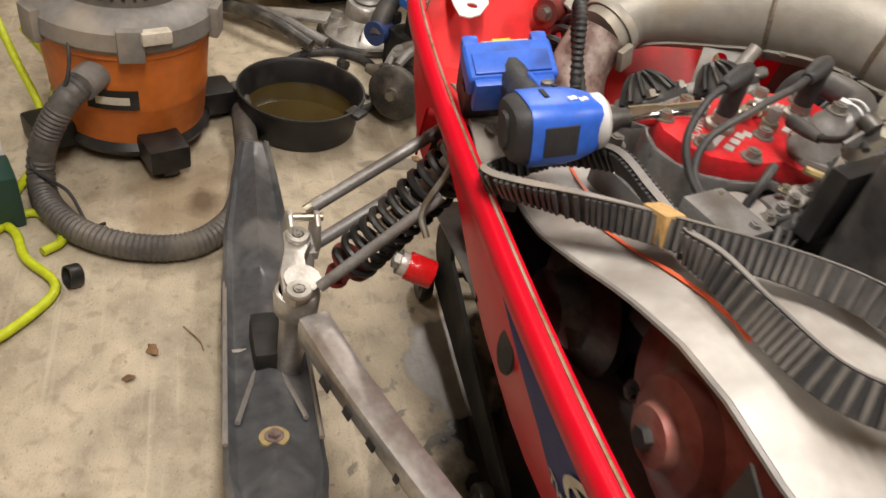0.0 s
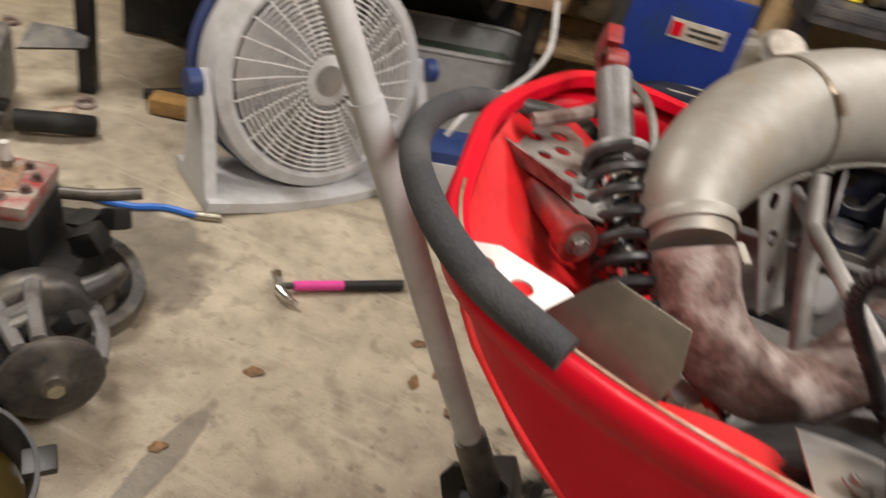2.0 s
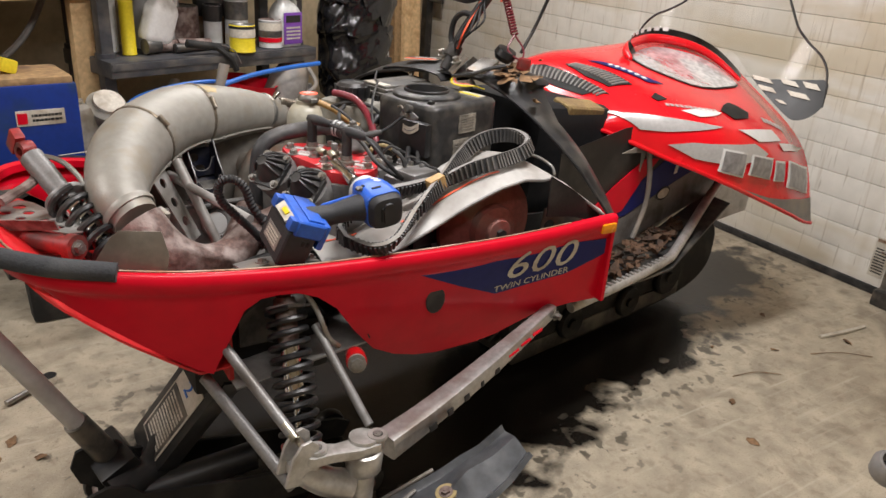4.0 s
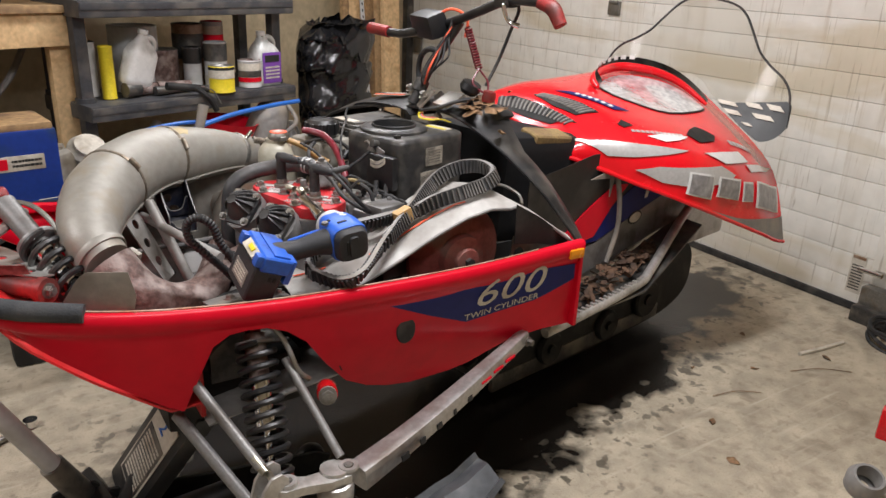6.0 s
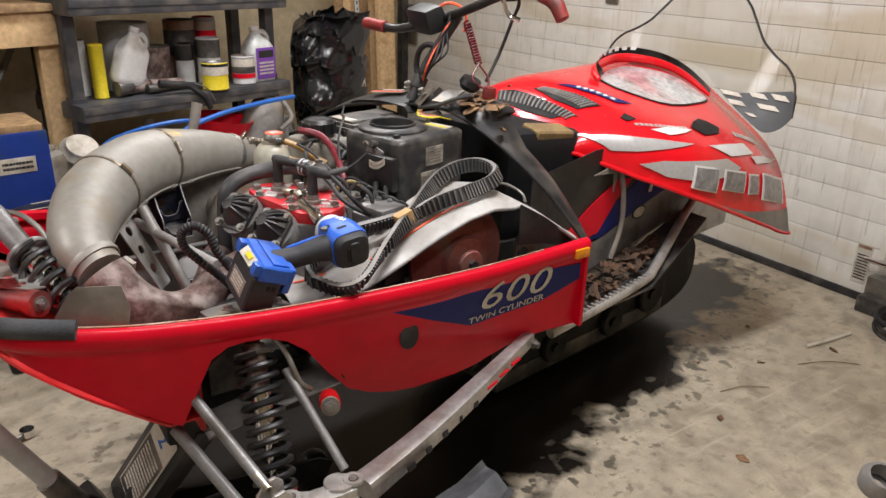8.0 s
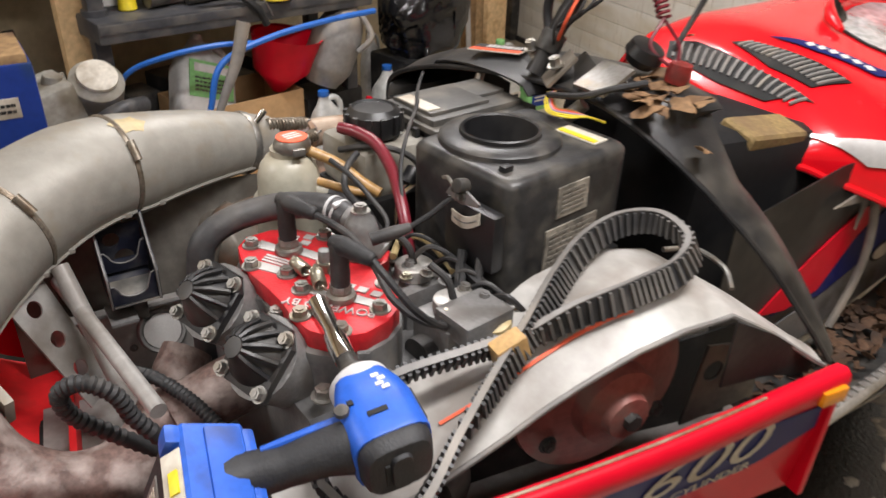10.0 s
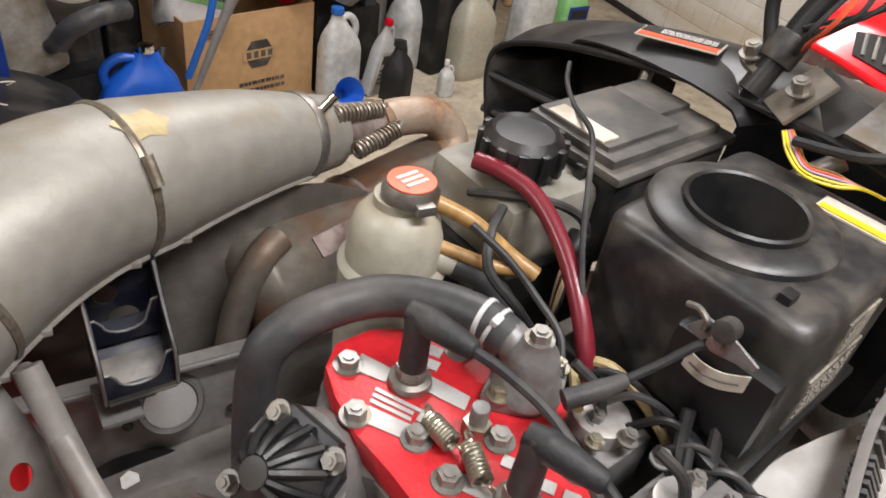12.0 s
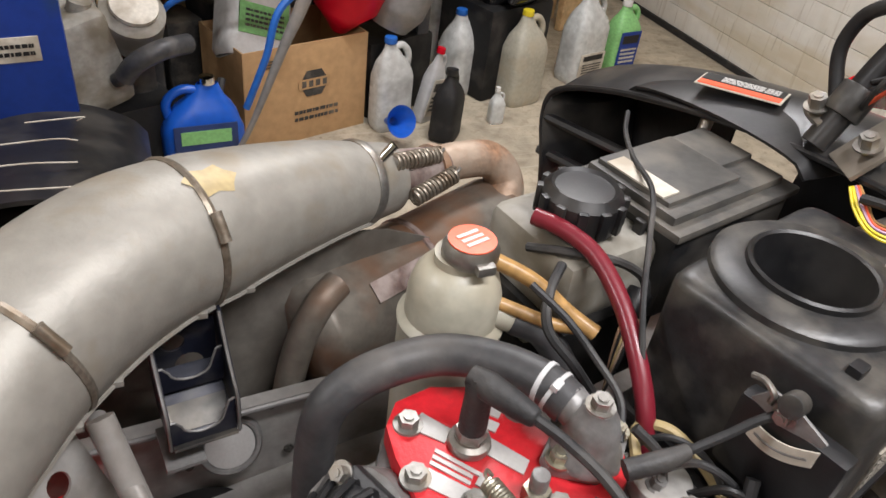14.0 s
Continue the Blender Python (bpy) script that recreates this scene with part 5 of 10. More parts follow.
part("vent_hose", tube([(-0.522, 0.535, 0.900), (-0.495, 0.497, 0.916), (-0.455, 0.478, 0.912), (-0.425, 0.470, 0.892), (-0.415, 0.465, 0.86)], 0.0048, 8), M_RUBBER, tank)
plug = part("wiring_plug", cyl((-0.447, 0.452, 0.866), (-0.430, 0.462, 0.884), 0.013, seg=16, bevel=0.002), M_BLACK, sled, "black round wiring plug")
for k in range(5):
    part("plug_wire", tube([(-0.447 + 0.003 * k, 0.452 - 0.003 * k, 0.868), (-0.462, 0.441 - 0.004 * k, 0.862), (-0.474, 0.428 - 0.003 * k, 0.842), (-0.478, 0.418, 0.80)], 0.0016, 6), (M_RUSTO, M_BLACK, M_TANL, M_RUSTO, M_BLACK)[k], plug)
part("bracket_bolt", bolt((-0.513, 0.512, 0.805), (-0.7, -0.6, 0.2), 0.010, 0.008), M_ZINC, tank)
cp = part("tank_cap", lathe([(0, 0.915), (0.040, 0.915), (0.042, 0.93), (0.042, 0.948), (0.034, 0.957), (0.030, 0.954), (0, 0.956)], Matrix.Translation((-0.462, 0.548, 0)), 28), M_BLACK, tank)
for k in range(12):
    a = k * math.pi / 6
    part("grip_rib", box((-0.462 + 0.043 * math.cos(a), 0.548 + 0.043 * math.sin(a), 0.935), (0.007, 0.010, 0.03), 0.002, (0, 0, math.degrees(a))), M_BLACK, cp)
bb = part("battery_box", box((-0.305, 0.575, 0.87), (0.20, 0.14, 0.11), 0.012, (0, 0, 14)), M_DUSTY, sled, "dusty black battery box")
BX = pose(-0.305, 0.573, 0, 0, 0, 14)
ld = part("lid", merge(bmesh.new(), box((0.0, 0.0, 0.926), (0.212, 0.146, 0.010), 0.004), BX), M_LID, bb, "dusty mid-grey stepped lid")
part("lid_step", merge(bmesh.new(), box((-0.004, 0.004, 0.935), (0.188, 0.122, 0.012), 0.004), BX), M_LID, ld)
part("lid_step", merge(bmesh.new(), box((-0.030, 0.010, 0.9425), (0.120, 0.100, 0.008), 0.003), BX), M_LID, ld)
part("lid_step", merge(bmesh.new(), box((0.058, 0.022, 0.9425), (0.060, 0.072, 0.008), 0.003), BX), M_LID, ld)
for k in range(3):
    part("end_rib", box((-0.404, 0.52 + 0.035 * k, 0.88), (0.008, 0.012, 0.09), 0.003, (0, 0, 14)), M_DUSTY, bb)
part("box_label", box((-0.382, 0.562, 0.9475), (0.026, 0.078, 0.002), 0, (0, 0, 14)), M_LABEL, bb)

# airbox
AX = 16
AM = pose(-0.318, 0.352, 0, 0, 0, AX)
M_AIRBOX = mat("grimy_airbox_plastic", (0.024, 0.0238, 0.0245), 0.40, 0, 0.3, 16, 0.08, 240, (0.075, 0.070, 0.062), 0.42, 22)
M_OLDTAG = mat("faded_sticker", (0.30, 0.27, 0.22), 0.6, 0, 0.3, 40, 0.05, 160, (0.05, 0.045, 0.04), 0.4, 24)
M_TAGINK = mat("faded_print", (0.20, 0.18, 0.15), 0.6, 0, 0.2, 30, 0.03)


def airbox_shell(u, v):
    """Rounded box with a round hole in its top; v runs from the hole's rim out and down."""
    th = math.pi * (0.5 + 2 * u)
    c, s = math.cos(th), math.sin(th)
    k = (abs(c) ** 14 + abs(s) ** 14) ** (-1 / 14)
    hole = Vector((-0.0221 + 0.053 * c, 0.0209 + 0.053 * s, 0.956))
    if v < 0.4:
        rim = Vector((0.1045 * c * k, 0.0845 * s * k, 0.955))
        return AM @ hole.lerp(rim, v / 0.4)
    a = min(1.0, (v - 0.4) / 0.3) * math.pi / 2
    drop = max(0.0, (v - 0.7) / 0.3)
    g = 0.013 * math.sin(a)
    return AM @ Vector(((0.1045 + g) * c * k, (0.0845 + g) * s * k, 0.955 - 0.013 * (1 - math.cos(a)) - 0.167 * drop))


ab = part("airbox", sheet(airbox_shell, 120, 20, 0.003), M_AIRBOX, sled, "big dusty black plastic airbox with an open inlet")
part("lower_half", merge(bmesh.new(), box((0.004, 0.0, 0.71), (0.222, 0.185, 0.14), 0.012), AM), M_BLACK, ab)
part("parting_flange", merge(bmesh.new(), box((0.0, 0, 0.785), (0.245, 0.205, 0.012), 0.004), AM), M_BLACK, ab)
part("inlet_plinth", lathe([(0.086, 0.953), (0.085, 0.961), (0.080, 0.965), (0.060, 0.966), (0.055, 0.966)], pose(-0.345, 0.366, 0, 0, 0, AX), 48), M_AIRBOX, ab)
part("inlet_ring", lathe([(0.0575, 0.960), (0.0565, 0.971), (0.054, 0.973), (0.0515, 0.971), (0.047, 0.94), (0.038, 0.895), (0.034, 0.82), (0.0, 0.81)], pose(-0.345, 0.366, 0, 0, 0, AX), 40), M_BLACK, ab)
part("caution_label", box((-0.232, 0.335, 0.9567), (0.030, 0.070, 0.002), 0, (0, 0, 17)), M_LABEL, ab, "white and yellow caution sticker")
part("caution_stripe", box((-0.2395, 0.333, 0.9581), (0.010, 0.064, 0.002), 0, (0, 0, 17)), M_YELLOW, ab)
fm = AM @ basis((0.035, -0.0985, 0.905), (1, 0, 0), (0, 0, 1))
la = part("side_label", merge(bmesh.new(), box((0.0, -0.0985, 0.905), (0.062, 0.002, 0.045)), AM), M_OLDTAG, ab)
bars(AM @ basis((0.0, -0.100, 0.905), (1, 0, 0), (0, 0, 1)), 0.045, 0.035, 5, M_TAGINK, la)
la = part("side_label", merge(bmesh.new(), box((0.005, -0.0985, 0.838), (0.105, 0.002, 0.062)), AM), M_OLDTAG, ab)
bars(AM @ basis((0.005, -0.100, 0.838), (1, 0, 0), (0, 0, 1)), 0.09, 0.05, 6, M_TAGINK, la, seed=4)
part("clip", merge(bmesh.new(), box((-0.092, -0.06, 0.957), (0.016, 0.012, 0.012), 0.003), AM), M_BLACK, ab)
# ignition box on the airbox's end
ib = part("ignition_coil_box", box((-0.434, 0.262, 0.880), (0.022, 0.090, 0.080), 0.008, (0, 0, AX)), M_BLACK, sled, "black coil box with a curved white label")
fc, ft, fn = Vector((-0.4474, 0.2576, 0)), Vector((-0.276, 0.961, 0)), Vector((-0.961, -0.276, 0))
FM = Matrix((ft, UP, fn)).transposed().to_4x4()
FM.translation = fc
arc = [(0.026 - 0.050 * k / 10, 0.904 - 0.010 * math.sin(math.pi * (0.1 + 0.9 * k / 10)) + 0.001 * k) for k in range(11)]
strip = slab([(a, b - 0.0085) for a, b in arc] + [(a, b + 0.0085) for a, b in reversed(arc)], 0.0016, FM @ Matrix.Translation((0, 0, 0.001)), 0.0004)
part("curved_label", strip, M_LABEL, ib)
part("label_print", tube([FM @ Vector((a, b, 0.0030)) for a, b in arc[1:-1]], 0.0011, 6, 2), M_GREYP, ib)
part("mount_plate", slab([(0.034, 0.930), (0.022, 0.948), (0.000, 0.946), (-0.026, 0.936), (-0.024, 0.931), (0.006, 0.924)], 0.003, FM @ Matrix.Translation((0, 0, 0.004)), 0.0006), M_CAST, ib, "bare three-cornered mounting plate")
part("mount_stud", cyl(FM @ Vector((0.005, 0.948, 0.0)), FM @ Vector((0.005, 0.952, 0.016)), 0.0095, seg=18, bevel=0.002), M_GUN, ib)
part("mount_nut", bolt(FM @ Vector((0.007, 0.937, 0.0075)), fn, 0.0065, 0.006), M_STEEL, ib)
part("lead_ferrule", tube([FM @ Vector((0.020, 0.938, 0.008)), FM @ Vector((0.020, 0.948, 0.010)), FM @ Vector((0.030, 0.952, 0.008)), FM @ Vector((0.040, 0.948, 0.006))], 0.0026, 8), M_STEEL, ib)
part("lead_clamp", box((-0.452, 0.245, 0.835), (0.012, 0.05, 0.010), 0.003, (15, 0, AX)), M_BLACK, ib)
for dx in (0.0, 0.018):
    part("coil_lead", tube([(-0.45 + dx, 0.262 - dx, 0.858), (-0.462 + dx, 0.245 - dx, 0.83), (-0.48 + dx, 0.215 - dx, 0.80), (-0.50 + dx, 0.185 - dx, 0.775), (-0.52 + dx, 0.16 - dx, 0.755)], 0.006, 8), M_RUBBER, ib)

# belt guard: a bent white sheet over the clutches
GZ = [(-0.77, 0.708), (-0.735, 0.710), (-0.66, 0.716), (-0.60, 0.734), (-0.50, 0.774), (-0.42, 0.808), (-0.34, 0.838), (-0.27, 0.850), (-0.20, 0.838), (-0.12, 0.793), (-0.03, 0.728), (0.03, 0.70)]
GN = [(-0.77, 0.085), (-0.70, 0.052), (-0.60, 0.045), (-0.52, 0.048), (-0.46, 0.052), (-0.40, 0.052), (-0.34, 0.050), (-0.27, 0.050), (-0.20, 0.062), (-0.10, 0.040), (0.03, 0.020)]


def guard(u, v):
    x = -0.755 + 0.735 * u
    near = interp(x, GN)
    far = interp(x, [(-0.77, 0.165), (-0.5, 0.178), (-0.38, 0.215), (-0.2, 0.20), (-0.1, 0.12), (0.03, 0.05)])
    w = v
    y = near + (far - near) * w
    z = interp(x, GZ) - 0.030 * (1 - w) ** 3 * (1 if x < -0.2 else 0.6)
    return (x + 0.012 * (1 - w), y, z)


gd = part("belt_guard", sheet(guard, 44, 8, 0.004), M_GUARD, sled, "white plastic belt guard with an orange stripe")
stripe = sheet(lambda u, v: Vector(guard(0.26 + 0.34 * u, 0.36 - 0.11 * u + 0.03 * v)) + UP * 0.0035, 20, 2, 0.001)
part("guard_stripe", stripe, M_CAPO, gd)
stripe = sheet(lambda u, v: Vector(guard(0.04 + 0.10 * u, 0.62 + 0.04 * v)) + UP * 0.0035, 8, 2, 0.001)
part("guard_stripe", stripe, M_CAPO, gd)
edge = [Vector(guard(k / 44, 0)) + Vector((0, -0.001, 0)) for k in range(45)]
part("guard_edge", tube(edge, 0.0036, 6, 1, None, True, False), M_GREYP, gd, "dark rolled edge")
# near-black panel, the dark below the guard's rear put into its colour
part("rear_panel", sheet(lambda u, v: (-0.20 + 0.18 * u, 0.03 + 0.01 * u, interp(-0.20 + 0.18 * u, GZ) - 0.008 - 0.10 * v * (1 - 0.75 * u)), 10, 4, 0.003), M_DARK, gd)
part("guard_pin", box((-0.70, 0.045, 0.672), (0.05, 0.02, 0.016), 0.003, (0, -15, -20)), M_GUN, gd)
part("rivet_knob", lathe([(0, 0), (0.022, 0), (0.021, 0.008), (0.012, 0.012), (0, 0.013)], aim((-0.452, 0.165, 0.805), (-0.2, -0.1, 1)), 22), M_TANL, gd, "tan rubber knob")
part("wire_hook", tube([(-0.17, 0.20, 0.83), (-0.12, 0.19, 0.825), (-0.09, 0.16, 0.805), (-0.10, 0.13, 0.79)], 0.004, 8), M_STEEL, gd)
# clutches
dc = part("driven_clutch", lathe([(0, -0.03), (0.125, -0.03), (0.130, -0.022), (0.128, -0.012), (0.085, 0.004), (0.060, 0.010), (0.056, 0.030), (0.034, 0.038), (0.030, 0.050), (0, 0.052)], basis((-0.312, 0.105, 0.695), (1, 0, 0), (0, 0, 1)), 44), M_CLUTCH, sled, "dusty dull-red driven clutch sheave")
for k in range(3):
    a = radians(90 + 120 * k)
    part("clutch_bolt", bolt((-0.312 + 0.1 * math.cos(a), 0.100, 0.695 + 0.1 * math.sin(a)), (0, -1, 0), 0.009, 0.006), M_GUN, dc)
part("clutch_back", lathe([(0.05, -0.075), (0.128, -0.065), (0.130, -0.055), (0.06, -0.04)], basis((-0.312, 0.105, 0.695), (1, 0, 0), (0, 0, 1)), 36), M_CAST, dc)
part("hub_nut", cyl((-0.312, 0.06, 0.695), (-0.312, 0.044, 0.695), 0.012, seg=6), M_GUN, dc)
pc = part("drive_clutch", lathe([(0, -0.04), (0.095, -0.04), (0.098, -0.02), (0.06, 0.0), (0.05, 0.035), (0.03, 0.045), (0, 0.046)], basis((-0.585, 0.115, 0.585), (1, 0, 0), (0, 0, 1)), 36), M_GUN, sled, "dark steel drive clutch")
part("spider", lathe([(0.045, 0.0), (0.075, 0.012), (0.075, 0.03), (0.045, 0.036)], basis((-0.585, 0.115, 0.585), (1, 0, 0), (0, 0, 1)), 3), M_CAST, pc)
# near-black sheet standing for the dark inside below the guard
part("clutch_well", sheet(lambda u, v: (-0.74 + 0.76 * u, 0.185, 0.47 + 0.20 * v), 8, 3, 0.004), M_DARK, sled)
fr = part("jackshaft_bracket", slab([(0, 0), (0.14, 0.01), (0.13, 0.12), (0.02, 0.14)], 0.004, basis((-0.15, 0.12, 0.57), (1, 0, 0), (0, 0, 1)), 0, None, [(0.04, 0.09, 0.018), (0.09, 0.07, 0.016)]), M_GUN, sled)

# console hoop over the tank
HOOP = [(-0.285, 0.88, 0.70), (-0.300, 0.875, 0.78), (-0.305, 0.890, 0.848), (-0.298, 0.878, 0.892), (-0.277, 0.795, 0.929), (-0.252, 0.706, 0.952), (-0.227, 0.630, 0.964), (-0.207, 0.560, 0.973), (-0.195, 0.470, 0.982), (-0.182, 0.37, 0.985), (-0.150, 0.29, 0.957), (-0.098, 0.215, 0.898), (-0.042, 0.14, 0.822), (0.008, 0.08, 0.735), (0.040, 0.05, 0.68)]
H1 = spline(HOOP, 5)


def hoop(u, v):
    k = u * (len(H1) - 1)
    i = min(int(k), len(H1) - 2)
    p = H1[i].lerp(H1[i + 1], k - i)
    back = interp(u, [(0.55, 0.17), (0.69, 0.165), (0.74, 0.11), (0.80, 0.064), (0.88, 0.050), (1.0, 0.03)])
    rise = 0.022 * math.sin(math.pi * v) * (1 if u < 0.7 else 0.3)
    t = (H1[i + 1] - H1[i]).normalized()
    nrm = t.cross(Vector((1, 0, 0))).normalized()
    if nrm.z < 0:
        nrm = -nrm
    return p + Vector((back * v, 0.03 * v * (1 if u > 0.7 else 0), 0.012 * v)) + nrm * rise


hp = part("console_hoop", sheet(hoop, 60, 8, 0.005), M_DUSTY, sled, "dusty black console shell arching over the tank")
front = [Vector(hoop(k / 60, 0)) for k in range(61)]
part("hoop_lip", tube(front, 0.0045, 8, 1, None, True, False), M_BLACK, hp)
pod = sheet(lambda u, v: (-0.262 + 0.17 * v + 0.045 * u, 0.775 - 0.27 * u, 0.936 + 0.022 * u + 0.040 * math.sin(math.pi * min(1, max(0, u))) ** 0.35 * math.sin(math.pi * (0.12 + 0.76 * v)) ** 0.5), 18, 10, 0.004)
part("gauge_pod", pod, M_BLACK, hp)
lm = basis((-0.190, 0.655, 0.9915), (0.52, -0.85, 0.08), (0.85, 0.52, 0.0)) @ Matrix.Diagonal((0.82, 0.82, 1, 1))
wl = part("warning_sticker", merge(bmesh.new(), box((0, 0, 0), (0.125, 0.052, 0.0015)), lm), M_LABEL, hp, "white, black and red warning sticker")
part("sticker_red", merge(bmesh.new(), box((0, -0.015, 0.0014), (0.119, 0.016, 0.0012)), lm), M_CAPO, wl)
part("sticker_black", merge(bmesh.new(), box((0, 0.009, 0.0014), (0.119, 0.028, 0.0012)), lm), M_INK, wl)
bars(lm @ Matrix.Translation((0.01, 0.009, 0.0022)), 0.085, 0.022, 4, M_WHITE, wl)
# slotted far end of the console
for z in (0.845, 0.79):
    part("vent_bar", cyl((-0.30, 0.89, z), (-0.20, 0.70, z - 0.005), 0.008, seg=8), M_BLACK, hp)
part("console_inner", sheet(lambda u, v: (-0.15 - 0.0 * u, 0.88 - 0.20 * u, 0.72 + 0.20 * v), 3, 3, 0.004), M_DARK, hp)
part("hoop_strut", cyl((-0.185, 0.40, 0.975), (-0.30, 0.52, 0.80), 0.011, seg=10), M_STEEL, sled)
part("hoop_strut", cyl((-0.22, 0.66, 0.955), (-0.28, 0.62, 0.80), 0.008, seg=10), M_STEEL, sled)
# wiring at the hoop
for k, (m_, dz) in enumerate(((M_YELLOW, 0.0), (M_YELLOW, 0.004), (M_PINKWIRE, 0.008), (M_CAPO, 0.011), (M_AMBER, 0.014))):
    part("wire", tube([(-0.212 + dz, 0.458, 0.978), (-0.236 + dz, 0.427, 0.974 + dz * 0.4), (-0.250 + dz * 1.6, 0.393 + dz, 0.972), (-0.231 + dz, 0.371 + dz, 0.970 + dz * 0.3), (-0.208, 0.357 + dz * 0.6, 0.972), (-0.185, 0.345 + dz * 0.4, 0.965)], 0.0016, 6), m_, sled)
part("harness", tube([(-0.15, 0.31, 1.03), (-0.19, 0.33, 1.02), (-0.215, 0.37, 1.0), (-0.23, 0.43, 0.985)], 0.005, 8), M_RUBBER, sled)
part("connector", lathe([(0, 0), (0.022, 0), (0.030, 0.014), (0.026, 0.03), (0, 0.032)], aim((-0.10, 0.395, 1.03), (0.2, -0.4, 1)), 20), M_BLACK, sled)

# steering post, bars and controls
st = part("steering_post", tube([(-0.195, 0.530, 0.985), (-0.172, 0.530, 1.025), (-0.140, 0.528, 1.085), (-0.103, 0.510, 1.15), (-0.078, 0.480, 1.21)], 0.0145, 14), M_BLACK, sled, "black steering post")
part("post_block", box((-0.180, 0.545, 1.012), (0.028, 0.040, 0.012), 0.003, (0, -35, -22)), M_PLATE, st)
part("post_block", box((-0.182, 0.478, 1.006), (0.062, 0.050, 0.006), 0.002, (0, -48, -22)), M_PLATE, st, "tan-grey steel clamp plate")
part("post_bracket", box((-0.150, 0.462, 1.000), (0.050, 0.110, 0.012), 0.004, (0, -42, -22)), M_BLACK, st)
part("post_clamp", cyl((-0.176, 0.530, 1.018), (-0.160, 0.530, 1.048), 0.0205, seg=18, bevel=0.003), M_GUN, st)
for k in range(5):
    part("bar_wire", tube([(-0.165, 0.520, 1.02 + 0.01 * k), (-0.185 + 0.012 * k, 0.495 - 0.012 * k, 1.07 + 0.012 * k), (-0.150 + 0.01 * k, 0.485, 1.13 + 0.008 * k), (-0.105, 0.480, 1.19 + 0.006 * k)], 0.0028, 6), (M_RUBBER, M_CAPO, M_RUBBER, M_HOSE, M_RUBBER)[k], st)
for q in ((-0.190, 0.549, 1.020), (-0.192, 0.474, 1.013)):
    part("block_bolt", bolt(q, (-0.35, 0, 0.93), 0.0095, 0.012), M_STEEL, st)
part("block_plate", box((-0.175, 0.375, 1.02), (0.065, 0.06, 0.006), 0.002, (0, -25, 10)), M_STEEL, st)
bar = part("handlebar", tube([(-0.17, 0.80, 1.165), (-0.14, 0.69, 1.16), (-0.105, 0.56, 1.19), (-0.09, 0.47, 1.215), (-0.085, 0.38, 1.243), (-0.08, 0.27, 1.275), (-0.072, 0.15, 1.278)], 0.0125, 12), M_BLACK, st, "black handlebar")
part("grip", tube([(-0.072, 0.155, 1.278), (-0.062, 0.12, 1.264), (-0.056, 0.095, 1.228)], [0.017, 0.0185, 0.016], 14), M_DRED, bar, "worn red rubber grip")
part("grip", cyl((-0.175, 0.82, 1.166), (-0.155, 0.74, 1.160), 0.017, seg=14), M_DRED, bar)
part("bar_pad", box((-0.115, 0.58, 1.195), (0.06, 0.14, 0.07), 0.02, (0, -20, -8)), M_BLACK, bar)
part("brake_lever", tube([(-0.09, 0.27, 1.27), (-0.115, 0.24, 1.26), (-0.12, 0.21, 1.23), (-0.10, 0.195, 1.22)], 0.006, 8), M_CHROME, bar, "chrome brake lever")
part("lever_perch", box((-0.08, 0.28, 1.275), (0.04, 0.05, 0.035), 0.008), M_BLACK, bar)
part("cable_loop", tube([(-0.135, 0.490, 1.125), (-0.138, 0.515, 1.132), (-0.140, 0.548, 1.128), (-0.140, 0.579, 1.106), (-0.140, 0.590, 1.066), (-0.142, 0.572, 1.025), (-0.150, 0.550, 1.0)], 0.0080, 12), M_RUBBER, st)
part("brake_line", tube([(-0.06, 0.27, 1.28), (-0.02, 0.30, 1.25), (-0.005, 0.345, 1.20), (-0.02, 0.37, 1.12), (-0.06, 0.37, 1.05)], 0.0045, 8), M_RUBBER, st)
part("red_wire", tube([(-0.13, 0.56, 1.20), (-0.10, 0.50, 1.24), (-0.07, 0.46, 1.22), (-0.08, 0.45, 1.17)], 0.004, 6), M_CAPO, st)
cd = part("coiled_tether", coil((-0.075, 0.445, 1.195), (-0.075, 0.385, 1.095), 0.0085, 0.0025, 15), M_REDHOSE, st, "red coiled tether cord with its cap")
part("tether_tail", tube([(-0.075, 0.385, 1.095), (-0.10, 0.375, 1.06), (-0.075, 0.35, 1.035), (-0.06, 0.36, 1.06), (-0.075, 0.385, 1.095)], 0.0028, 6), M_REDHOSE, cd)
part("tether_cap", lathe([(0, 0), (0.017, 0), (0.019, 0.012), (0.016, 0.028), (0, 0.03)], aim((-0.068, 0.345, 1.012), (0.1, -0.1, 1)), 18), M_DRED, cd)

# added black body for the shade behind the console, then seat and tunnel
part("fuel_tank", box((0.115, 0.50, 0.745), (0.34, 0.34, 0.32), 0.06, (0, 6, 9), None, 4), M_MATTEK, sled, "black filler body standing for the shade behind the console")
part("seat", box((0.55, 0.58, 0.69), (1.0, 0.34, 0.22), 0.07, (0, 2, 10), None, 4), M_BLACK, sled, "black vinyl seat")
part("seat_foam", box((0.175, 0.375, 0.888), (0.17, 0.07, 0.036), 0.014, (14, 8, 10), None, 3), M_FOAMY, sled, "torn yellowed foam")
TQ = lambda x: 0.285 + (x - 0.2) * 0.165
part("tunnel", box((0.62, 0.565, 0.50), (1.15, 0.40, 0.20), 0.015, (0, 0, 9.4)), M_ALU, sled, "bare aluminium tunnel side")


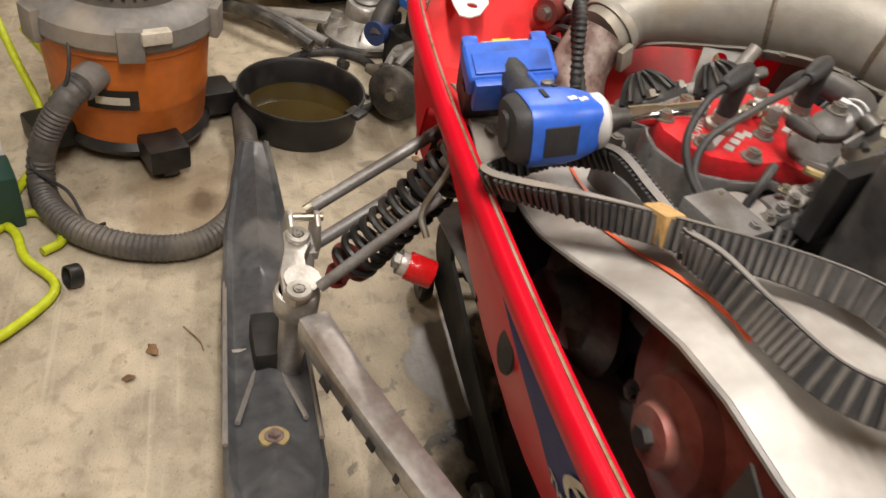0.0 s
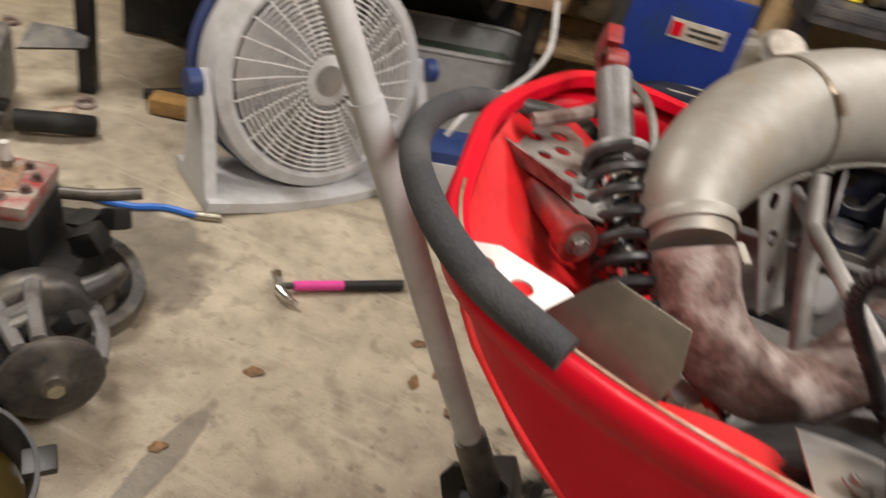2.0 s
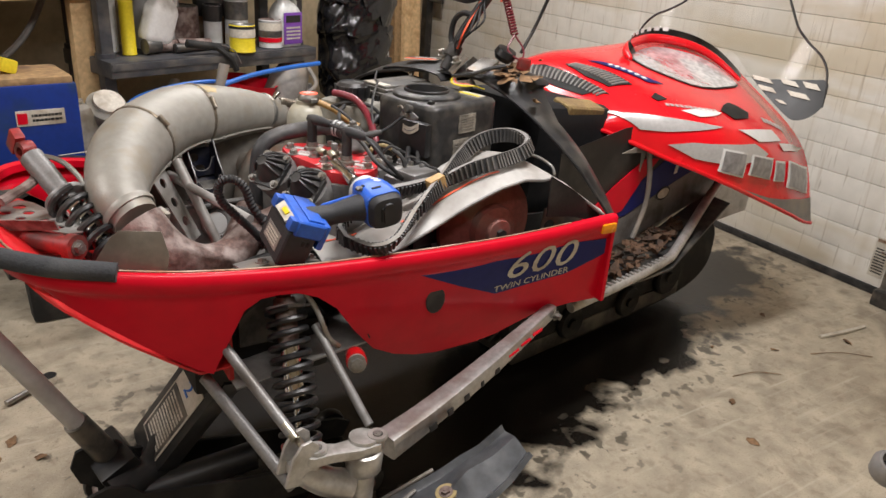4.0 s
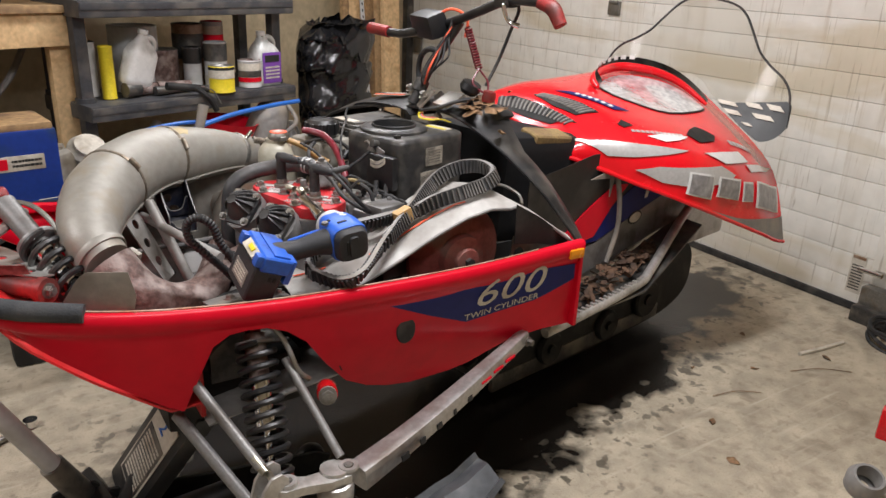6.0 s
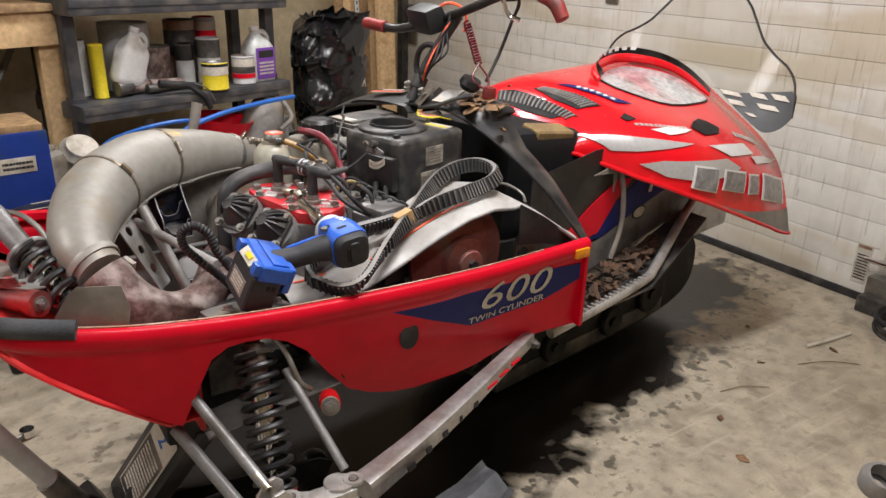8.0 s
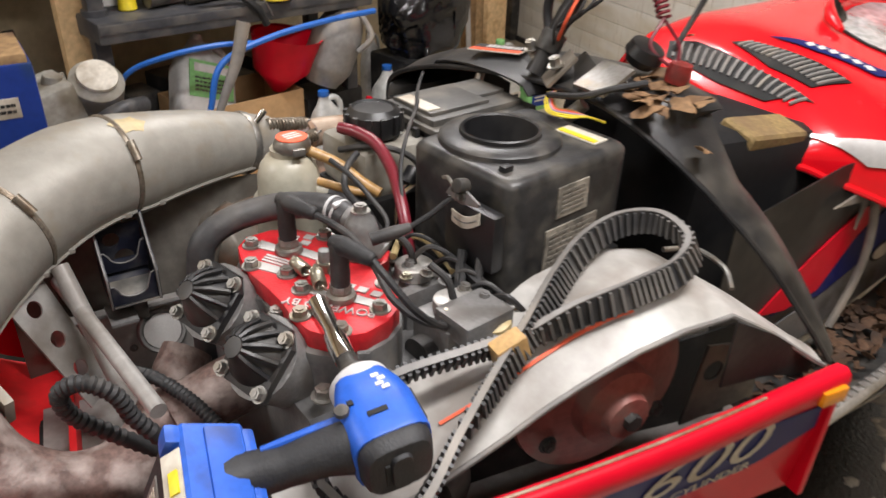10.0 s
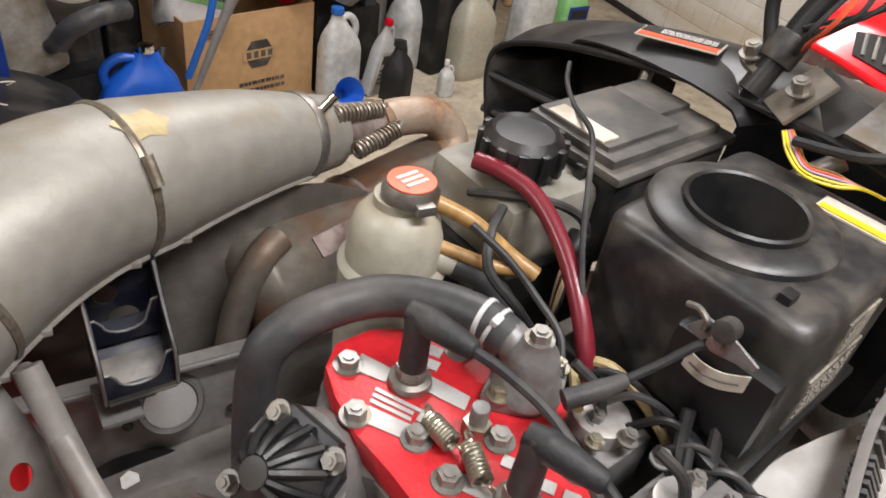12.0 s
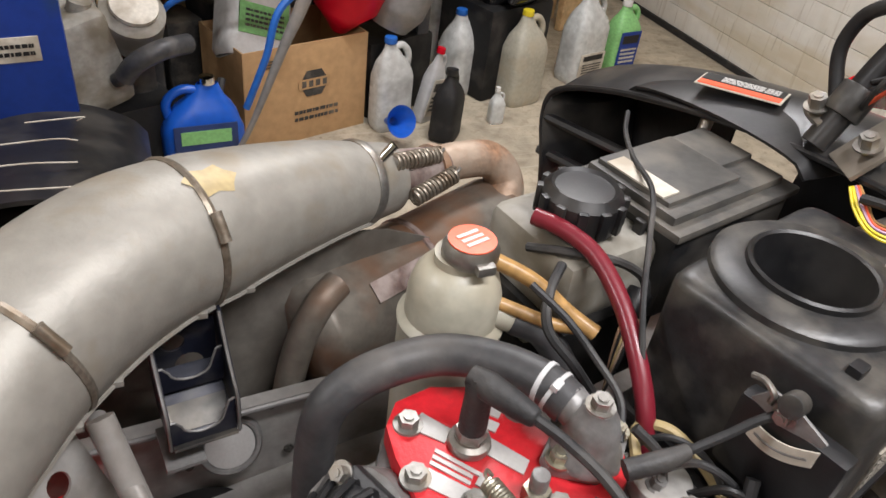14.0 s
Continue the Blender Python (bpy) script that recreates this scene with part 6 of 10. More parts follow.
def side(outline, y_off, material, name, label=""):
    o = slab([(x, z) for x, z in outline], 0.0025)
    for v in o.verts:
        x, z, d = v.co
        v.co = (x, TQ(x) - y_off - d, z)
    bmesh.ops.recalc_face_normals(o, faces=o.faces)
    return part(name, o, material, sled, label)


side([(0.02, 0.58), (0.10, 0.52), (0.35, 0.56), (0.60, 0.63), (1.0, 0.72), (1.0, 0.82), (0.3, 0.84), (0.02, 0.80)], 0.004, M_BLACK, "side_panel", "black side panel with red and blue bands")
side([(0.15, 0.585), (0.24, 0.565), (0.34, 0.575), (0.42, 0.66), (0.50, 0.72), (0.42, 0.73), (0.28, 0.665)], 0.008, M_RED, "panel_band")
side([(0.20, 0.565), (0.36, 0.555), (0.62, 0.625), (0.95, 0.70), (0.95, 0.79), (0.62, 0.745), (0.42, 0.655), (0.32, 0.60)], 0.006, M_BLUE, "panel_band")
side([(0.10, 0.42), (0.95, 0.55), (1.0, 0.71), (0.62, 0.622), (0.36, 0.550), (0.16, 0.52)], 0.004, M_CAST, "tunnel_side", "dull aluminium tunnel side")
side([(0.60, 0.655), (0.615, 0.655), (0.625, 0.69), (0.645, 0.69), (0.65, 0.715), (0.61, 0.71)], 0.010, M_WHITE, "panel_emblem")
side([(0.665, 0.665), (0.70, 0.67), (0.71, 0.71), (0.675, 0.705)], 0.010, M_WHITE, "panel_emblem")
o = lathe([(0, 0), (0.028, 0), (0.028, 0.002), (0, 0.002)], basis((0.56, TQ(0.56) - 0.008, 0.595), (1, 0.16, 0.1), (0, 0, 1)) @ Matrix.Diagonal((1.35, 0.8, 1, 1)), 24)
ov = part("oval_badge", o, M_INK, sled)
part("badge_face", lathe([(0, 0), (0.022, 0), (0.022, 0.002), (0, 0.002)], basis((0.56, TQ(0.56) - 0.010, 0.595), (1, 0.16, 0.1), (0, 0, 1)) @ Matrix.Diagonal((1.4, 0.75, 1, 1)), 24), M_LABEL, ov)
part("side_strap", tube([(0.40, TQ(0.4) - 0.03, 0.78), (0.42, TQ(0.42) - 0.04, 0.68), (0.43, TQ(0.43) - 0.035, 0.58), (0.40, TQ(0.4) - 0.03, 0.48)], 0.008, 8), M_GREYP, sled)
part("torn_flap", slab([(0, 0), (0.05, 0.04), (0.06, -0.03), (0.045, -0.08), (0.04, -0.02), (-0.06, -0.01)], 0.003, basis((0.34, TQ(0.34) - 0.02, 0.78), (1, 0.16, 0), (0, 0, 1))), M_GREYP, sled)
# running board, its rail and the leaf litter on it
part("running_board", sheet(lambda u, v: (0.03 + 0.82 * u, (0.115 + 0.06 * u + max(0, u - 0.5) * 0.22) + (TQ(0.03 + 0.82 * u) - 0.115 - 0.06 * u - max(0, u - 0.5) * 0.22) * v, 0.405 + 0.045 * u + max(0, u - 0.5) * 0.18), 12, 4, 0.006), M_GUN, sled)
rb = tube([(0.0, 0.108, 0.405), (0.18, 0.130, 0.420), (0.42, 0.162, 0.448), (0.50, 0.19, 0.468), (0.66, 0.265, 0.52), (0.80, 0.33, 0.565), (0.90, 0.37, 0.60)], 0.015, 12)
rail = part("running_board_rail", rb, M_ALU, sled, "bent silver running-board rail")
for k in range(22):
    u = k / 21
    q = Vector((0.02 + 0.42 * u, 0.110 + 0.055 * u, 0.4225 + 0.042 * u))
    part("grip_tooth", box(q, (0.008, 0.014, 0.006), 0.001, (0, -5, 8)), M_ALU, rail)
o = bmesh.new()
rng = random.Random(5)
for k in range(230):
    u, v = rng.random() ** 0.8, rng.random()
    x = 0.05 + 0.60 * u
    y0 = 0.135 + 0.06 * u + max(0, u - 0.5) * 0.2
    q = (x, y0 + (TQ(x) - 0.02 - y0) * v, 0.420 + 0.06 * u + rng.random() * 0.022)
    s = rng.uniform(0.008, 0.022)
    slab([(-s, 0), (-s * 0.4, s * 0.6), (s * 0.5, s * 0.45), (s, 0), (s * 0.3, -s * 0.6), (-s * 0.5, -s * 0.4)], 0.001, pose(*q, rng.uniform(-50, 50), rng.uniform(-50, 50), rng.uniform(0, 360)), 0, o)
solo("leaf_litter", o, M_LITTER, "brown crumbled leaf litter on the running board", "leaves", kind="stuff")
# rubber track and wheels, the shade under the sled put into their black
o = bmesh.new()
tr = []
for k in range(60):
    a = 2 * math.pi * k / 60
    tr.append((0.55 + 0.60 * math.copysign(abs(math.cos(a)) ** 0.5, math.cos(a)), 0.22 + 0.17 * math.copysign(abs(math.sin(a)) ** 0.7, math.sin(a))))
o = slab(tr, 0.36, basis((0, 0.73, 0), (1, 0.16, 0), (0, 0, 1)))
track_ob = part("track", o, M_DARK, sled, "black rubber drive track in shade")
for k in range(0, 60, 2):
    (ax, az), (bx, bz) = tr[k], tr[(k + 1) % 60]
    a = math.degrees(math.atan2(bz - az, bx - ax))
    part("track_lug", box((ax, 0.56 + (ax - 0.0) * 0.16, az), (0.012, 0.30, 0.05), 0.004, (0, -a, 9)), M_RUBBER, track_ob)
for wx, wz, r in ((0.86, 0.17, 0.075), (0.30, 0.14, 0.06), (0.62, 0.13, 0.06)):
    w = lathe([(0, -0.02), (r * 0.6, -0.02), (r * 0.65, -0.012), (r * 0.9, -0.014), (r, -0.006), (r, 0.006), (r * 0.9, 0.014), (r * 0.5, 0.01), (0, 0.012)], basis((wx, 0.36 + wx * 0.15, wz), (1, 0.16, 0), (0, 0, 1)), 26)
    wh = part("idler_wheel", w, M_DARK, sled, "idler wheel coloured near black for the shade")
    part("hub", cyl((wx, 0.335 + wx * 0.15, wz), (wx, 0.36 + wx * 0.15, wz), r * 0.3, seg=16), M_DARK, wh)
part("slide_rail", box((0.5, 0.45, 0.09), (0.95, 0.02, 0.06), 0.01, (0, 0, 9)), M_GUN, sled)

# front suspension, near side
damper((-0.845, 0.045, 0.665), (-0.875, -0.135, 0.375), sled, "front_damper", M_BLACK, 1.05, 11, M_RUST, 0.12)
res = part("damper_reservoir", cyl((-0.7200, -0.028, 0.517), (-0.734, -0.066, 0.527), 0.0215, seg=22, bevel=0.003), M_TAIL, sled, "red anodised reservoir")
part("reservoir_end", cyl((-0.7335, -0.065, 0.5268), (-0.738, -0.0765, 0.530), 0.0185, seg=22, bevel=0.002), M_ALU, res)
part("end_screw", bolt((-0.738, -0.0755, 0.5302), (-0.30, -0.85, 0.25), 0.013, 0.008), M_STEEL, res)
part("reservoir_hose", tube([(-0.83, 0.02, 0.69), (-0.80, -0.01, 0.64), (-0.785, -0.04, 0.585), (-0.76, -0.035, 0.555)], 0.0055, 8), M_STEEL, sled, "braided steel line")
def beam(pts, widths, heights, k=7.0, n=24):
    """A tube of rounded oblong section along pts, its width level."""
    line, ws_, hs_ = spline(pts, 6), lerps(widths, 6), lerps(heights, 6)
    o = bmesh.new()
    rows = []
    for i, p_ in enumerate(line):
        t_ = (line[min(i + 1, len(line) - 1)] - line[max(i - 1, 0)]).normalized()
        w_ = UP.cross(t_).normalized()
        u_ = t_.cross(w_)
        row = []
        for q in range(n):
            a = 2 * math.pi * q / n
            c, d = math.cos(a), math.sin(a)
            g = (abs(c) ** k + abs(d) ** k) ** (-1 / k)
            row.append(o.verts.new(p_ + w_ * (ws_[i] * c * g) + u_ * (hs_[i] * d * g)))
        rows.append(row)
    for a, b in zip(rows, rows[1:]):
        for q in range(n):
            o.faces.new((a[q], a[(q + 1) % n], b[(q + 1) % n], b[q]))
    o.faces.new(rows[0][::-1])
    o.faces.new(rows[-1])
    bmesh.ops.recalc_face_normals(o, faces=o.faces)
    return o


ta = part("trailing_arm", beam([(-0.15, 0.022, 0.474), (-0.40, -0.078, 0.444), (-0.60, -0.152, 0.424), (-0.73, -0.192, 0.410)], [0.014, 0.0205, 0.023, 0.025], [0.017, 0.0205, 0.0225, 0.026]), M_ARM, sled, "silver box-section trailing arm with a printed stripe")
for k, w in enumerate((0.03, 0.022, 0.022, 0.012, 0.022)):
    q = Vector((-0.62 + 0.055 * k, -0.165 + 0.0223 * k, 0.418 + 0.005 * k))
    part("print_block", box(q + Vector((0, -0.0245, -0.004)), (w * 0.8, 0.003, 0.013), 0.001, (-14, 0, 21)), M_INK, ta)
for k in range(3):
    q = Vector((-0.335 + 0.05 * k, -0.052 + 0.02 * k, 0.446 + 0.005 * k))
    part("print_dash", box(q + Vector((0, -0.0212, 0.002)), (0.042, 0.003, 0.006), 0.001, (-14, 0, 21)), M_RED, ta)
part("pivot_bolt", bolt((-0.155, -0.002, 0.470), (0.3, -1, 0), 0.009, 0.012), M_GUN, ta)
sp = part("spindle", tube([(-0.785, -0.205, 0.46), (-0.79, -0.21, 0.38), (-0.795, -0.215, 0.28), (-0.80, -0.22, 0.20)], [0.028, 0.026, 0.022, 0.024], 16), M_ALU, sled, "cast aluminium ski spindle")
part("steering_arm", slab([(-0.092, -0.014), (-0.078, -0.022), (-0.040, -0.019), (0.010, -0.024), (0.050, -0.018), (0.066, 0.0), (0.054, 0.018), (0.015, 0.017), (-0.030, 0.012), (-0.060, 0.022), (-0.085, 0.020), (-0.096, 0.004)], 0.020, basis((-0.812, -0.212, 0.436), (0.95, -0.10, -0.04), (0.10, 0.95, 0)), 0.005, None), M_ALU, sp, "cast steering arm with two eyes")
for c_ in ((-0.878, -0.204, 0.4585), (-0.760, -0.213, 0.4545)):
    part("arm_eye", lathe([(0.009, 0), (0.019, 0), (0.020, 0.004), (0.018, 0.008), (0.010, 0.008), (0.009, 0.002)], Matrix.Translation(c_), 22), M_ALU, sp)
    part("eye_bolt", bolt(vec(c_) + UP * 0.001, (0, 0, 1), 0.0085, 0.006), M_STEEL, sp)
part("spindle_collar", lathe([(0.030, -0.045), (0.034, -0.040), (0.036, -0.010), (0.033, 0.0), (0.028, 0.002)], Matrix.Translation((-0.787, -0.212, 0.434)), 26), M_ALU, sp)
for dy in (-0.021, 0.021):
    part("clevis_cheek", slab([(-0.030, -0.052), (0.026, -0.052), (0.032, -0.012), (0.020, 0.030), (0.004, 0.040), (-0.014, 0.034), (-0.026, 0.006)], 0.008, basis((-0.905, -0.190 + dy, 0.455), (0.96, 0.10, -0.2), (0.2, 0, 0.96)), 0.003), M_ALU, sp)
part("clevis_web", box((-0.902, -0.190, 0.420), (0.050, 0.040, 0.020), 0.005, (0, 10, 6)), M_ALU, sp)
part("clevis_pin", cyl((-0.905, -0.218, 0.478), (-0.905, -0.162, 0.478), 0.007, seg=12), M_ZINC, sp)
part("knuckle", tube([(-0.905, -0.195, 0.420), (-0.862, -0.205, 0.385), (-0.815, -0.214, 0.365)], [0.026, 0.028, 0.030], 14), M_ALU, sp, "cast knuckle of the spindle")
part("tie_rod", cyl((-0.80, -0.01, 0.60), (-0.762, -0.183, 0.462), 0.0088, seg=14), M_CAST, sled)
part("radius_rod", cyl((-0.985, 0.04, 0.60), (-0.915, -0.178, 0.490), 0.0105, seg=16), M_CAST, sled, "silver radius rod")
part("radius_rod", cyl((-1.005, 0.05, 0.50), (-0.920, -0.195, 0.385), 0.0118, seg=16), M_CAST, sled, "silver radius rod")
part("rod_end", cyl((-0.922, -0.160, 0.502), (-0.912, -0.190, 0.486), 0.0085, seg=10), M_ZINC, sled)
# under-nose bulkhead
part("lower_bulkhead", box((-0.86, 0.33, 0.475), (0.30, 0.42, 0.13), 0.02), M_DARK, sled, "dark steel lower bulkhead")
part("bulkhead_floor", box((-0.86, 0.36, 0.5415), (0.28, 0.38, 0.004), 0.001), M_BULK, sled, "grey plate on the lower bulkhead")
for px, py in ((-0.94, 0.40), (-0.88, 0.48), (-0.80, 0.50), (-0.93, 0.30), (-0.79, 0.42)):
    part("floor_bolt", bolt((px, py, 0.5435), (0, 0, 1), 0.010, 0.009), M_STEEL, sled)
part("bulkhead_tab", box((-0.88, 0.10, 0.60), (0.08, 0.01, 0.16), 0.003), M_GUN, sled)


def ski(m, name="ski"):
    """A ribbed plastic ski along its own x, tip at the low end."""
    def top(u, v):
        x = -0.70 + 1.17 * u
        half = interp(x, [(-0.70, 0.034), (-0.62, 0.050), (-0.45, 0.068), (-0.2, 0.074), (0.35, 0.070), (0.47, 0.055)])
        rise = interp(x, [(-0.70, 0.17), (-0.62, 0.115), (-0.5, 0.062), (-0.35, 0.022), (-0.2, 0.004), (0.3, 0.0), (0.40, 0.012), (0.47, 0.04)])
        w = 2 * v - 1
        crown = 0.05 * max(0.0, 1 - abs(w) * 1.35) * interp(x, [(-0.70, 0.15), (-0.55, 0.7), (-0.32, 0.75), (-0.28, 0.35), (0.28, 0.3), (0.33, 0.7), (0.47, 0.3)])
        edge = 0.016 * max(0.0, (abs(w) - 0.75) / 0.25)
        return m @ Vector((x, half * w, rise + crown + edge + 0.012))
    return sheet(top, 52, 20, 0.012)


SM = basis((-0.845, -0.250, 0.195), (1, -0.02, 0.275), (0.02, 1, 0)) @ Matrix.Diagonal((0.90, 1.02, 1, 1))
sk = part("ski", ski(SM), M_SKI, sled, "dark grey ribbed plastic ski")
for a, b in (((-0.26, -0.05), (0.22, 0.05)), ((-0.26, 0.05), (0.22, -0.05)), ((-0.27, -0.052), (-0.27, 0.052)), ((0.0, -0.058), (0.0, 0.058))):
    part("ski_rib", cyl(SM @ Vector((*a, 0.028)), SM @ Vector((*b, 0.034)), 0.0045, seg=6), M_GREYP, sk)
part("ski_boss", cyl(SM @ Vector((0.27, 0, 0.02)), SM @ Vector((0.27, 0, 0.042)), 0.022, seg=20), M_TANL, sk)
part("ski_bolt", bolt(SM @ Vector((0.27, 0, 0.042)), SM.to_3x3() @ Vector((0, 0, 1)), 0.010, 0.006), M_RUST, sk)
part("ski_saddle", box(SM @ Vector((0.02, 0, 0.05)), (0.11, 0.05, 0.06), 0.012, (0, -6, 2)), M_DARK, sk)
for w_ in (-0.066, 0.066):
    part("ski_edge", tube([SM @ Vector((x_, w_ * 1.02, 0.040)) for x_ in (-0.25, -0.1, 0.1, 0.28)], 0.0045, 6, 2), M_GREYP, sk)
part("ski_spring", coil(SM @ Vector((-0.22, 0.055, 0.06)), SM @ Vector((-0.13, 0.075, 0.07)), 0.022, 0.006, 4), M_TAIL, sk, "red rubber-coated spring")
part("ski_stripe", sheet(lambda u, v: SM @ Vector((-0.46 + 0.11 * u, -0.006 + 0.012 * v, interp(-0.46 + 0.11 * u, [(-0.5, 0.062), (-0.35, 0.022)]) + 0.0535)), 4, 1, 0.001), M_WHITE, sk)

# ---- the hood, taken off and laid on the seat ----
hood = thing("snowmobile_hood", (0.75, 0.58, 0.70), "red snowmobile hood with white graphics, laid loose on the seat", "hood")
HX = (0.24, 0.30, 0.42, 0.60, 0.80, 1.0, 1.22)
HS = (((0.86, 0.84), (0.845, 0.88), (0.80, 0.905), (0.62, 0.895), (0.45, 0.866), (0.375, 0.845), (0.365, 0.828)),
      ((0.885, 0.83), (0.87, 0.90), (0.82, 0.945), (0.63, 0.950), (0.45, 0.922), (0.335, 0.868), (0.318, 0.805)),
      ((0.93, 0.79), (0.905, 0.90), (0.85, 0.965), (0.66, 0.985), (0.46, 0.955), (0.265, 0.868), (0.235, 0.755)),
      ((0.98, 0.74), (0.95, 0.88), (0.89, 0.965), (0.70, 0.992), (0.49, 0.955), (0.20, 0.845), (0.150, 0.685)),
      ((1.01, 0.70), (0.985, 0.85), (0.92, 0.965), (0.74, 1.005), (0.54, 0.948), (0.205, 0.810), (0.150, 0.605)),
      ((1.03, 0.66), (1.005, 0.82), (0.94, 0.965), (0.77, 1.035), (0.55, 0.945), (0.245, 0.765), (0.160, 0.525)),
      ((1.04, 0.62), (1.015, 0.78), (0.95, 0.90), (0.79, 0.970), (0.56, 0.870), (0.30, 0.700), (0.195, 0.445)))


def hood_at(x, s):
    """A place on the hood: x along it, s from the far edge (0) to the near edge (1)."""
    cols = []
    for sec in HS:
        pts = [Vector((0, *q)) for q in sec]
        k = s * (len(pts) - 1)
        i = min(int(k), len(pts) - 2)
        t = k - i
        a = pts[max(i - 1, 0)]
        b, c = pts[i], pts[i + 1]
        d = pts[min(i + 2, len(pts) - 1)]
        cols.append(0.5 * (2 * b + (c - a) * t + (2 * a - 5 * b + 4 * c - d) * t * t + (3 * b - a - 3 * c + d) * t ** 3))
    for i in range(len(HX) - 1):
        if x <= HX[i + 1] or i == len(HX) - 2:
            t = (x - HX[i]) / (HX[i + 1] - HX[i])
            t = max(0.0, min(1.0, t))
            a, b, c, d = cols[max(i - 1, 0)], cols[i], cols[i + 1], cols[min(i + 2, len(cols) - 1)]
            q = 0.5 * (2 * b + (c - a) * t + (2 * a - 5 * b + 4 * c - d) * t * t + (3 * b - a - 3 * c + d) * t ** 3)
            return Vector((x, q.y, q.z))


def hood_normal(x, s):
    e = 0.01
    x0, x1 = max(0.24, x - e), min(1.22, x + e)
    s0, s1 = max(0, s - e), min(1, s + e)
    n = (hood_at(x1, s) - hood_at(x0, s)).cross(hood_at(x, s1) - hood_at(x, s0)).normalized()
    return n if n.z > 0 or n.y < -0.3 else -n


shell = part("hood_shell", sheet(lambda u, v: hood_at(0.24 + 0.98 * u, v), 48, 44, 0.005), M_REDHOOD, hood, "glossy red hood shell", 60)
part("hood_rim", tube([hood_at(0.24, k / 30) for k in range(31)] + [hood_at(0.24 + 0.98 * k / 30, 1.0) for k in range(1, 31)], 0.007, 8, 1, None, True, False), M_REDHOOD, shell)


def on_hood(outline, lift, material, name, label="", cuts=3, parent=None):
    """A vinyl or moulded shape laid on the hood; outline in (x, s)."""
    o = bmesh.new()
    o.faces.new([o.verts.new((x, s, 0)) for x, s in outline])
    bmesh.ops.triangulate(o, faces=o.faces[:])
    for _ in range(cuts):
        bmesh.ops.subdivide_edges(o, edges=[e for e in o.edges if (Vector((e.verts[0].co.x, e.verts[0].co.y * 0.9, 0)) - Vector((e.verts[1].co.x, e.verts[1].co.y * 0.9, 0))).length > 0.02], cuts=1)
        bmesh.ops.triangulate(o, faces=o.faces[:])
    for v in o.verts:
        x, s, _z = v.co
        v.co = hood_at(x, s) + hood_normal(x, s) * lift
    bmesh.ops.recalc_face_normals(o, faces=o.faces)
    ex = bmesh.ops.solidify(o, geom=o.faces[:], thickness=0.0012)
    return part(name, o, material, parent or shell, label)


# white graphics
on_hood([(0.26, 0.764), (0.31, 0.821), (0.45, 0.832), (0.605, 0.835), (0.48, 0.868), (0.35, 0.90), (0.30, 0.84)], 0.003, M_SILVERV, "hood_stripe", "white and silver hood graphic")
on_hood([(0.42, 0.929), (0.49, 0.90), (0.60, 0.880), (0.74, 0.864), (0.82, 0.879), (0.78, 0.893), (0.64, 0.925), (0.50, 0.95)], 0.003, M_SILVERV, "hood_stripe", "white and silver hood graphic")
on_hood([(0.49, 0.80), (0.57, 0.786), (0.66, 0.793), (0.63, 0.80), (0.54, 0.814)], 0.003, M_WHITE, "hood_check", "white check patch")
on_hood([(0.67, 0.836), (0.79, 0.827), (0.91, 0.821), (0.95, 0.843), (0.77, 0.857)], 0.003, M_WHITE, "hood_check", "white check patch")
on_hood([(0.92, 0.85), (1.05, 0.842), (1.20, 0.836), (1.12, 0.85), (0.95, 0.864)], 0.003, M_WHITE, "hood_check", "white check patch")
fl = on_hood([(0.395, 0.545), (0.43, 0.585), (0.50, 0.680), (0.54, 0.714), (0.485, 0.705), (0.425, 0.625)], 0.003, M_BLUE, "hood_flash", "blue flash with white marks")
for k in range(6):
    x, s = 0.428 + 0.011 * k, 0.60 + 0.0165 * k
    on_hood([(x, s), (x + 0.014, s + 0.004), (x + 0.012, s + 0.014), (x - 0.004, s + 0.010)], 0.0045, M_WHITE, "flash_mark", "", 1, fl)
for k in range(12):
    x = 0.455 + 0.016 * k
    s = 0.779 + 0.0006 * k
    on_hood([(x, s), (x + 0.011, s + 0.0005), (x + 0.009, s + 0.0085), (x - 0.002, s + 0.008)], 0.003, M_SILVERV, "name_block", "", 1)
for k in range(6):
    x = 0.90 + 0.026 * k
    s = 0.795 + 0.002 * k
    on_hood([(x, s), (x + 0.018, s + 0.001), (x + 0.015, s + 0.012), (x - 0.003, s + 0.010)], 0.003, M_SILVERV, "name_block", "", 1)
M_GREYL2 = mat("badge_grey", (0.30, 0.29, 0.29), 0.4, 0.2, 0.35, 9, 0.02)
# side badge: plain silver-edged blocks in place of the name
for x0, x1, s0, s1 in ((0.572, 0.690, 0.893, 0.962), (0.705, 0.850, 0.889, 0.940), (0.862, 0.948, 0.888, 0.932), (0.962, 1.200, 0.879, 0.934)):
    w, h = x1 - x0, s1 - s0
    ob = on_hood([(x0, s1), (x0 + 0.10 * w, s0), (x1, s0 - 0.004), (x1 - 0.10 * w, s1 - 0.008)], 0.0045, M_WHITE, "badge_block", "white-edged grey block of the side badge")
    on_hood([(x0 + 0.08 * w, s1 - 0.09 * h), (x0 + 0.15 * w, s0 + 0.07 * h), (x1 - 0.07 * w, s0 + 0.02 * h), (x1 - 0.15 * w, s1 - 0.18 * h)], 0.0062, M_GREYL2, "badge_fill", "", 2, ob)
# dark lower corner
on_hood([(0.64, 0.995), (0.85, 0.978), (1.03, 0.952), (1.215, 0.932), (1.215, 0.997), (1.03, 0.997), (0.84, 0.997)], 0.003, M_GREYP, "hood_corner", "faded grey lower corner")
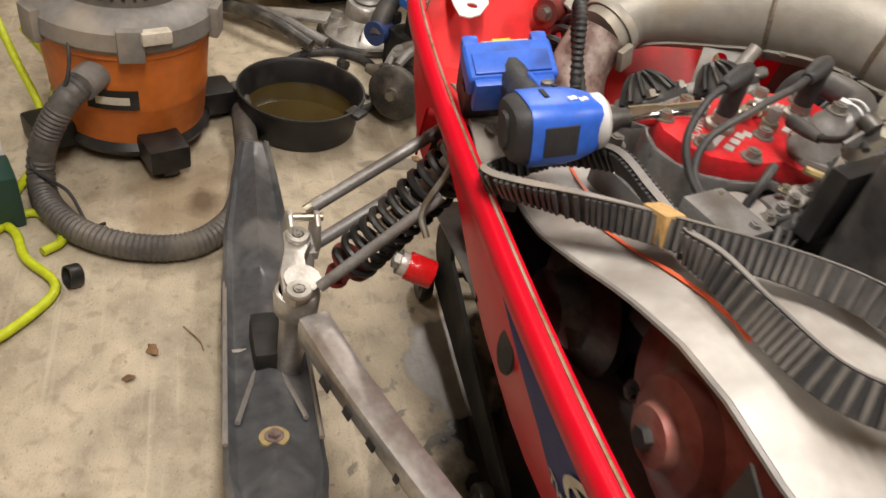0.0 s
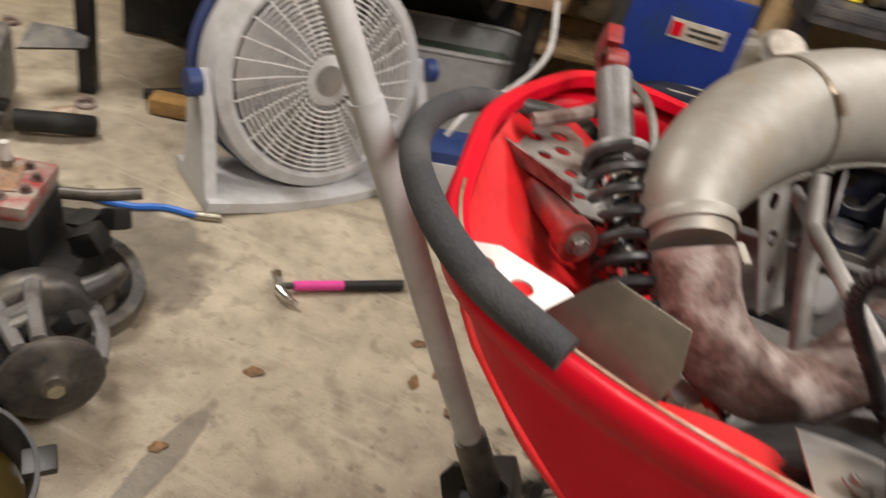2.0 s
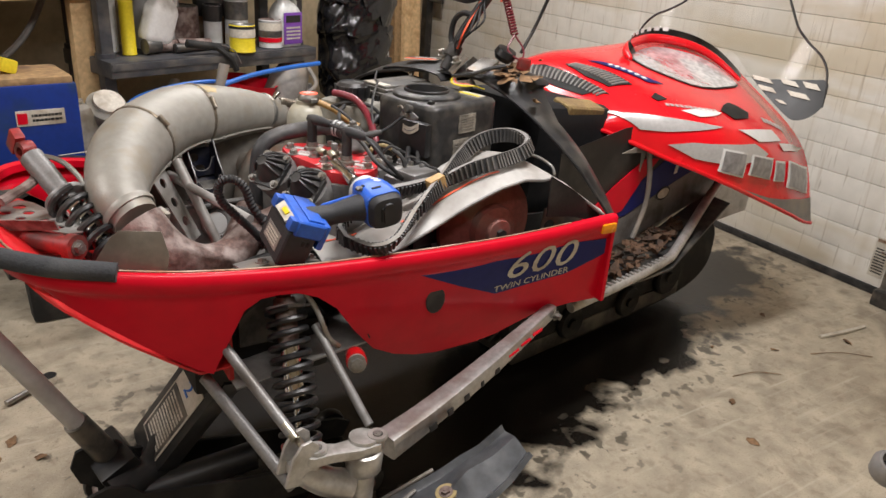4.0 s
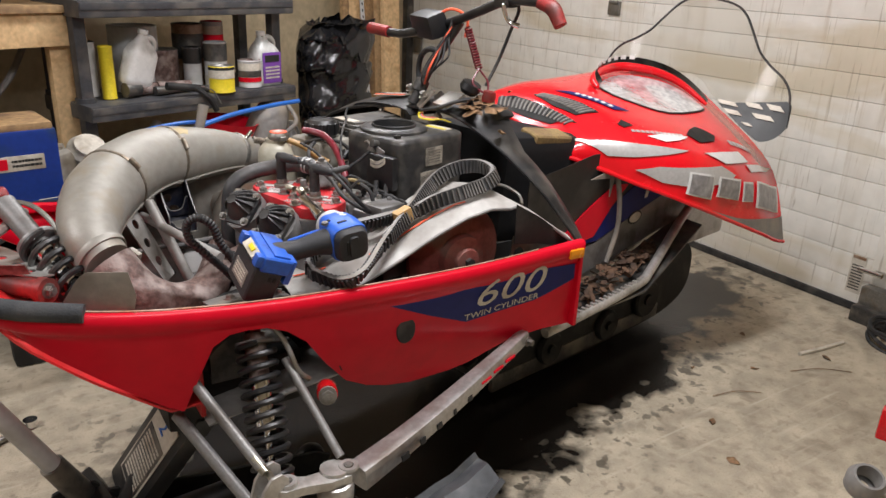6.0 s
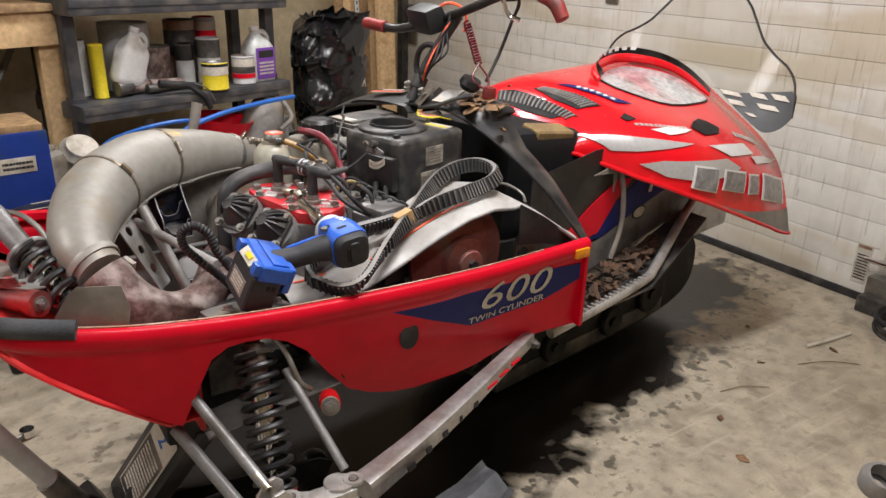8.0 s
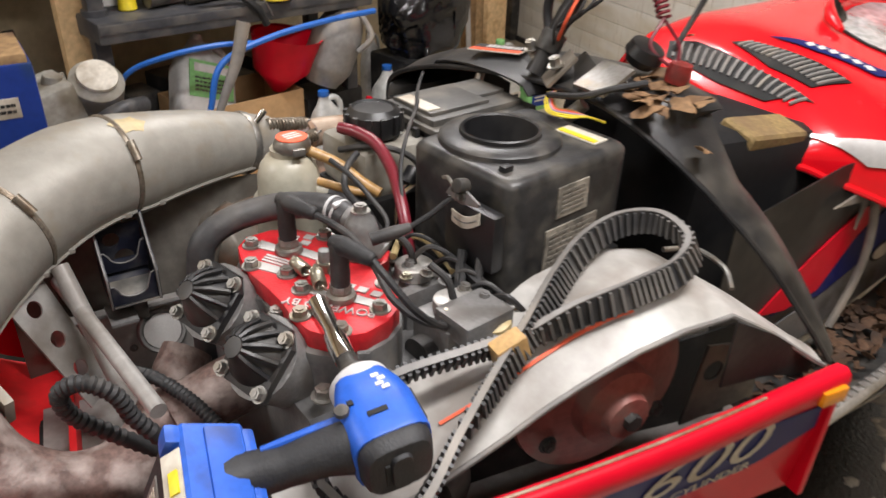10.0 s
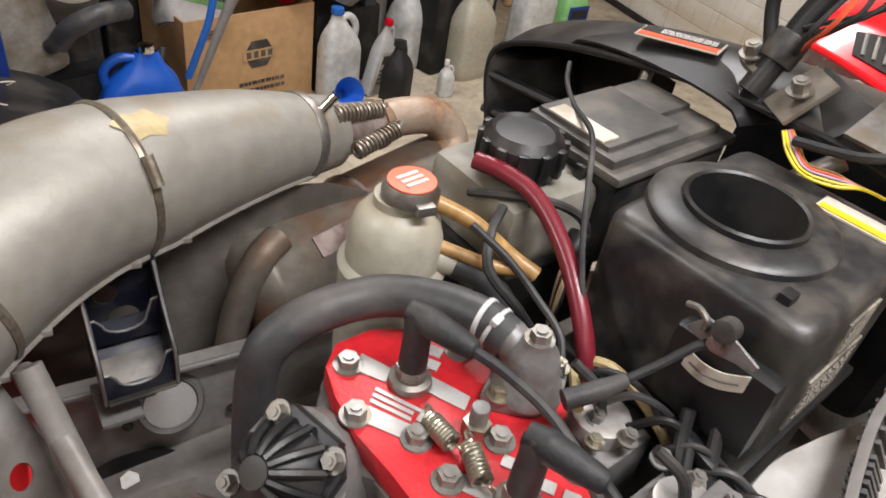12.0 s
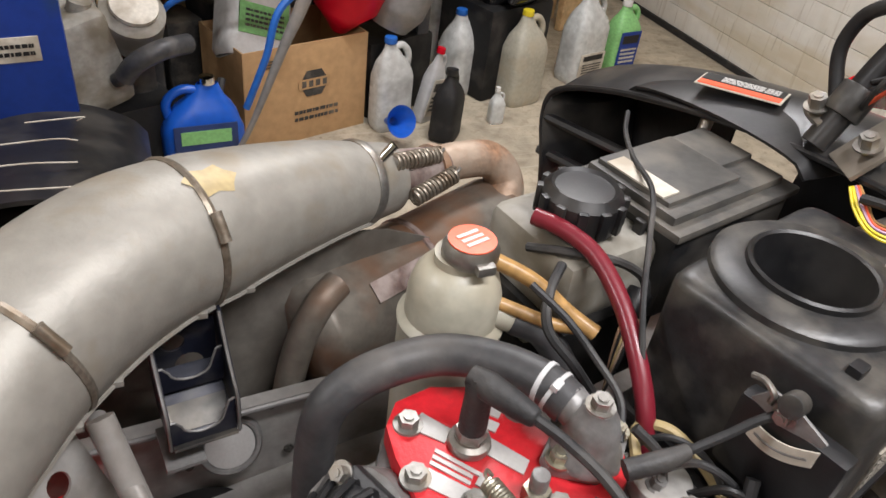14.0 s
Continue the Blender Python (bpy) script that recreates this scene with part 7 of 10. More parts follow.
# louvres
for outline, a0, a1, b0, b1, n in (([(0.258, 0.41), (0.285, 0.393), (0.30, 0.45), (0.304, 0.593), (0.32, 0.721), (0.274, 0.643), (0.26, 0.536)], (0.262, 0.415), (0.288, 0.400), (0.290, 0.700), (0.316, 0.712), 18),
                                  ([(0.335, 0.50), (0.36, 0.529), (0.40, 0.65), (0.413, 0.707), (0.34, 0.686), (0.322, 0.60)], (0.332, 0.512), (0.356, 0.528), (0.352, 0.690), (0.408, 0.702), 15)):
    well = on_hood(outline, 0.0025, M_DARK, "louvre_well", "black louvred vent")
    for k in range(n):
        f = (k + 0.5) / n
        p = hood_at(a0[0] + (b0[0] - a0[0]) * f, a0[1] + (b0[1] - a0[1]) * f)
        q = hood_at(a1[0] + (b1[0] - a1[0]) * f, a1[1] + (b1[1] - a1[1]) * f)
        nn = hood_normal((p.x + q.x) / 2, a0[1] + (b0[1] - a0[1]) * f)
        part("louvre_slat", tube([p + nn * 0.004, (p + q) / 2 + nn * 0.006, q + nn * 0.004], 0.0036, 6, 2), M_GREYP, well)
on_hood([(0.43, 0.757), (0.46, 0.743), (0.48, 0.764), (0.44, 0.771)], 0.003, M_DARK, "small_vent")
on_hood([(0.67, 0.786), (0.72, 0.772), (0.78, 0.764), (0.81, 0.771), (0.84, 0.786), (0.80, 0.80), (0.70, 0.807)], 0.003, M_DARK, "side_vent", "black oval side vent", 3)
# headlight
LENS = [(0.57, 0.579), (0.67, 0.536), (0.79, 0.529), (0.87, 0.586), (0.97, 0.657), (1.0, 0.714), (0.98, 0.729), (0.91, 0.736), (0.74, 0.736), (0.64, 0.707), (0.57, 0.643)]
LENS = [(0.785 + (q.x - 0.785) * 0.93, 0.64 + (q.y - 0.64) * 0.88) for q in spline([(*q, 0) for q in LENS + LENS[:1]], 2)][:-1]
lx_, ls_ = sum(q[0] for q in LENS) / len(LENS), sum(q[1] for q in LENS) / len(LENS)
on_hood([(lx_ + (x - lx_) * 1.03, ls_ + (s - ls_) * 1.03) for x, s in LENS], 0.0018, M_INK, "headlight_surround", "thin dark seal round the lens")
lens = on_hood(LENS, 0.0042, M_LENS, "headlight", "clear faceted headlight lens", 3)
# red brow over the lamp and the black band behind it
TOPL = [(q.x, q.y) for q in spline([(0.555, 0.600, 0), (0.585, 0.560, 0), (0.67, 0.524, 0), (0.79, 0.516, 0), (0.88, 0.574, 0), (0.975, 0.645, 0), (1.02, 0.705, 0)], 6)]
crest = [hood_at(x, q) + hood_normal(x, q) * (0.010 + 0.016 * math.sin(math.pi * i / (len(TOPL) - 1))) for i, (x, q) in enumerate(TOPL)]
brow = part("lamp_brow", tube(crest, [0.006 + 0.010 * math.sin(math.pi * i / (len(crest) - 1)) ** 0.6 for i in range(len(crest))], 12, 1, None, True, False), M_REDHOOD, shell, "raised red brow over the headlight")
band_ = sheet(lambda u, v: crest[min(int(u * (len(crest) - 1)), len(crest) - 1)] + Vector((0.014 + 0.030 * v, 0.012 + 0.016 * v, 0.010 + 0.022 * math.sin(math.pi * u) ** 0.5 * v)), len(crest) - 1, 4, 0.003)
bd = part("brow_band", band_, M_GLOSSK, brow, "black band above the brow")
for k in range(7):
    i = 9 + 2 * k
    if i + 1 < len(crest):
        off_ = Vector((0.026, 0.018, 0.022))
        part("band_mark", slab([(-0.011, -0.007), (0.009, -0.007), (0.011, 0.007), (-0.009, 0.007)], 0.0015, basis(crest[i] + off_ + Vector((-0.004, -0.006, 0.010)), crest[i + 1] - crest[i - 1], Vector((0.25, 0.15, 0.9)))), M_WHITE, bd)


# windscreen


SCR_TOP = [(0, 1.277), (0.06, 1.273), (0.10, 1.262), (0.135, 1.235), (0.175, 1.18), (0.21, 1.130), (0.26, 1.092), (0.31, 1.064), (0.345, 1.025), (0.360, 0.975), (0.366, 0.915)]
SCR_LOW = [(0, 1.02), (0.05, 1.008), (0.09, 0.975), (0.19, 0.912), (0.26, 0.872), (0.295, 0.856), (0.33, 0.868), (0.355, 0.89), (0.366, 0.914)]


def screen_at(q, z):
    """A place on the windscreen: q across it, z up."""
    x = 0.6 * (z + 0.10 * q - 1.04) + 0.08 * (q / 0.43) ** 2
    a = radians(20)
    return Vector((1.0 + x * math.cos(a) - q * math.sin(a), 0.55 + x * math.sin(a) + q * math.cos(a), z + 0.10 * q))


def eased(x, table):
    """interp() rounded off at its corners."""
    return sum(interp(max(0, min(table[-1][0], x + d)), table) for d in (-0.012, -0.006, 0, 0.006, 0.012)) / 5 if x < table[-1][0] - 0.01 else interp(x, table)


def screen(u, v):
    q = 0.366 * math.cos(math.pi * u)
    top, low = eased(abs(q), SCR_TOP), eased(abs(q), SCR_LOW)
    return screen_at(q, low + (top - low) * v)


ws = part("windscreen", sheet(screen, 72, 20, 0.003), M_GLASS, hood, "clear plastic windscreen with a black edge")
ws.visible_shadow = False
part("screen_edge", tube([screen(k / 100, 1.0) for k in range(101)], 0.0042, 8, 1, None, True, False), M_BLACK, ws)
# black flap with slanting pale checks
def flap(u, v):
    q = -0.115 - 0.25 * u
    low = eased(-q, SCR_LOW)
    top = min(eased(-q, SCR_TOP), 0.945 + 0.055 * u)
    return screen_at(q, low + (max(top, low) - low) * v) - Vector((0.004, 0.003, 0))


part("flap_black", sheet(flap, 24, 8, 0.001), M_INK, ws, "black chequered windscreen corner")
for q0, q1, z0, z1 in ((-0.14, -0.20, 0.950, 0.962), (-0.23, -0.28, 0.958, 0.972), (-0.30, -0.345, 0.962, 0.978), (-0.17, -0.22, 0.925, 0.938), (-0.265, -0.325, 0.928, 0.942), (-0.24, -0.265, 0.900, 0.908)):
    part("pale_check", sheet(lambda u, v: screen_at(q0 + (q1 - q0) * u + 0.018 * v, z0 + (z1 - z0) * v) - Vector((0.008, 0.006, 0)), 3, 2, 0.001), M_LABEL, ws)

# ---- loose things on the machine ----
# drive belt, thrown off and twisted into a loop
BELT = spline([(-0.70, 0.06, 0.735), (-0.67, 0.0, 0.735), (-0.634, -0.013, 0.75), (-0.57, 0.03, 0.775), (-0.51, 0.065, 0.80), (-0.437, 0.108, 0.83), (-0.37, 0.155, 0.855), (-0.31, 0.19, 0.872), (-0.247, 0.205, 0.882), (-0.20, 0.185, 0.885), (-0.195, 0.13, 0.88),
               (-0.235, 0.10, 0.868), (-0.31, 0.095, 0.855), (-0.38, 0.10, 0.842), (-0.437, 0.108, 0.822), (-0.51, 0.118, 0.812), (-0.60, 0.125, 0.80), (-0.66, 0.12, 0.77), (-0.70, 0.095, 0.745), (-0.70, 0.06, 0.735)], 10)


def belt_mesh(low=-0.016, high=0.017, wide=0.0035):
    o = bmesh.new()
    rings = []
    n = len(BELT)
    for i, p in enumerate(BELT):
        t = (BELT[(i + 1) % n] - BELT[i - 1]).normalized() if 0 < i < n - 1 else (BELT[1] - BELT[0]).normalized()
        up = (UP - t * UP.dot(t)).normalized()
        f = i / (n - 1)
        lean = 0.55 * math.sin(2 * math.pi * f * 2 + 0.6)
        side_ = t.cross(up)
        a = (up * math.cos(lean) + side_ * math.sin(lean)).normalized()
        b = t.cross(a)
        rings.append([o.verts.new(p + a * h + b * w) for h, w in ((low, -wide), (high, -wide), (high, wide), (low, wide))])
    for a, b in zip(rings, rings[1:]):
        for k in range(4):
            o.faces.new((a[k], a[(k + 1) % 4], b[(k + 1) % 4], b[k]))
    cogs = bmesh.new()
    dist, last = 0.0, BELT[0]
    for i in range(1, n - 1):
        seg_ = (BELT[i] - last).length
        dist += seg_
        last = BELT[i]
        if dist > 0.0074:
            dist = 0
            t = (BELT[i + 1] - BELT[i - 1]).normalized()
            up = (UP - t * UP.dot(t)).normalized()
            lean = 0.55 * math.sin(2 * math.pi * (i / (n - 1)) * 2 + 0.6)
            side_ = t.cross(up)
            a = (up * math.cos(lean) + side_ * math.sin(lean)).normalized()
            b = t.cross(a)
            for s in (-1, 1):
                m = Matrix((t, a, b)).transposed().to_4x4()
                m.translation = BELT[i] + b * (0.0054 * s)
                q = bmesh.new()
                bmesh.ops.create_cube(q, size=1)
                bmesh.ops.scale(q, vec=(0.0042, 0.030, 0.0056), verts=q.verts)
                merge(cogs, q, m)
    return o, cogs


o, cogs = belt_mesh()
belt = thing("drive_belt", (-0.45, 0.10, 0.70), "black toothed rubber drive belt twisted over the belt guard", "belt")
part("band", o, M_RUBBER, belt)
part("frayed_edge", belt_mesh(0.0165, 0.0180, 0.0042)[0], M_GREYP, belt, "pale frayed cord edge of the belt")
tagged(part("toothing", cogs, M_HOSE, belt, "worn grey belt teeth"), kind="stuff")
part("belt_label", box((-0.470, 0.098, 0.820), (0.040, 0.024, 0.034), 0.003, (0, -18, 4)), M_GOLD, belt, "faded tan printed sleeve")


# cordless impact wrench with a long socket
def impact_wrench():
    tip, back = Vector((-0.650, 0.240, 0.846)), Vector((-0.645, -0.030, 0.812))
    ax = (tip - back).normalized()
    ob = thing("impact_wrench", (-0.70, 0.05, 0.74), "blue and black cordless impact wrench resting on the belt guard", "power tool")
    m = aim(back, ax)
    out = Vector((-0.955, 0.10, -0.10)).normalized()
    out = (out - ax * out.dot(ax)).normalized()
    up_ = ax.cross(out)
    up_ = up_ if up_.z > 0 else -up_
    L = Matrix((out, up_, ax)).transposed().to_4x4()
    L.translation = back

    def ring(z, rx, ry, k=4.0, off=0.0, n=28):
        pts = []
        for i in range(n):
            a = 2 * math.pi * i / n
            c, d = math.cos(a), math.sin(a)
            g = (abs(c) ** k + abs(d) ** k) ** (-1 / k)
            pts.append(L @ Vector((rx * c * g + off, ry * d * g, z)))
        return pts

    def loft(rows):
        o = bmesh.new()
        rr = [[o.verts.new(q) for q in row] for row in rows]
        for a, b in zip(rr, rr[1:]):
            for i in range(len(a)):
                j = (i + 1) % len(a)
                o.faces.new((a[i], a[j], b[j], b[i]))
        o.faces.new(rr[0][::-1])
        o.faces.new(rr[-1])
        bmesh.ops.recalc_face_normals(o, faces=o.faces)
        return o

    mh = part("motor_housing", loft([ring(0.018, 0.024, 0.024), ring(0.020, 0.031, 0.031), ring(0.026, 0.035, 0.034), ring(0.040, 0.037, 0.036), ring(0.052, 0.0365, 0.0355)]), M_TOOLK, ob, "black rubber motor housing")
    for k in range(3):
        part("vent_slot", merge(bmesh.new(), box((-0.006 + 0.010 * k, 0.0, 0.0175), (0.005, 0.030, 0.003), 0.001), L), M_DARK, mh)
    part("rear_bumper", loft([ring(0.014, 0.010, 0.022), ring(0.020, 0.012, 0.024)]), M_TOOLK, mh)
    hd = part("gear_housing", loft([ring(0.036, 0.0385, 0.037), ring(0.040, 0.0395, 0.038), ring(0.082, 0.0395, 0.038), ring(0.100, 0.036, 0.036), ring(0.116, 0.031, 0.032), ring(0.124, 0.028, 0.029)]), M_TOOL, ob, "blue gear housing")
    part("front_ring", lathe([(0.020, 0.119), (0.0305, 0.119), (0.0325, 0.123), (0.0325, 0.131), (0.028, 0.136), (0.016, 0.139), (0.012, 0.136)], m, 28), M_LGREY, hd, "pale nose bumper")
    part("housing_slot", merge(bmesh.new(), box((0.004, 0.0382, 0.062), (0.020, 0.003, 0.006), 0.001), L), M_DARK, hd)
    part("housing_slot", merge(bmesh.new(), box((0.024, 0.0375, 0.082), (0.006, 0.003, 0.006), 0.001), L), M_DARK, hd)
    part("side_panel", merge(bmesh.new(), box((-0.0395, 0.0, 0.070), (0.003, 0.036, 0.040), 0.004), L), M_TOOLK, hd, "grey rubber side panel")
    for k in range(4):
        part("side_mark", merge(bmesh.new(), box((-0.014 + 0.004 * (k % 2), 0.0384 - 0.0012 * k, 0.086 + 0.0068 * k), (0.008, 0.0016, 0.0045), 0.0005), L), M_WHITE, hd)
    part("anvil", lathe([(0, 0.134), (0.017, 0.134), (0.016, 0.150), (0.0115, 0.158), (0.0115, 0.172), (0, 0.172)], m, 20), M_GUN, ob)
    part("deep_socket", lathe([(0, 0.168), (0.0135, 0.168), (0.0135, 0.206), (0.0115, 0.212), (0.0115, 0.268), (0.0085, 0.269), (0.0075, 0.24), (0, 0.24)], m, 20), M_CHROME, ob, "bright chrome deep socket")
    g0 = back + ax * 0.064 + out * 0.026
    g1 = Vector((-0.782, 0.046, 0.802))
    gp = part("grip", tube([g0, g0.lerp(g1, 0.30) + UP * 0.002, g0.lerp(g1, 0.62), g1 - out * 0.012, g1 + out * 0.012], [0.030, 0.0235, 0.0205, 0.0225, 0.028], 18), M_TOOLK, ob, "black rubber grip")
    part("grip_inlay", tube([g0 + UP * 0.022 + ax * 0.012, g0.lerp(g1, 0.4) + UP * 0.0192 + ax * 0.012, g0.lerp(g1, 0.8) + UP * 0.0175 + ax * 0.010], [0.006, 0.005, 0.0035], 8), M_TOOL, gp)
    part("trigger", merge(bmesh.new(), box((0.048, 0.002, 0.094), (0.030, 0.020, 0.018), 0.006), L), M_TOOLK, ob)
    part("direction_switch", merge(bmesh.new(), lathe([(0, 0), (0.008, 0), (0.007, 0.004), (0, 0.005)], None, 14), L @ basis((0.034, 0.0345, 0.078), (1, 0, 0), (0, 0, -1))), M_GUN, hd)
    # battery lying on its side: x along the tool, y away from the grip, z up
    bx = Vector((0.06, 0.985, 0.16)).normalized()
    by = Vector((-0.93, 0.02, 0.36))
    by = (by - bx * by.dot(bx)).normalized()
    M2 = Matrix((bx, by, bx.cross(by))).transposed().to_4x4()
    M2.translation = (-0.817, 0.047, 0.796)
    if M2.to_3x3().col[2].z < 0:
        M2 = M2 @ Matrix.Diagonal((-1, 1, -1, 1))
    bt = part("battery", merge(bmesh.new(), box((0, 0.004, -0.030), (0.112, 0.060, 0.074), 0.009, (0, 0, 0), None, 3), M2), M_TOOLK, ob, "black battery with a blue shell")
    part("battery_shell", merge(bmesh.new(), box((0.0, -0.006, 0.017), (0.118, 0.062, 0.034), 0.009, (0, 0, 0), None, 3), M2), M_TOOL, bt, "blue battery shell")
    part("shell_step", merge(bmesh.new(), box((0.0, -0.014, 0.0345), (0.100, 0.034, 0.006), 0.0025), M2), M_TOOL, bt)
    part("foot_plate", merge(bmesh.new(), box((0.0, -0.040, 0.006), (0.104, 0.014, 0.052), 0.005), M2), M_TOOL, bt)
    part("foot_panel", merge(bmesh.new(), box((0.014, -0.0475, 0.002), (0.030, 0.002, 0.026), 0.001), M2), M_TOOLK, bt)
    for sx in (-1, 1):
        part("latch", merge(bmesh.new(), box((0.046 * sx, 0.030, 0.020), (0.022, 0.016, 0.024), 0.006), M2), M_TOOL, bt)
    part("battery_label", merge(bmesh.new(), box((0, 0.0275, 0.019), (0.062, 0.012, 0.020), 0.001, (38, 0, 0)), M2), M_LABEL, bt)
    part("label_patch", merge(bmesh.new(), box((-0.004, 0.0315, 0.0245), (0.024, 0.004, 0.009), 0.0005, (38, 0, 0)), M2), M_YELLOW, bt)
    part("end_label", merge(bmesh.new(), box((0.0, 0.0345, -0.032), (0.070, 0.002, 0.034)), M2), M_GREYP, bt)
    bars(M2 @ basis((0.0, 0.0362, -0.032), (1, 0, 0), (0, 0, 1)), 0.055, 0.026, 4, M_LABEL, bt, seed=12)
    for k in range(2):
        part("charge_mark", merge(bmesh.new(), box((-0.0565, -0.012 + 0.010 * k, -0.012), (0.002, 0.006, 0.010), 0.0005), M2), M_DARK, bt)
    return ob


impact_wrench()
# ribbed conduit by the manifold
solo("wiring_conduit", corrugated([(-0.790, 0.175, 0.690), (-0.835, 0.170, 0.755), (-0.862, 0.170, 0.800), (-0.875, 0.168, 0.838), (-0.900, 0.172, 0.858), (-0.922, 0.180, 0.846), (-0.918, 0.186, 0.812), (-0.890, 0.190, 0.775), (-0.855, 0.195, 0.735), (-0.82, 0.21, 0.69)], 0.0085, 0.006, 0.22), M_RUBBER, "black ribbed wiring conduit in an upright loop", "conduit")
solo("wiring_conduit", corrugated([(-0.86, 0.34, 0.73), (-0.835, 0.31, 0.735), (-0.80, 0.26, 0.725), (-0.77, 0.21, 0.70)], 0.008, 0.006, 0.22), M_RUBBER, "black ribbed wiring conduit", "conduit")
part("brace_rod", cyl((-0.935, 0.560, 0.752), (-0.840, 0.250, 0.735), 0.0105, seg=14), M_BULK, sled, "straight grey brace rod")
# dead leaves on the console
leafrng = random.Random(11)


def leaf(q, s, rot, name="dead_leaf"):
    o = sheet(lambda u, v: Vector(((u - 0.5) * 2 * s, (v - 0.5) * 1.1 * s * math.sin(math.pi * min(0.96, max(0.05, u))) ** 0.7 * (1 + 0.2 * math.sin(13 * u)), s * 0.22 * math.sin(3 * u + 2 * v))), 9, 4, 0.0008)
    o.transform(pose(*q, *rot))
    return solo(name, o, M_LEAF, "curled brown dead leaf", "leaf", "dead leaves")


for k in range(24):
    u = leafrng.random()
    leaf((-0.16 + 0.10 * leafrng.random(), 0.375 - 0.10 * u, 1.010 - 0.018 * u + 0.008 * leafrng.random()), leafrng.uniform(0.010, 0.024), (leafrng.uniform(-16, 16), leafrng.uniform(-16, 16), leafrng.uniform(0, 360)))
leaf((-0.10, 0.235, 0.952), 0.020, (30, 15, 40))
leaf((0.285, 0.70, 0.966), 0.014, (0, 10, 50))


# ---- floor jack under the nose ----
def jack():
    ob = thing("floor_jack", (-1.1, 0.25, 0), "black trolley jack with a white handle under the nose", "jack")
    d = Vector((1.0, -0.03, 0)).normalized()
    n = Vector((-d.y, d.x, 0))
    base = Vector((-1.20, 0.265, 0))
    for s in (-1, 1):
        a = base + n * (0.085 * s)
        o = slab([(0, 0.03), (0.62, 0.03), (0.64, 0.07), (0.60, 0.09), (0.30, 0.125), (0.08, 0.165), (0.055, 0.195), (0.01, 0.205), (-0.035, 0.19), (-0.05, 0.15), (-0.035, 0.105), (0, 0.08)], 0.010, basis(a, d, UP))
        part("side_frame", o, M_DARK, ob)
        for k, r in ((0.02, 0.05), (0.60, 0.042)):
            w0 = a + d * k + UP * r + n * (0.012 * s)
            wh = part("wheel", lathe([(0, -0.016), (r * 0.5, -0.016), (r * 0.55, -0.010), (r * 0.92, -0.014), (r, -0.008), (r, 0.008), (r * 0.92, 0.014), (r * 0.5, 0.012), (0, 0.014)], aim(w0 + n * (0.03 * s), n), 26), M_BLACK, ob)
            part("axle_nut", cyl(w0 + n * (0.045 * s), w0 + n * (0.055 * s), 0.013, seg=6), M_RUST, wh)
    lift = Vector((-1.078, 0.345, 0.125))
    top = Vector((-0.930, 0.180, 0.455))
    la_ = (top - lift)
    lw = n
    m = basis(lift, la_, Vector((-0.2, 0.98, 0)))
    part("arm_root", tube([base + d * 0.03 + UP * 0.10, lift - Vector((0.0, 0.05, 0.0)), lift.lerp(top, 0.25)], [0.05, 0.045, 0.03], 12), M_DARK, ob)
    part("lift_arm", merge(bmesh.new(), box((la_.length / 2, 0, 0.0), (la_.length, 0.145, 0.05), 0.012), m), M_BLACK, ob, "dark lift arm with a weight label")
    pl = part("weight_label", merge(bmesh.new(), box((0.19, 0.0, 0.0265), (0.255, 0.100, 0.002)), m), M_LABEL, ob)
    part("label_body", merge(bmesh.new(), box((0.155, 0.0, 0.028), (0.175, 0.090, 0.002)), m), M_GUN, pl)
    bars(m @ Matrix.Translation((0.155, 0, 0.0292)) @ pose(0, 0, 0, 0, 0, -90), 0.075, 0.15, 12, M_LABEL, pl)
    words("2", 0.055, m @ Matrix.Translation((0.278, 0, 0.029)) @ pose(0, 0, 0, 0, 0, -90), M_BLUECORD, pl, "numeral", 0.0008)
    part("saddle", lathe([(0, 0), (0.05, 0), (0.055, 0.012), (0.05, 0.02), (0.03, 0.012), (0, 0.012)], Matrix.Translation(top + UP * 0.0), 24), M_CAST, ob)
    part("cylinder", cyl(base + d * 0.05 + UP * 0.09, base + d * 0.35 + UP * 0.11, 0.035, seg=20), M_BLACK, ob)
    h0 = Vector((-1.202, 0.337, 0.235))
    hd_ = Vector((-0.428, -0.110, 0.897)).normalized()
    sk_ = part("handle_socket", cyl(h0 - hd_ * 0.10, h0 + hd_ * 0.05, 0.030, 0.027, seg=18), M_GUN, ob, "dark handle socket")
    part("yoke", box(h0 - hd_ * 0.11, (0.09, 0.15, 0.07), 0.012, (0, -25, 10)), M_BLACK, sk_)
    hb = part("handle", cyl(h0, h0 + hd_ * 0.62, 0.021, seg=18), M_LGREY, ob, "scuffed white tube handle")
    part("handle_upper", cyl(h0 + hd_ * 0.62, h0 + hd_ * 1.15, 0.0185, seg=18), M_LGREY, hb)
    part("rear_axle", cyl(base - n * 0.15 + UP * 0.05, base + n * 0.15 + UP * 0.05, 0.012, seg=12), M_RUST, ob)
    return ob


jack()

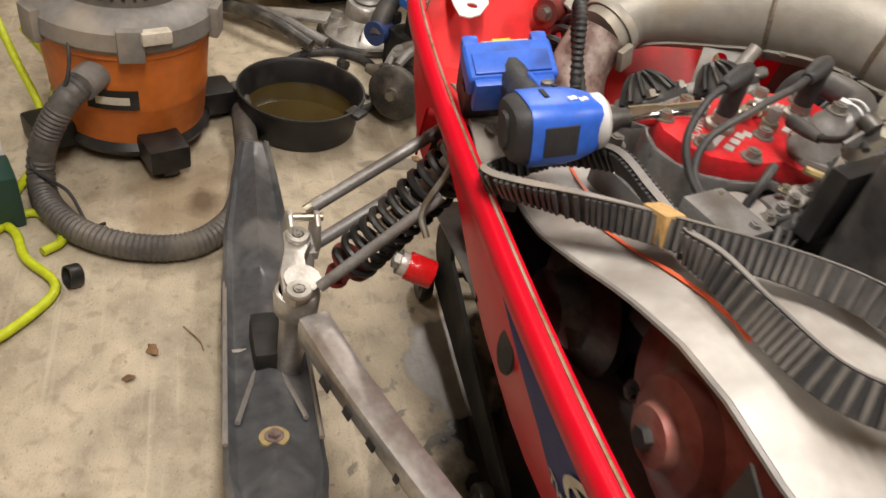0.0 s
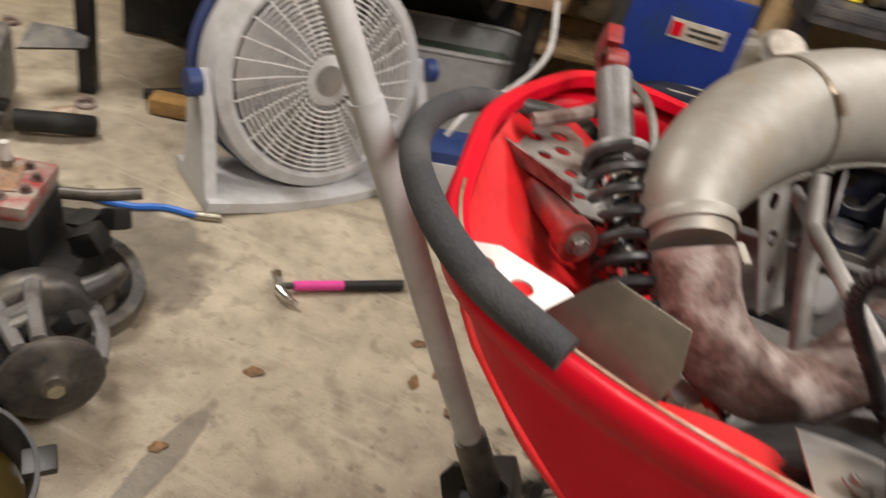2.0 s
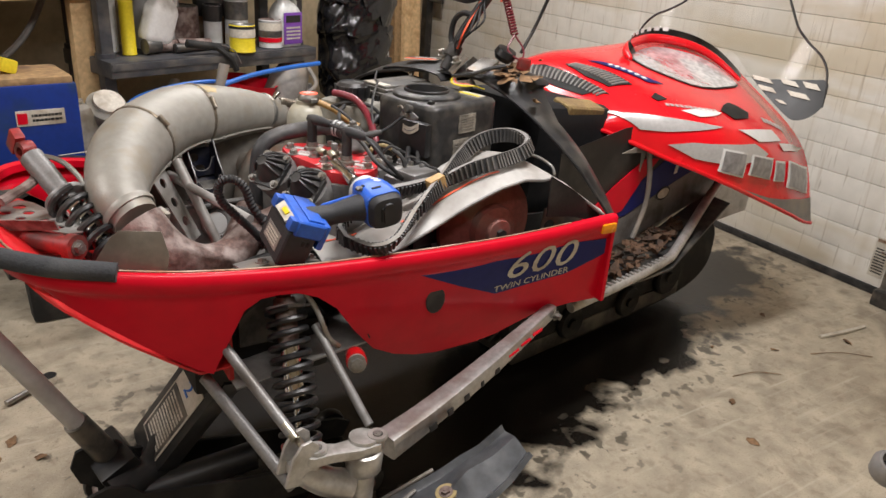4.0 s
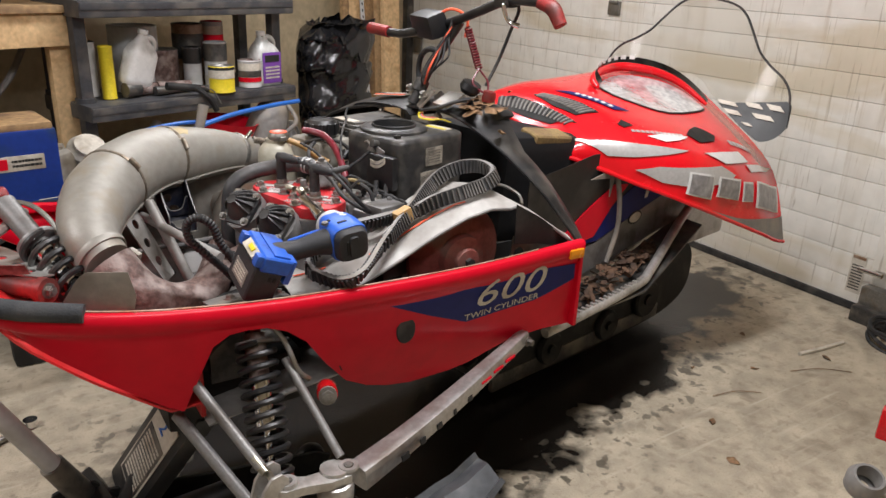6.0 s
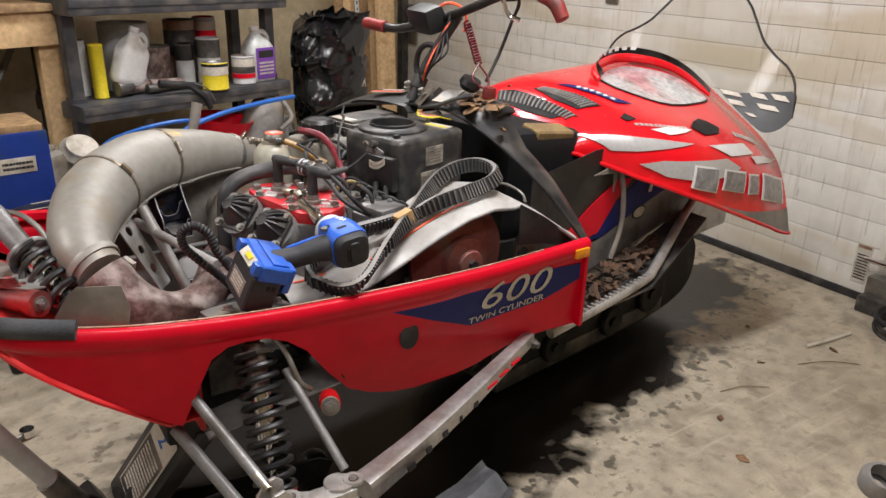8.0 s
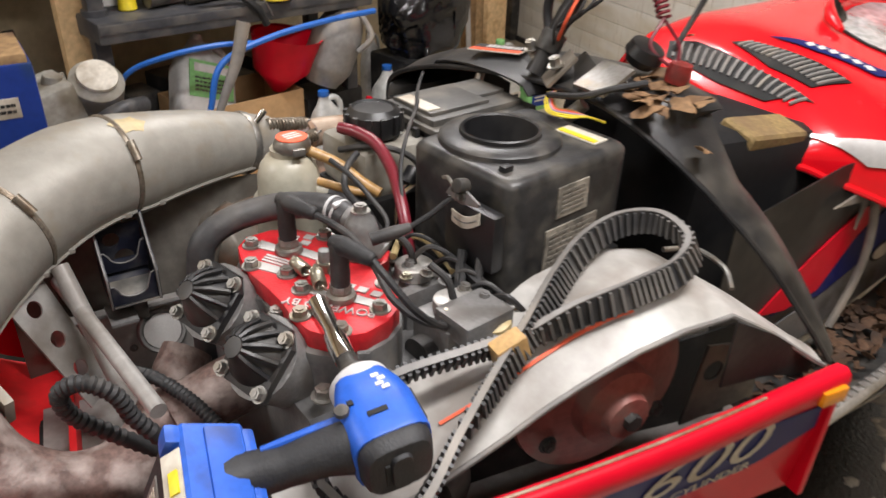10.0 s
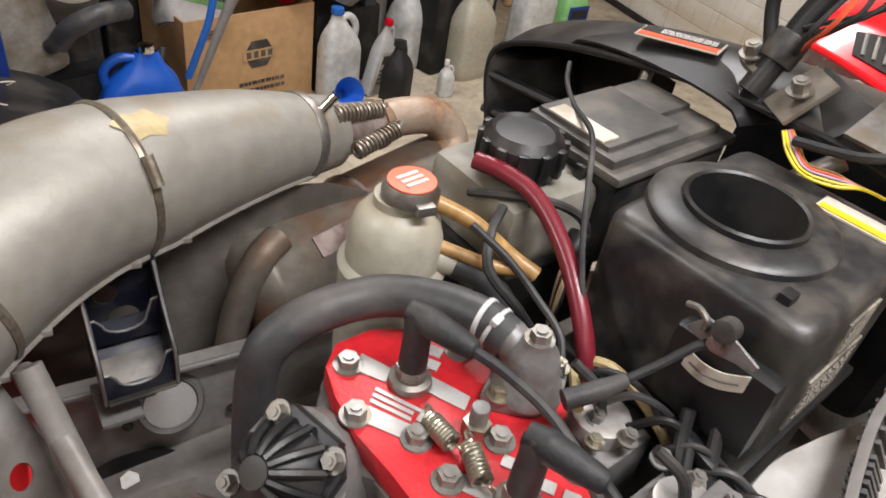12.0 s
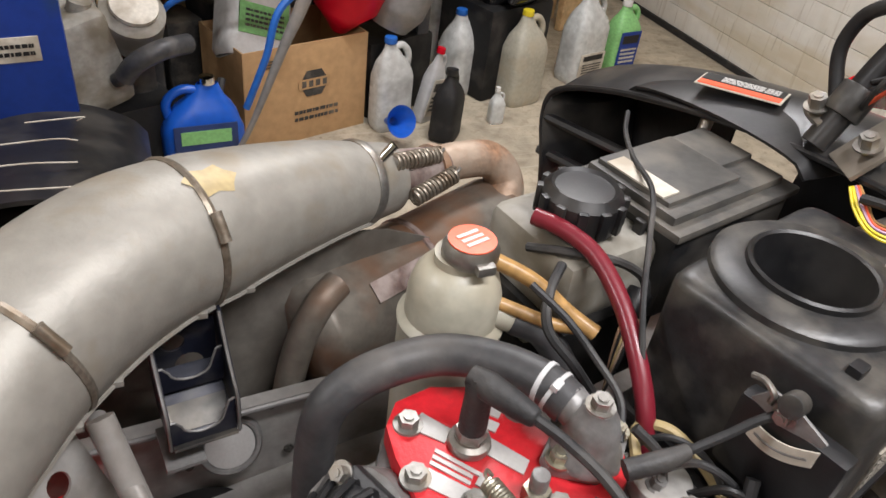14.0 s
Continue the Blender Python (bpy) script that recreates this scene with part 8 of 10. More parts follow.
# ---- things on the floor in front of the machine ----
def drain_pan():
    ob = thing("oil_drain_pan", (-1.935, -0.075, 0), "round black plastic drain pan half full of used oil", "drain pan")
    m = Matrix.Translation((-1.935, -0.075, 0))
    part("pan_wall", lathe([(0, 0), (0.158, 0), (0.164, 0.006), (0.179, 0.108), (0.187, 0.112), (0.187, 0.120), (0.180, 0.120), (0.173, 0.110), (0.158, 0.010), (0, 0.010)], m, 56), M_BLACK, ob)
    part("oil", lathe([(0, 0.045), (0.1655, 0.045)], m, 48), M_OIL, ob, "dark brown used oil")
    part("spout", box((-1.815, 0.068, 0.112), (0.05, 0.05, 0.014), 0.005, (0, 0, 45)), M_BLACK, ob)


drain_pan()


def loose_clutch():
    ob = thing("loose_clutch", (-1.95, 0.22, 0), "greasy dark snowmobile clutch lying on the floor", "clutch")
    ax = Vector((0.80, -0.60, 0.08)).normalized()
    m = aim((-2.03, 0.285, 0.112), ax) @ pose(0, 0, 0, 0, 0, 20)
    part("rear_sheave", lathe([(0, -0.055), (0.085, -0.055), (0.106, -0.046), (0.110, -0.036), (0.110, -0.012), (0.104, 0.004), (0.092, 0.012), (0.05, 0.014), (0, 0.014)], m, 48), M_GUN, ob)
    part("front_cover", lathe([(0.050, 0.125), (0.078, 0.128), (0.084, 0.136), (0.084, 0.150), (0.070, 0.160), (0.028, 0.166), (0.022, 0.172), (0, 0.172)], m, 44), M_GUN, ob, "dark worn cover plate")
    part("core", cyl(m @ Vector((0, 0, -0.01)), m @ Vector((0, 0, 0.13)), 0.045, seg=24), M_DARK, ob)
    for k in range(3):
        a = radians(90 + 120 * k)
        for s in (-0.26, 0.26):
            q = [m @ Vector((math.cos(a + s * f) * r, math.sin(a + s * f) * r, z)) for f, r, z in ((1.35, 0.098, 0.0), (1.0, 0.098, 0.06), (0.8, 0.080, 0.132))]
            part("tower", tube(q, [0.017, 0.014, 0.013], 8, 4), M_CAST, ob)
        q = [m @ Vector((math.cos(a + s) * 0.096, math.sin(a + s) * 0.096, 0.060)) for s in (-0.26, 0.26)]
        part("tower_bridge", cyl(q[0], q[1], 0.016, seg=10), M_CAST, ob)
        part("roller", cyl(q[0].lerp(q[1], 0.2) + ax * 0.026, q[0].lerp(q[1], 0.8) + ax * 0.026, 0.011, seg=14), M_STEEL, ob)
        b = a + radians(60)
        part("flyweight", box(m @ Vector((math.cos(b) * 0.062, math.sin(b) * 0.062, 0.07)), (0.035, 0.03, 0.07), 0.008, (30, 20, 40 * k)), M_DARK, ob)
    part("nut", cyl(m @ Vector((0, 0, 0.170)), m @ Vector((0, 0, 0.182)), 0.015, seg=6), M_ZINC, ob)
    for s in (-1, 1):
        q = m @ Vector((0.102 * s, 0.02, -0.02))
        side_ = (m.to_3x3() @ Vector((s, 0, 0)))
        part("ear", tube([q, q + side_ * 0.04, q + side_ * 0.075 + UP * 0.012], [0.026, 0.022, 0.014], 10), M_GUN, ob)


loose_clutch()


def spare_engine():
    ob = thing("spare_engine", (-2.22, 0.42, 0), "greasy snowmobile engine with a worn red head standing on the floor", "engine")
    R = 24
    part("crankcase", box((-2.22, 0.42, 0.085), (0.30, 0.27, 0.15), 0.03, (0, 0, R)), M_DARK, ob)
    part("flywheel_ring", lathe([(0.10, -0.03), (0.125, -0.03), (0.13, 0.0), (0.125, 0.03), (0.10, 0.03), (0.08, 0.0)], aim((-2.10, 0.46, 0.06), (0.3, -0.2, 1)), 36), M_GUN, ob)
    part("cylinder", box((-2.215, 0.40, 0.205), (0.165, 0.17, 0.12), 0.02, (0, 0, R)), M_DARK, ob)
    part("cylinder_jug", box((-2.215, 0.40, 0.255), (0.155, 0.165, 0.045), 0.012, (0, 0, R)), M_CAST, ob)
    hd = part("head", box((-2.215, 0.40, 0.290), (0.16, 0.17, 0.032), 0.012, (0, 0, R)), M_WORNHEAD, ob, "worn red and bare head cover")
    rng = random.Random(3)
    for k in range(9):
        a = k * 2 * math.pi / 9
        part("head_bolt", bolt((-2.215 + 0.065 * math.cos(a), 0.40 + 0.065 * math.sin(a), 0.306), (0, 0, 1), 0.008, 0.010), M_RUST, hd)
    part("worn_patch", box((-2.225, 0.395, 0.3075), (0.10, 0.09, 0.004), 0.001, (0, 0, R + 10)), M_RUSTO, hd)
    for px, py in ((-2.235, 0.44), (-2.205, 0.36)):
        part("spark_plug", cyl((px, py, 0.305), (px, py, 0.36), 0.009, seg=12), M_WHITE, hd)
        part("plug_hex", cyl((px, py, 0.308), (px, py, 0.322), 0.013, seg=6), M_STEEL, hd)
    part("intake_hose", tube([(-2.30, 0.46, 0.27), (-2.36, 0.38, 0.285), (-2.37, 0.29, 0.25), (-2.33, 0.23, 0.17), (-2.30, 0.22, 0.12)], 0.034, 16), M_HOSE, ob)
    part("blue_cap", cyl((-2.34, 0.25, 0.13), (-2.29, 0.20, 0.13), 0.042, seg=20), M_NAVY, ob, "blue plastic cap")
    part("blue_cap", box((-2.285, 0.31, 0.245), (0.07, 0.05, 0.03), 0.01, (0, 0, R)), M_BLUECORD, ob)
    part("elbow", tube([(-2.11, 0.44, 0.30), (-2.05, 0.47, 0.305), (-1.99, 0.52, 0.31)], 0.012, 10), M_GUN, ob)
    for k in range(14):
        q = (-2.22 + rng.uniform(-0.17, 0.17), 0.42 + rng.uniform(-0.16, 0.16), rng.uniform(0.05, 0.19))
        part("casting_boss", box(q, (rng.uniform(0.03, 0.06),) * 3, 0.01, (rng.uniform(0, 90), rng.uniform(0, 90), rng.uniform(0, 90))), M_DARK if k % 3 else M_CAST, ob)


spare_engine()


def recoil_housing():
    ob = thing("recoil_housing", (-2.55, 0.20, 0), "silver cast recoil starter housing on the floor", "engine part")
    m = pose(-2.53, 0.215, 0.0, 0, 0, 20)
    part("rim", lathe([(0.12, 0.0), (0.165, 0.0), (0.172, 0.012), (0.165, 0.026), (0.13, 0.03)], m, 44), M_GUN, ob)
    part("dome", lathe([(0.155, 0.028), (0.135, 0.045), (0.10, 0.058), (0.075, 0.085), (0.072, 0.125), (0.064, 0.135), (0.05, 0.137), (0.045, 0.130), (0, 0.130)], m, 44), M_ALU, ob, "bare cast dome")
    part("cap", lathe([(0, 0.136), (0.043, 0.136), (0.045, 0.144), (0.03, 0.150), (0.02, 0.145), (0, 0.145)], m, 30), M_CAST, ob)
    for k in range(10):
        a = 2 * math.pi * k / 10
        part("fin", box(m @ Vector((0.11 * math.cos(a), 0.11 * math.sin(a), 0.055)), (0.05, 0.006, 0.03), 0.002, (0, 0, math.degrees(a) + 20)), M_ALU, ob)
    part("arm", slab([(0, -0.04), (0.22, -0.03), (0.26, 0.0), (0.22, 0.03), (0, 0.045)], 0.012, pose(-2.50, 0.08, 0.075, 0, 6, 250), 0.004), M_ALU, ob)


recoil_housing()

# black moulded panels and bent metal behind
o = sheet(lambda u, v: (-2.56 - 0.14 * u - 0.42 * v, -0.30 + 0.84 * u + 0.10 * v, 0.09 + 0.05 * u + 0.34 * v + 0.06 * math.sin(3 * u) * v), 14, 10, 0.006)
bp = thing("black_side_panel", (-2.75, 0.15, 0), "glossy black plastic side panel leaning on other parts", "panel")
part("panel", o, M_GLOSSK, bp)
part("panel_foot", box((-2.98, 0.18, 0.06), (0.30, 0.40, 0.12), 0.03, (0, 0, 20)), M_DARK, bp)
part("red_knob", lathe([(0.022, 0), (0.04, 0), (0.042, 0.02), (0.022, 0.022), (0.022, 0)], aim((-2.98, 0.47, 0.40), (0.8, -0.4, 0.4)), 24), M_CAPO, bp, "small red ring")
for k, (p0, p1, p2) in enumerate((((-2.70, -0.28, 0.03), (-2.52, -0.10, 0.06), (-2.40, 0.06, 0.03)), ((-2.64, -0.34, 0.05), (-2.46, -0.15, 0.09), (-2.34, 0.0, 0.05)))):
    solo("bent_rail", tube([p0, p1, p2], 0.022, 10), M_GUN if k else M_CAST, "bent grey steel rail among the parts", "rail", "bent rails")
o = bmesh.new()
solo("rubber_ring", tube([(-2.17 + 0.20 * math.cos(a * math.pi / 10), 0.06 + 0.17 * math.sin(a * math.pi / 10), 0.016 + 0.004 * math.sin(a)) for a in range(-3, 15)], 0.014, 10), M_RUBBER, "black rubber hose lying in an open ring", "hose")
solo("black_rope", tube([(-2.40, -0.02, 0.008), (-2.28, 0.01, 0.007), (-2.16, 0.10, 0.007), (-2.08, 0.16, 0.010)], 0.006, 8), M_RUBBER, "thin black cord on the floor", "cord")
solo("bolt_on_floor", bolt((-2.30, 0.10, 0.012), (0.8, 0.5, 0.2), 0.014, 0.03), M_GUN, "dark steel bolt on the floor", "bolt")


def gearcase():
    ob = thing("gearcase_parts", (-2.98, 0.92, 0), "greasy grey gearcase and linkage on the floor", "engine part")
    rng = random.Random(8)
    part("case", box((-2.98, 0.86, 0.13), (0.42, 0.24, 0.20), 0.03, (0, 0, 38)), M_ENGINE, ob)
    part("case_lid", box((-3.08, 0.72, 0.21), (0.30, 0.16, 0.05), 0.015, (10, 0, 38)), M_CAST, ob)
    part("frame", tube([(-2.98, 0.50, 0.22), (-2.72, 0.55, 0.26), (-2.62, 0.66, 0.20), (-2.70, 0.76, 0.14), (-2.95, 0.70, 0.12)], 0.02, 10), M_BLACK, ob)
    part("bracket", slab([(0, 0), (0.18, 0), (0.2, 0.06), (0.05, 0.09)], 0.01, pose(-2.86, 1.06, 0.16, 30, 0, 50)), M_GUN, ob)
    for k in range(16):
        q = (-2.98 + rng.uniform(-0.22, 0.24), 0.86 + rng.uniform(-0.16, 0.2), rng.uniform(0.05, 0.26))
        part("boss", box(q, (rng.uniform(0.03, 0.08), rng.uniform(0.03, 0.06), rng.uniform(0.03, 0.06)), 0.01, (rng.uniform(0, 90), rng.uniform(0, 90), rng.uniform(0, 90))), M_GUN if k % 2 else M_DARK, ob)
    part("elbow_hose", tube([(-2.72, 0.90, 0.05), (-2.62, 0.97, 0.05), (-2.58, 1.04, 0.03)], 0.03, 12), M_DARK, ob)


gearcase()
for q, r in (((-2.72, 1.16, 0.005), 0.030), ((-3.30, 1.45, 0.005), 0.03)):
    solo("washer", lathe([(r * 0.55, 0), (r, 0), (r, 0.008), (r * 0.55, 0.008), (r * 0.55, 0)], pose(*q, 6, 8, 0), 20), M_RUST, "rusty steel ring on the floor", "washer", "loose rings")
o = cyl((-2.70, 1.02, 0.022), (-2.66, 1.06, 0.03), 0.028, seg=18)
solo("bushing", o, M_RUSTO, "rusty bushing on the floor", "bushing")
bs = thing("blue_strap", (-2.25, 0.84, 0), "blue strap with a brass end on the floor", "strap")
part("webbing", tube([(-2.37, 0.78, 0.012), (-2.27, 0.81, 0.010), (-2.20, 0.86, 0.010), (-2.12, 0.88, 0.010)], 0.009, 8), M_BLUECORD, bs)
part("brass_end", cyl((-2.12, 0.88, 0.011), (-2.065, 0.91, 0.011), 0.012, seg=10), M_ZINC, bs)
hm = thing("claw_hammer", (-1.67, 0.84, 0), "small claw hammer with a pink grip on the floor", "hammer")
hd0, hd1 = Vector((-1.795, 0.750, 0.022)), Vector((-1.555, 0.945, 0.014))
ha = (hd1 - hd0).normalized()
hn = Vector((-ha.y, ha.x, 0))
part("shaft", tube([hd0, hd0.lerp(hd1, 0.5), hd1], [0.008, 0.009, 0.010], 10), M_GUN, hm)
part("pink_sleeve", cyl(hd0 + ha * 0.035, hd0 + ha * 0.155, 0.0125, seg=14), M_PINK, hm, "pink handle sleeve")
part("rubber_end", cyl(hd0 + ha * 0.155, hd1, 0.0125, 0.014, seg=14), M_TOOLK, hm)
part("head", tube([hd0 + hn * 0.045, hd0 + hn * 0.02, hd0 - hn * 0.01, hd0 - hn * 0.04 + ha * 0.012, hd0 - hn * 0.065 + ha * 0.035], [0.015, 0.012, 0.014, 0.010, 0.004], 12), M_CHROME, hm, "bright steel head")
for q, s in (((-1.40, 0.66, 0.004), 0.02), ((-1.36, 0.72, 0.004), 0.022), ((-1.30, 0.62, 0.004), 0.018), ((-1.44, 0.78, 0.004), 0.018), ((-1.70, 0.50, 0.003), 0.022), ((-1.74, 0.25, 0.003), 0.018), ((-0.99, -0.50, 0.004), 0.014), ((-1.06, -0.46, 0.004), 0.02),
             ((0.85, 0.22, 0.004), 0.012), ((0.62, -0.05, 0.004), 0.018), ((1.37, 0.01, 0.004), 0.02), ((1.05, 0.1, 0.004), 0.016), ((0.5, -0.22, 0.004), 0.02), ((1.25, 0.30, 0.004), 0.015), ((-0.1, -0.35, 0.004), 0.016)):
    leaf(q, s, (leafrng.uniform(-12, 12), leafrng.uniform(-12, 12), leafrng.uniform(0, 360)))
for a, b in (((1.15, 0.02, 0.004), (1.35, -0.10, 0.004)), ((0.75, 0.05, 0.004), (0.92, -0.02, 0.004)), ((-1.12, -0.40, 0.004), (-1.05, -0.36, 0.004))):
    a, b = vec(a), vec(b)
    solo("twig", tube([a, a.lerp(b, 0.5) + Vector((0.01, 0.012, 0.003)), b], 0.0015, 6), M_LEAF, "thin dry twig on the floor", "twig", "twigs")


def box_fan():
    ob = thing("floor_fan", (-1.97, 1.25, 0), "light grey round floor fan with navy pivots", "fan")
    nrm = Vector((0.80, -0.55, 0.22)).normalized()
    m = aim((-2.0, 1.25, 0.325), nrm)
    part("housing", lathe([(0.262, 0.028), (0.275, 0.034), (0.305, 0.02), (0.315, -0.02), (0.31, -0.09), (0.285, -0.13), (0.26, -0.135), (0.262, 0.028)], m, 60), M_LGREY, ob, "light grey fan ring")
    part("rear_ring", lathe([(0.285, -0.12), (0.318, -0.10), (0.318, -0.15), (0.28, -0.17)], m, 50), M_NAVY, ob)
    part("hub", lathe([(0, 0.048), (0.060, 0.046), (0.068, 0.040), (0.070, 0.030), (0.0, 0.028)], m, 36), M_LGREY, ob)
    part("hub_badge", lathe([(0, 0.0495), (0.042, 0.049), (0.042, 0.047), (0, 0.047)], m, 30), M_GREYP, ob)
    for k in range(13):
        r = 0.085 + k * 0.0138
        z = 0.046 - 0.010 * (k / 12) ** 2
        part("grille_ring", lathe([(r + 0.0028 * math.cos(a * math.pi / 3), z + 0.0028 * math.sin(a * math.pi / 3)) for a in range(7)], m, 48), M_WHITE, ob)
    for k in range(30):
        a = 2 * math.pi * k / 30
        q = [m @ Vector((r * math.cos(a + tw), r * math.sin(a + tw), z)) for r, tw, z in ((0.066, 0, 0.040), (0.16, 0.10, 0.043), (0.264, 0.16, 0.034))]
        part("grille_spoke", tube(q, 0.0026, 6, 4), M_WHITE, ob)
    for k in range(5):
        a = 2 * math.pi * k / 5
        o = sheet(lambda u, v: m @ Vector(((0.06 + 0.19 * u) * math.cos(a + 0.75 * v), (0.06 + 0.19 * u) * math.sin(a + 0.75 * v), -0.075 + 0.06 * v)), 5, 5, 0.003)
        part("blade", o, M_GREYP, ob)
    part("rear_grille", lathe([(0, -0.13), (0.27, -0.13), (0.27, -0.136), (0, -0.136)], m, 40), M_GREYP, ob)
    side_ = nrm.cross(UP).normalized()
    fl = Vector((-2.0, 1.25, 0))
    for s in (-1, 1):
        o = slab([(-0.14, 0.0), (0.10, 0.0), (0.06, 0.06), (0.03, 0.24), (-0.03, 0.36), (-0.08, 0.30), (-0.10, 0.06)], 0.035, basis(fl + side_ * (0.325 * s - 0.017) + nrm * 0.02, Vector((nrm.x, nrm.y, 0)), UP), 0.008)
        part("side_leg", o, M_LGREY, ob)
        part("pivot_knob", cyl(fl + side_ * (0.335 * s) + UP * 0.33, fl + side_ * (0.37 * s) + UP * 0.33, 0.035, seg=20), M_NAVY, ob, "navy pivot knob")
    o = sheet(lambda u, v: fl + side_ * (-0.34 + 0.68 * u) + Vector((nrm.x, nrm.y, 0)) * (0.12 + 0.03 * math.sin(math.pi * u) - 0.26 * v) + UP * (0.045 - 0.02 * math.sin(math.pi * u)), 16, 4, 0.03)
    part("base", o, M_LGREY, ob)


box_fan()
gt = thing("gas_can_nozzle", (-2.45, 1.62, 0), "black and brown tool lying behind the fan", "tool")
part("rod", tube([(-2.62, 1.30, 0.03), (-2.48, 1.38, 0.05), (-2.36, 1.36, 0.04)], 0.018, 10), M_DARK, gt)
part("block", box((-2.52, 1.30, 0.03), (0.12, 0.08, 0.05), 0.012, (0, 0, 20)), M_AMBER, gt)
rod = thing("iron_bar", (-2.6, 1.9, 0), "dark iron bar on the floor", "bar")
part("bar", tube([(-2.90, 1.75, 0.03), (-2.72, 1.72, 0.035), (-2.58, 1.68, 0.03)], 0.022, 8), M_DARK, rod)


# long-handled mallet leaning beside the fan
ml = thing("mallet", (-1.62, 1.22, 0), "black rubber mallet with a worn wooden handle", "mallet")
part("handle", cyl((-1.640, 1.215, 0.050), (-1.852, 1.170, 0.411), 0.014, 0.012, seg=12), M_OLDWOOD, ml)
part("head", cyl((-1.640, 1.165, 0.040), (-1.615, 1.235, 0.045), 0.036, seg=20, bevel=0.006), M_RUBBER, ml)
part("head_core", cyl((-1.618, 1.228, 0.045), (-1.560, 1.340, 0.050), 0.022, seg=14, bevel=0.004), M_RUBBER, ml)
sp2 = thing("spray_bottle", (-1.77, 1.43, 0), "white spray bottle lying down with a yellow trigger", "bottle")
part("body", cyl((-1.745, 1.395, 0.040), (-1.815, 1.495, 0.042), 0.038, seg=20, bevel=0.008), M_WHITE, sp2)
part("trigger", box((-1.735, 1.415, 0.105), (0.06, 0.045, 0.03), 0.008, (0, 20, 30)), M_YELLOW, sp2)
part("trigger_neck", cyl((-1.755, 1.410, 0.060), (-1.738, 1.414, 0.100), 0.014, seg=12), M_RED, sp2)
part("tube", tube([(-1.74, 1.385, 0.06), (-1.69, 1.355, 0.05), (-1.675, 1.33, 0.02), (-1.72, 1.32, 0.012)], 0.006, 8), M_CLEARP, sp2)
cb = thing("battery_charger", (-1.62, 1.42, 0), "navy box with a white labelled face", "charger")
part("case", box((-1.62, 1.43, 0.10), (0.24, 0.16, 0.20), 0.015, (0, 0, 24)), M_NAVY, cb)
part("face", merge(bmesh.new(), box((0, -0.082, 0.10), (0.20, 0.004, 0.13), 0.002), pose(-1.62, 1.43, 0, 0, 0, 24)), M_LGREY, cb)
ratchet = thing("ratchet", (-1.3, 0.95, 0), "small steel ratchet wrench on the floor", "wrench")
part("arm", cyl((-1.36, 0.90, 0.012), (-1.24, 0.98, 0.012), 0.009, seg=10), M_STEEL, ratchet)
part("head", cyl((-1.24, 0.98, 0.004), (-1.24, 0.98, 0.026), 0.02, seg=18), M_CHROME, ratchet)

# grey storage bin under the bench
bn = thing("storage_bin", (-1.86, 1.93, 0), "translucent grey storage bin, open, greenish inside", "bin")
BM_ = pose(-1.86, 1.93, 0, 0, 0, 27)


def bin_wall(u, v):
    a = 2 * math.pi * u
    sx = math.copysign(abs(math.cos(a)) ** 0.28, math.cos(a))
    sy = math.copysign(abs(math.sin(a)) ** 0.28, math.sin(a))
    k = 0.86 + 0.14 * v
    return BM_ @ Vector((0.27 * sx * k, 0.17 * sy * k, 0.30 * v + 0.02))


part("bin_wall", sheet(bin_wall, 60, 6, 0.004), M_LGREY, bn)
part("lip", tube([bin_wall(k / 60, 1.0) for k in range(61)], 0.009, 8, 1, None, True, False), M_LGREY, bn)
part("liner_sheet", merge(bmesh.new(), box((0, 0, 0.24), (0.46, 0.27, 0.01), 0.003), BM_), mat("dull_green_plastic", (0.10, 0.14, 0.10), 0.5, 0, 0.2, 10, 0.05), bn, "dull green sheet inside the bin")

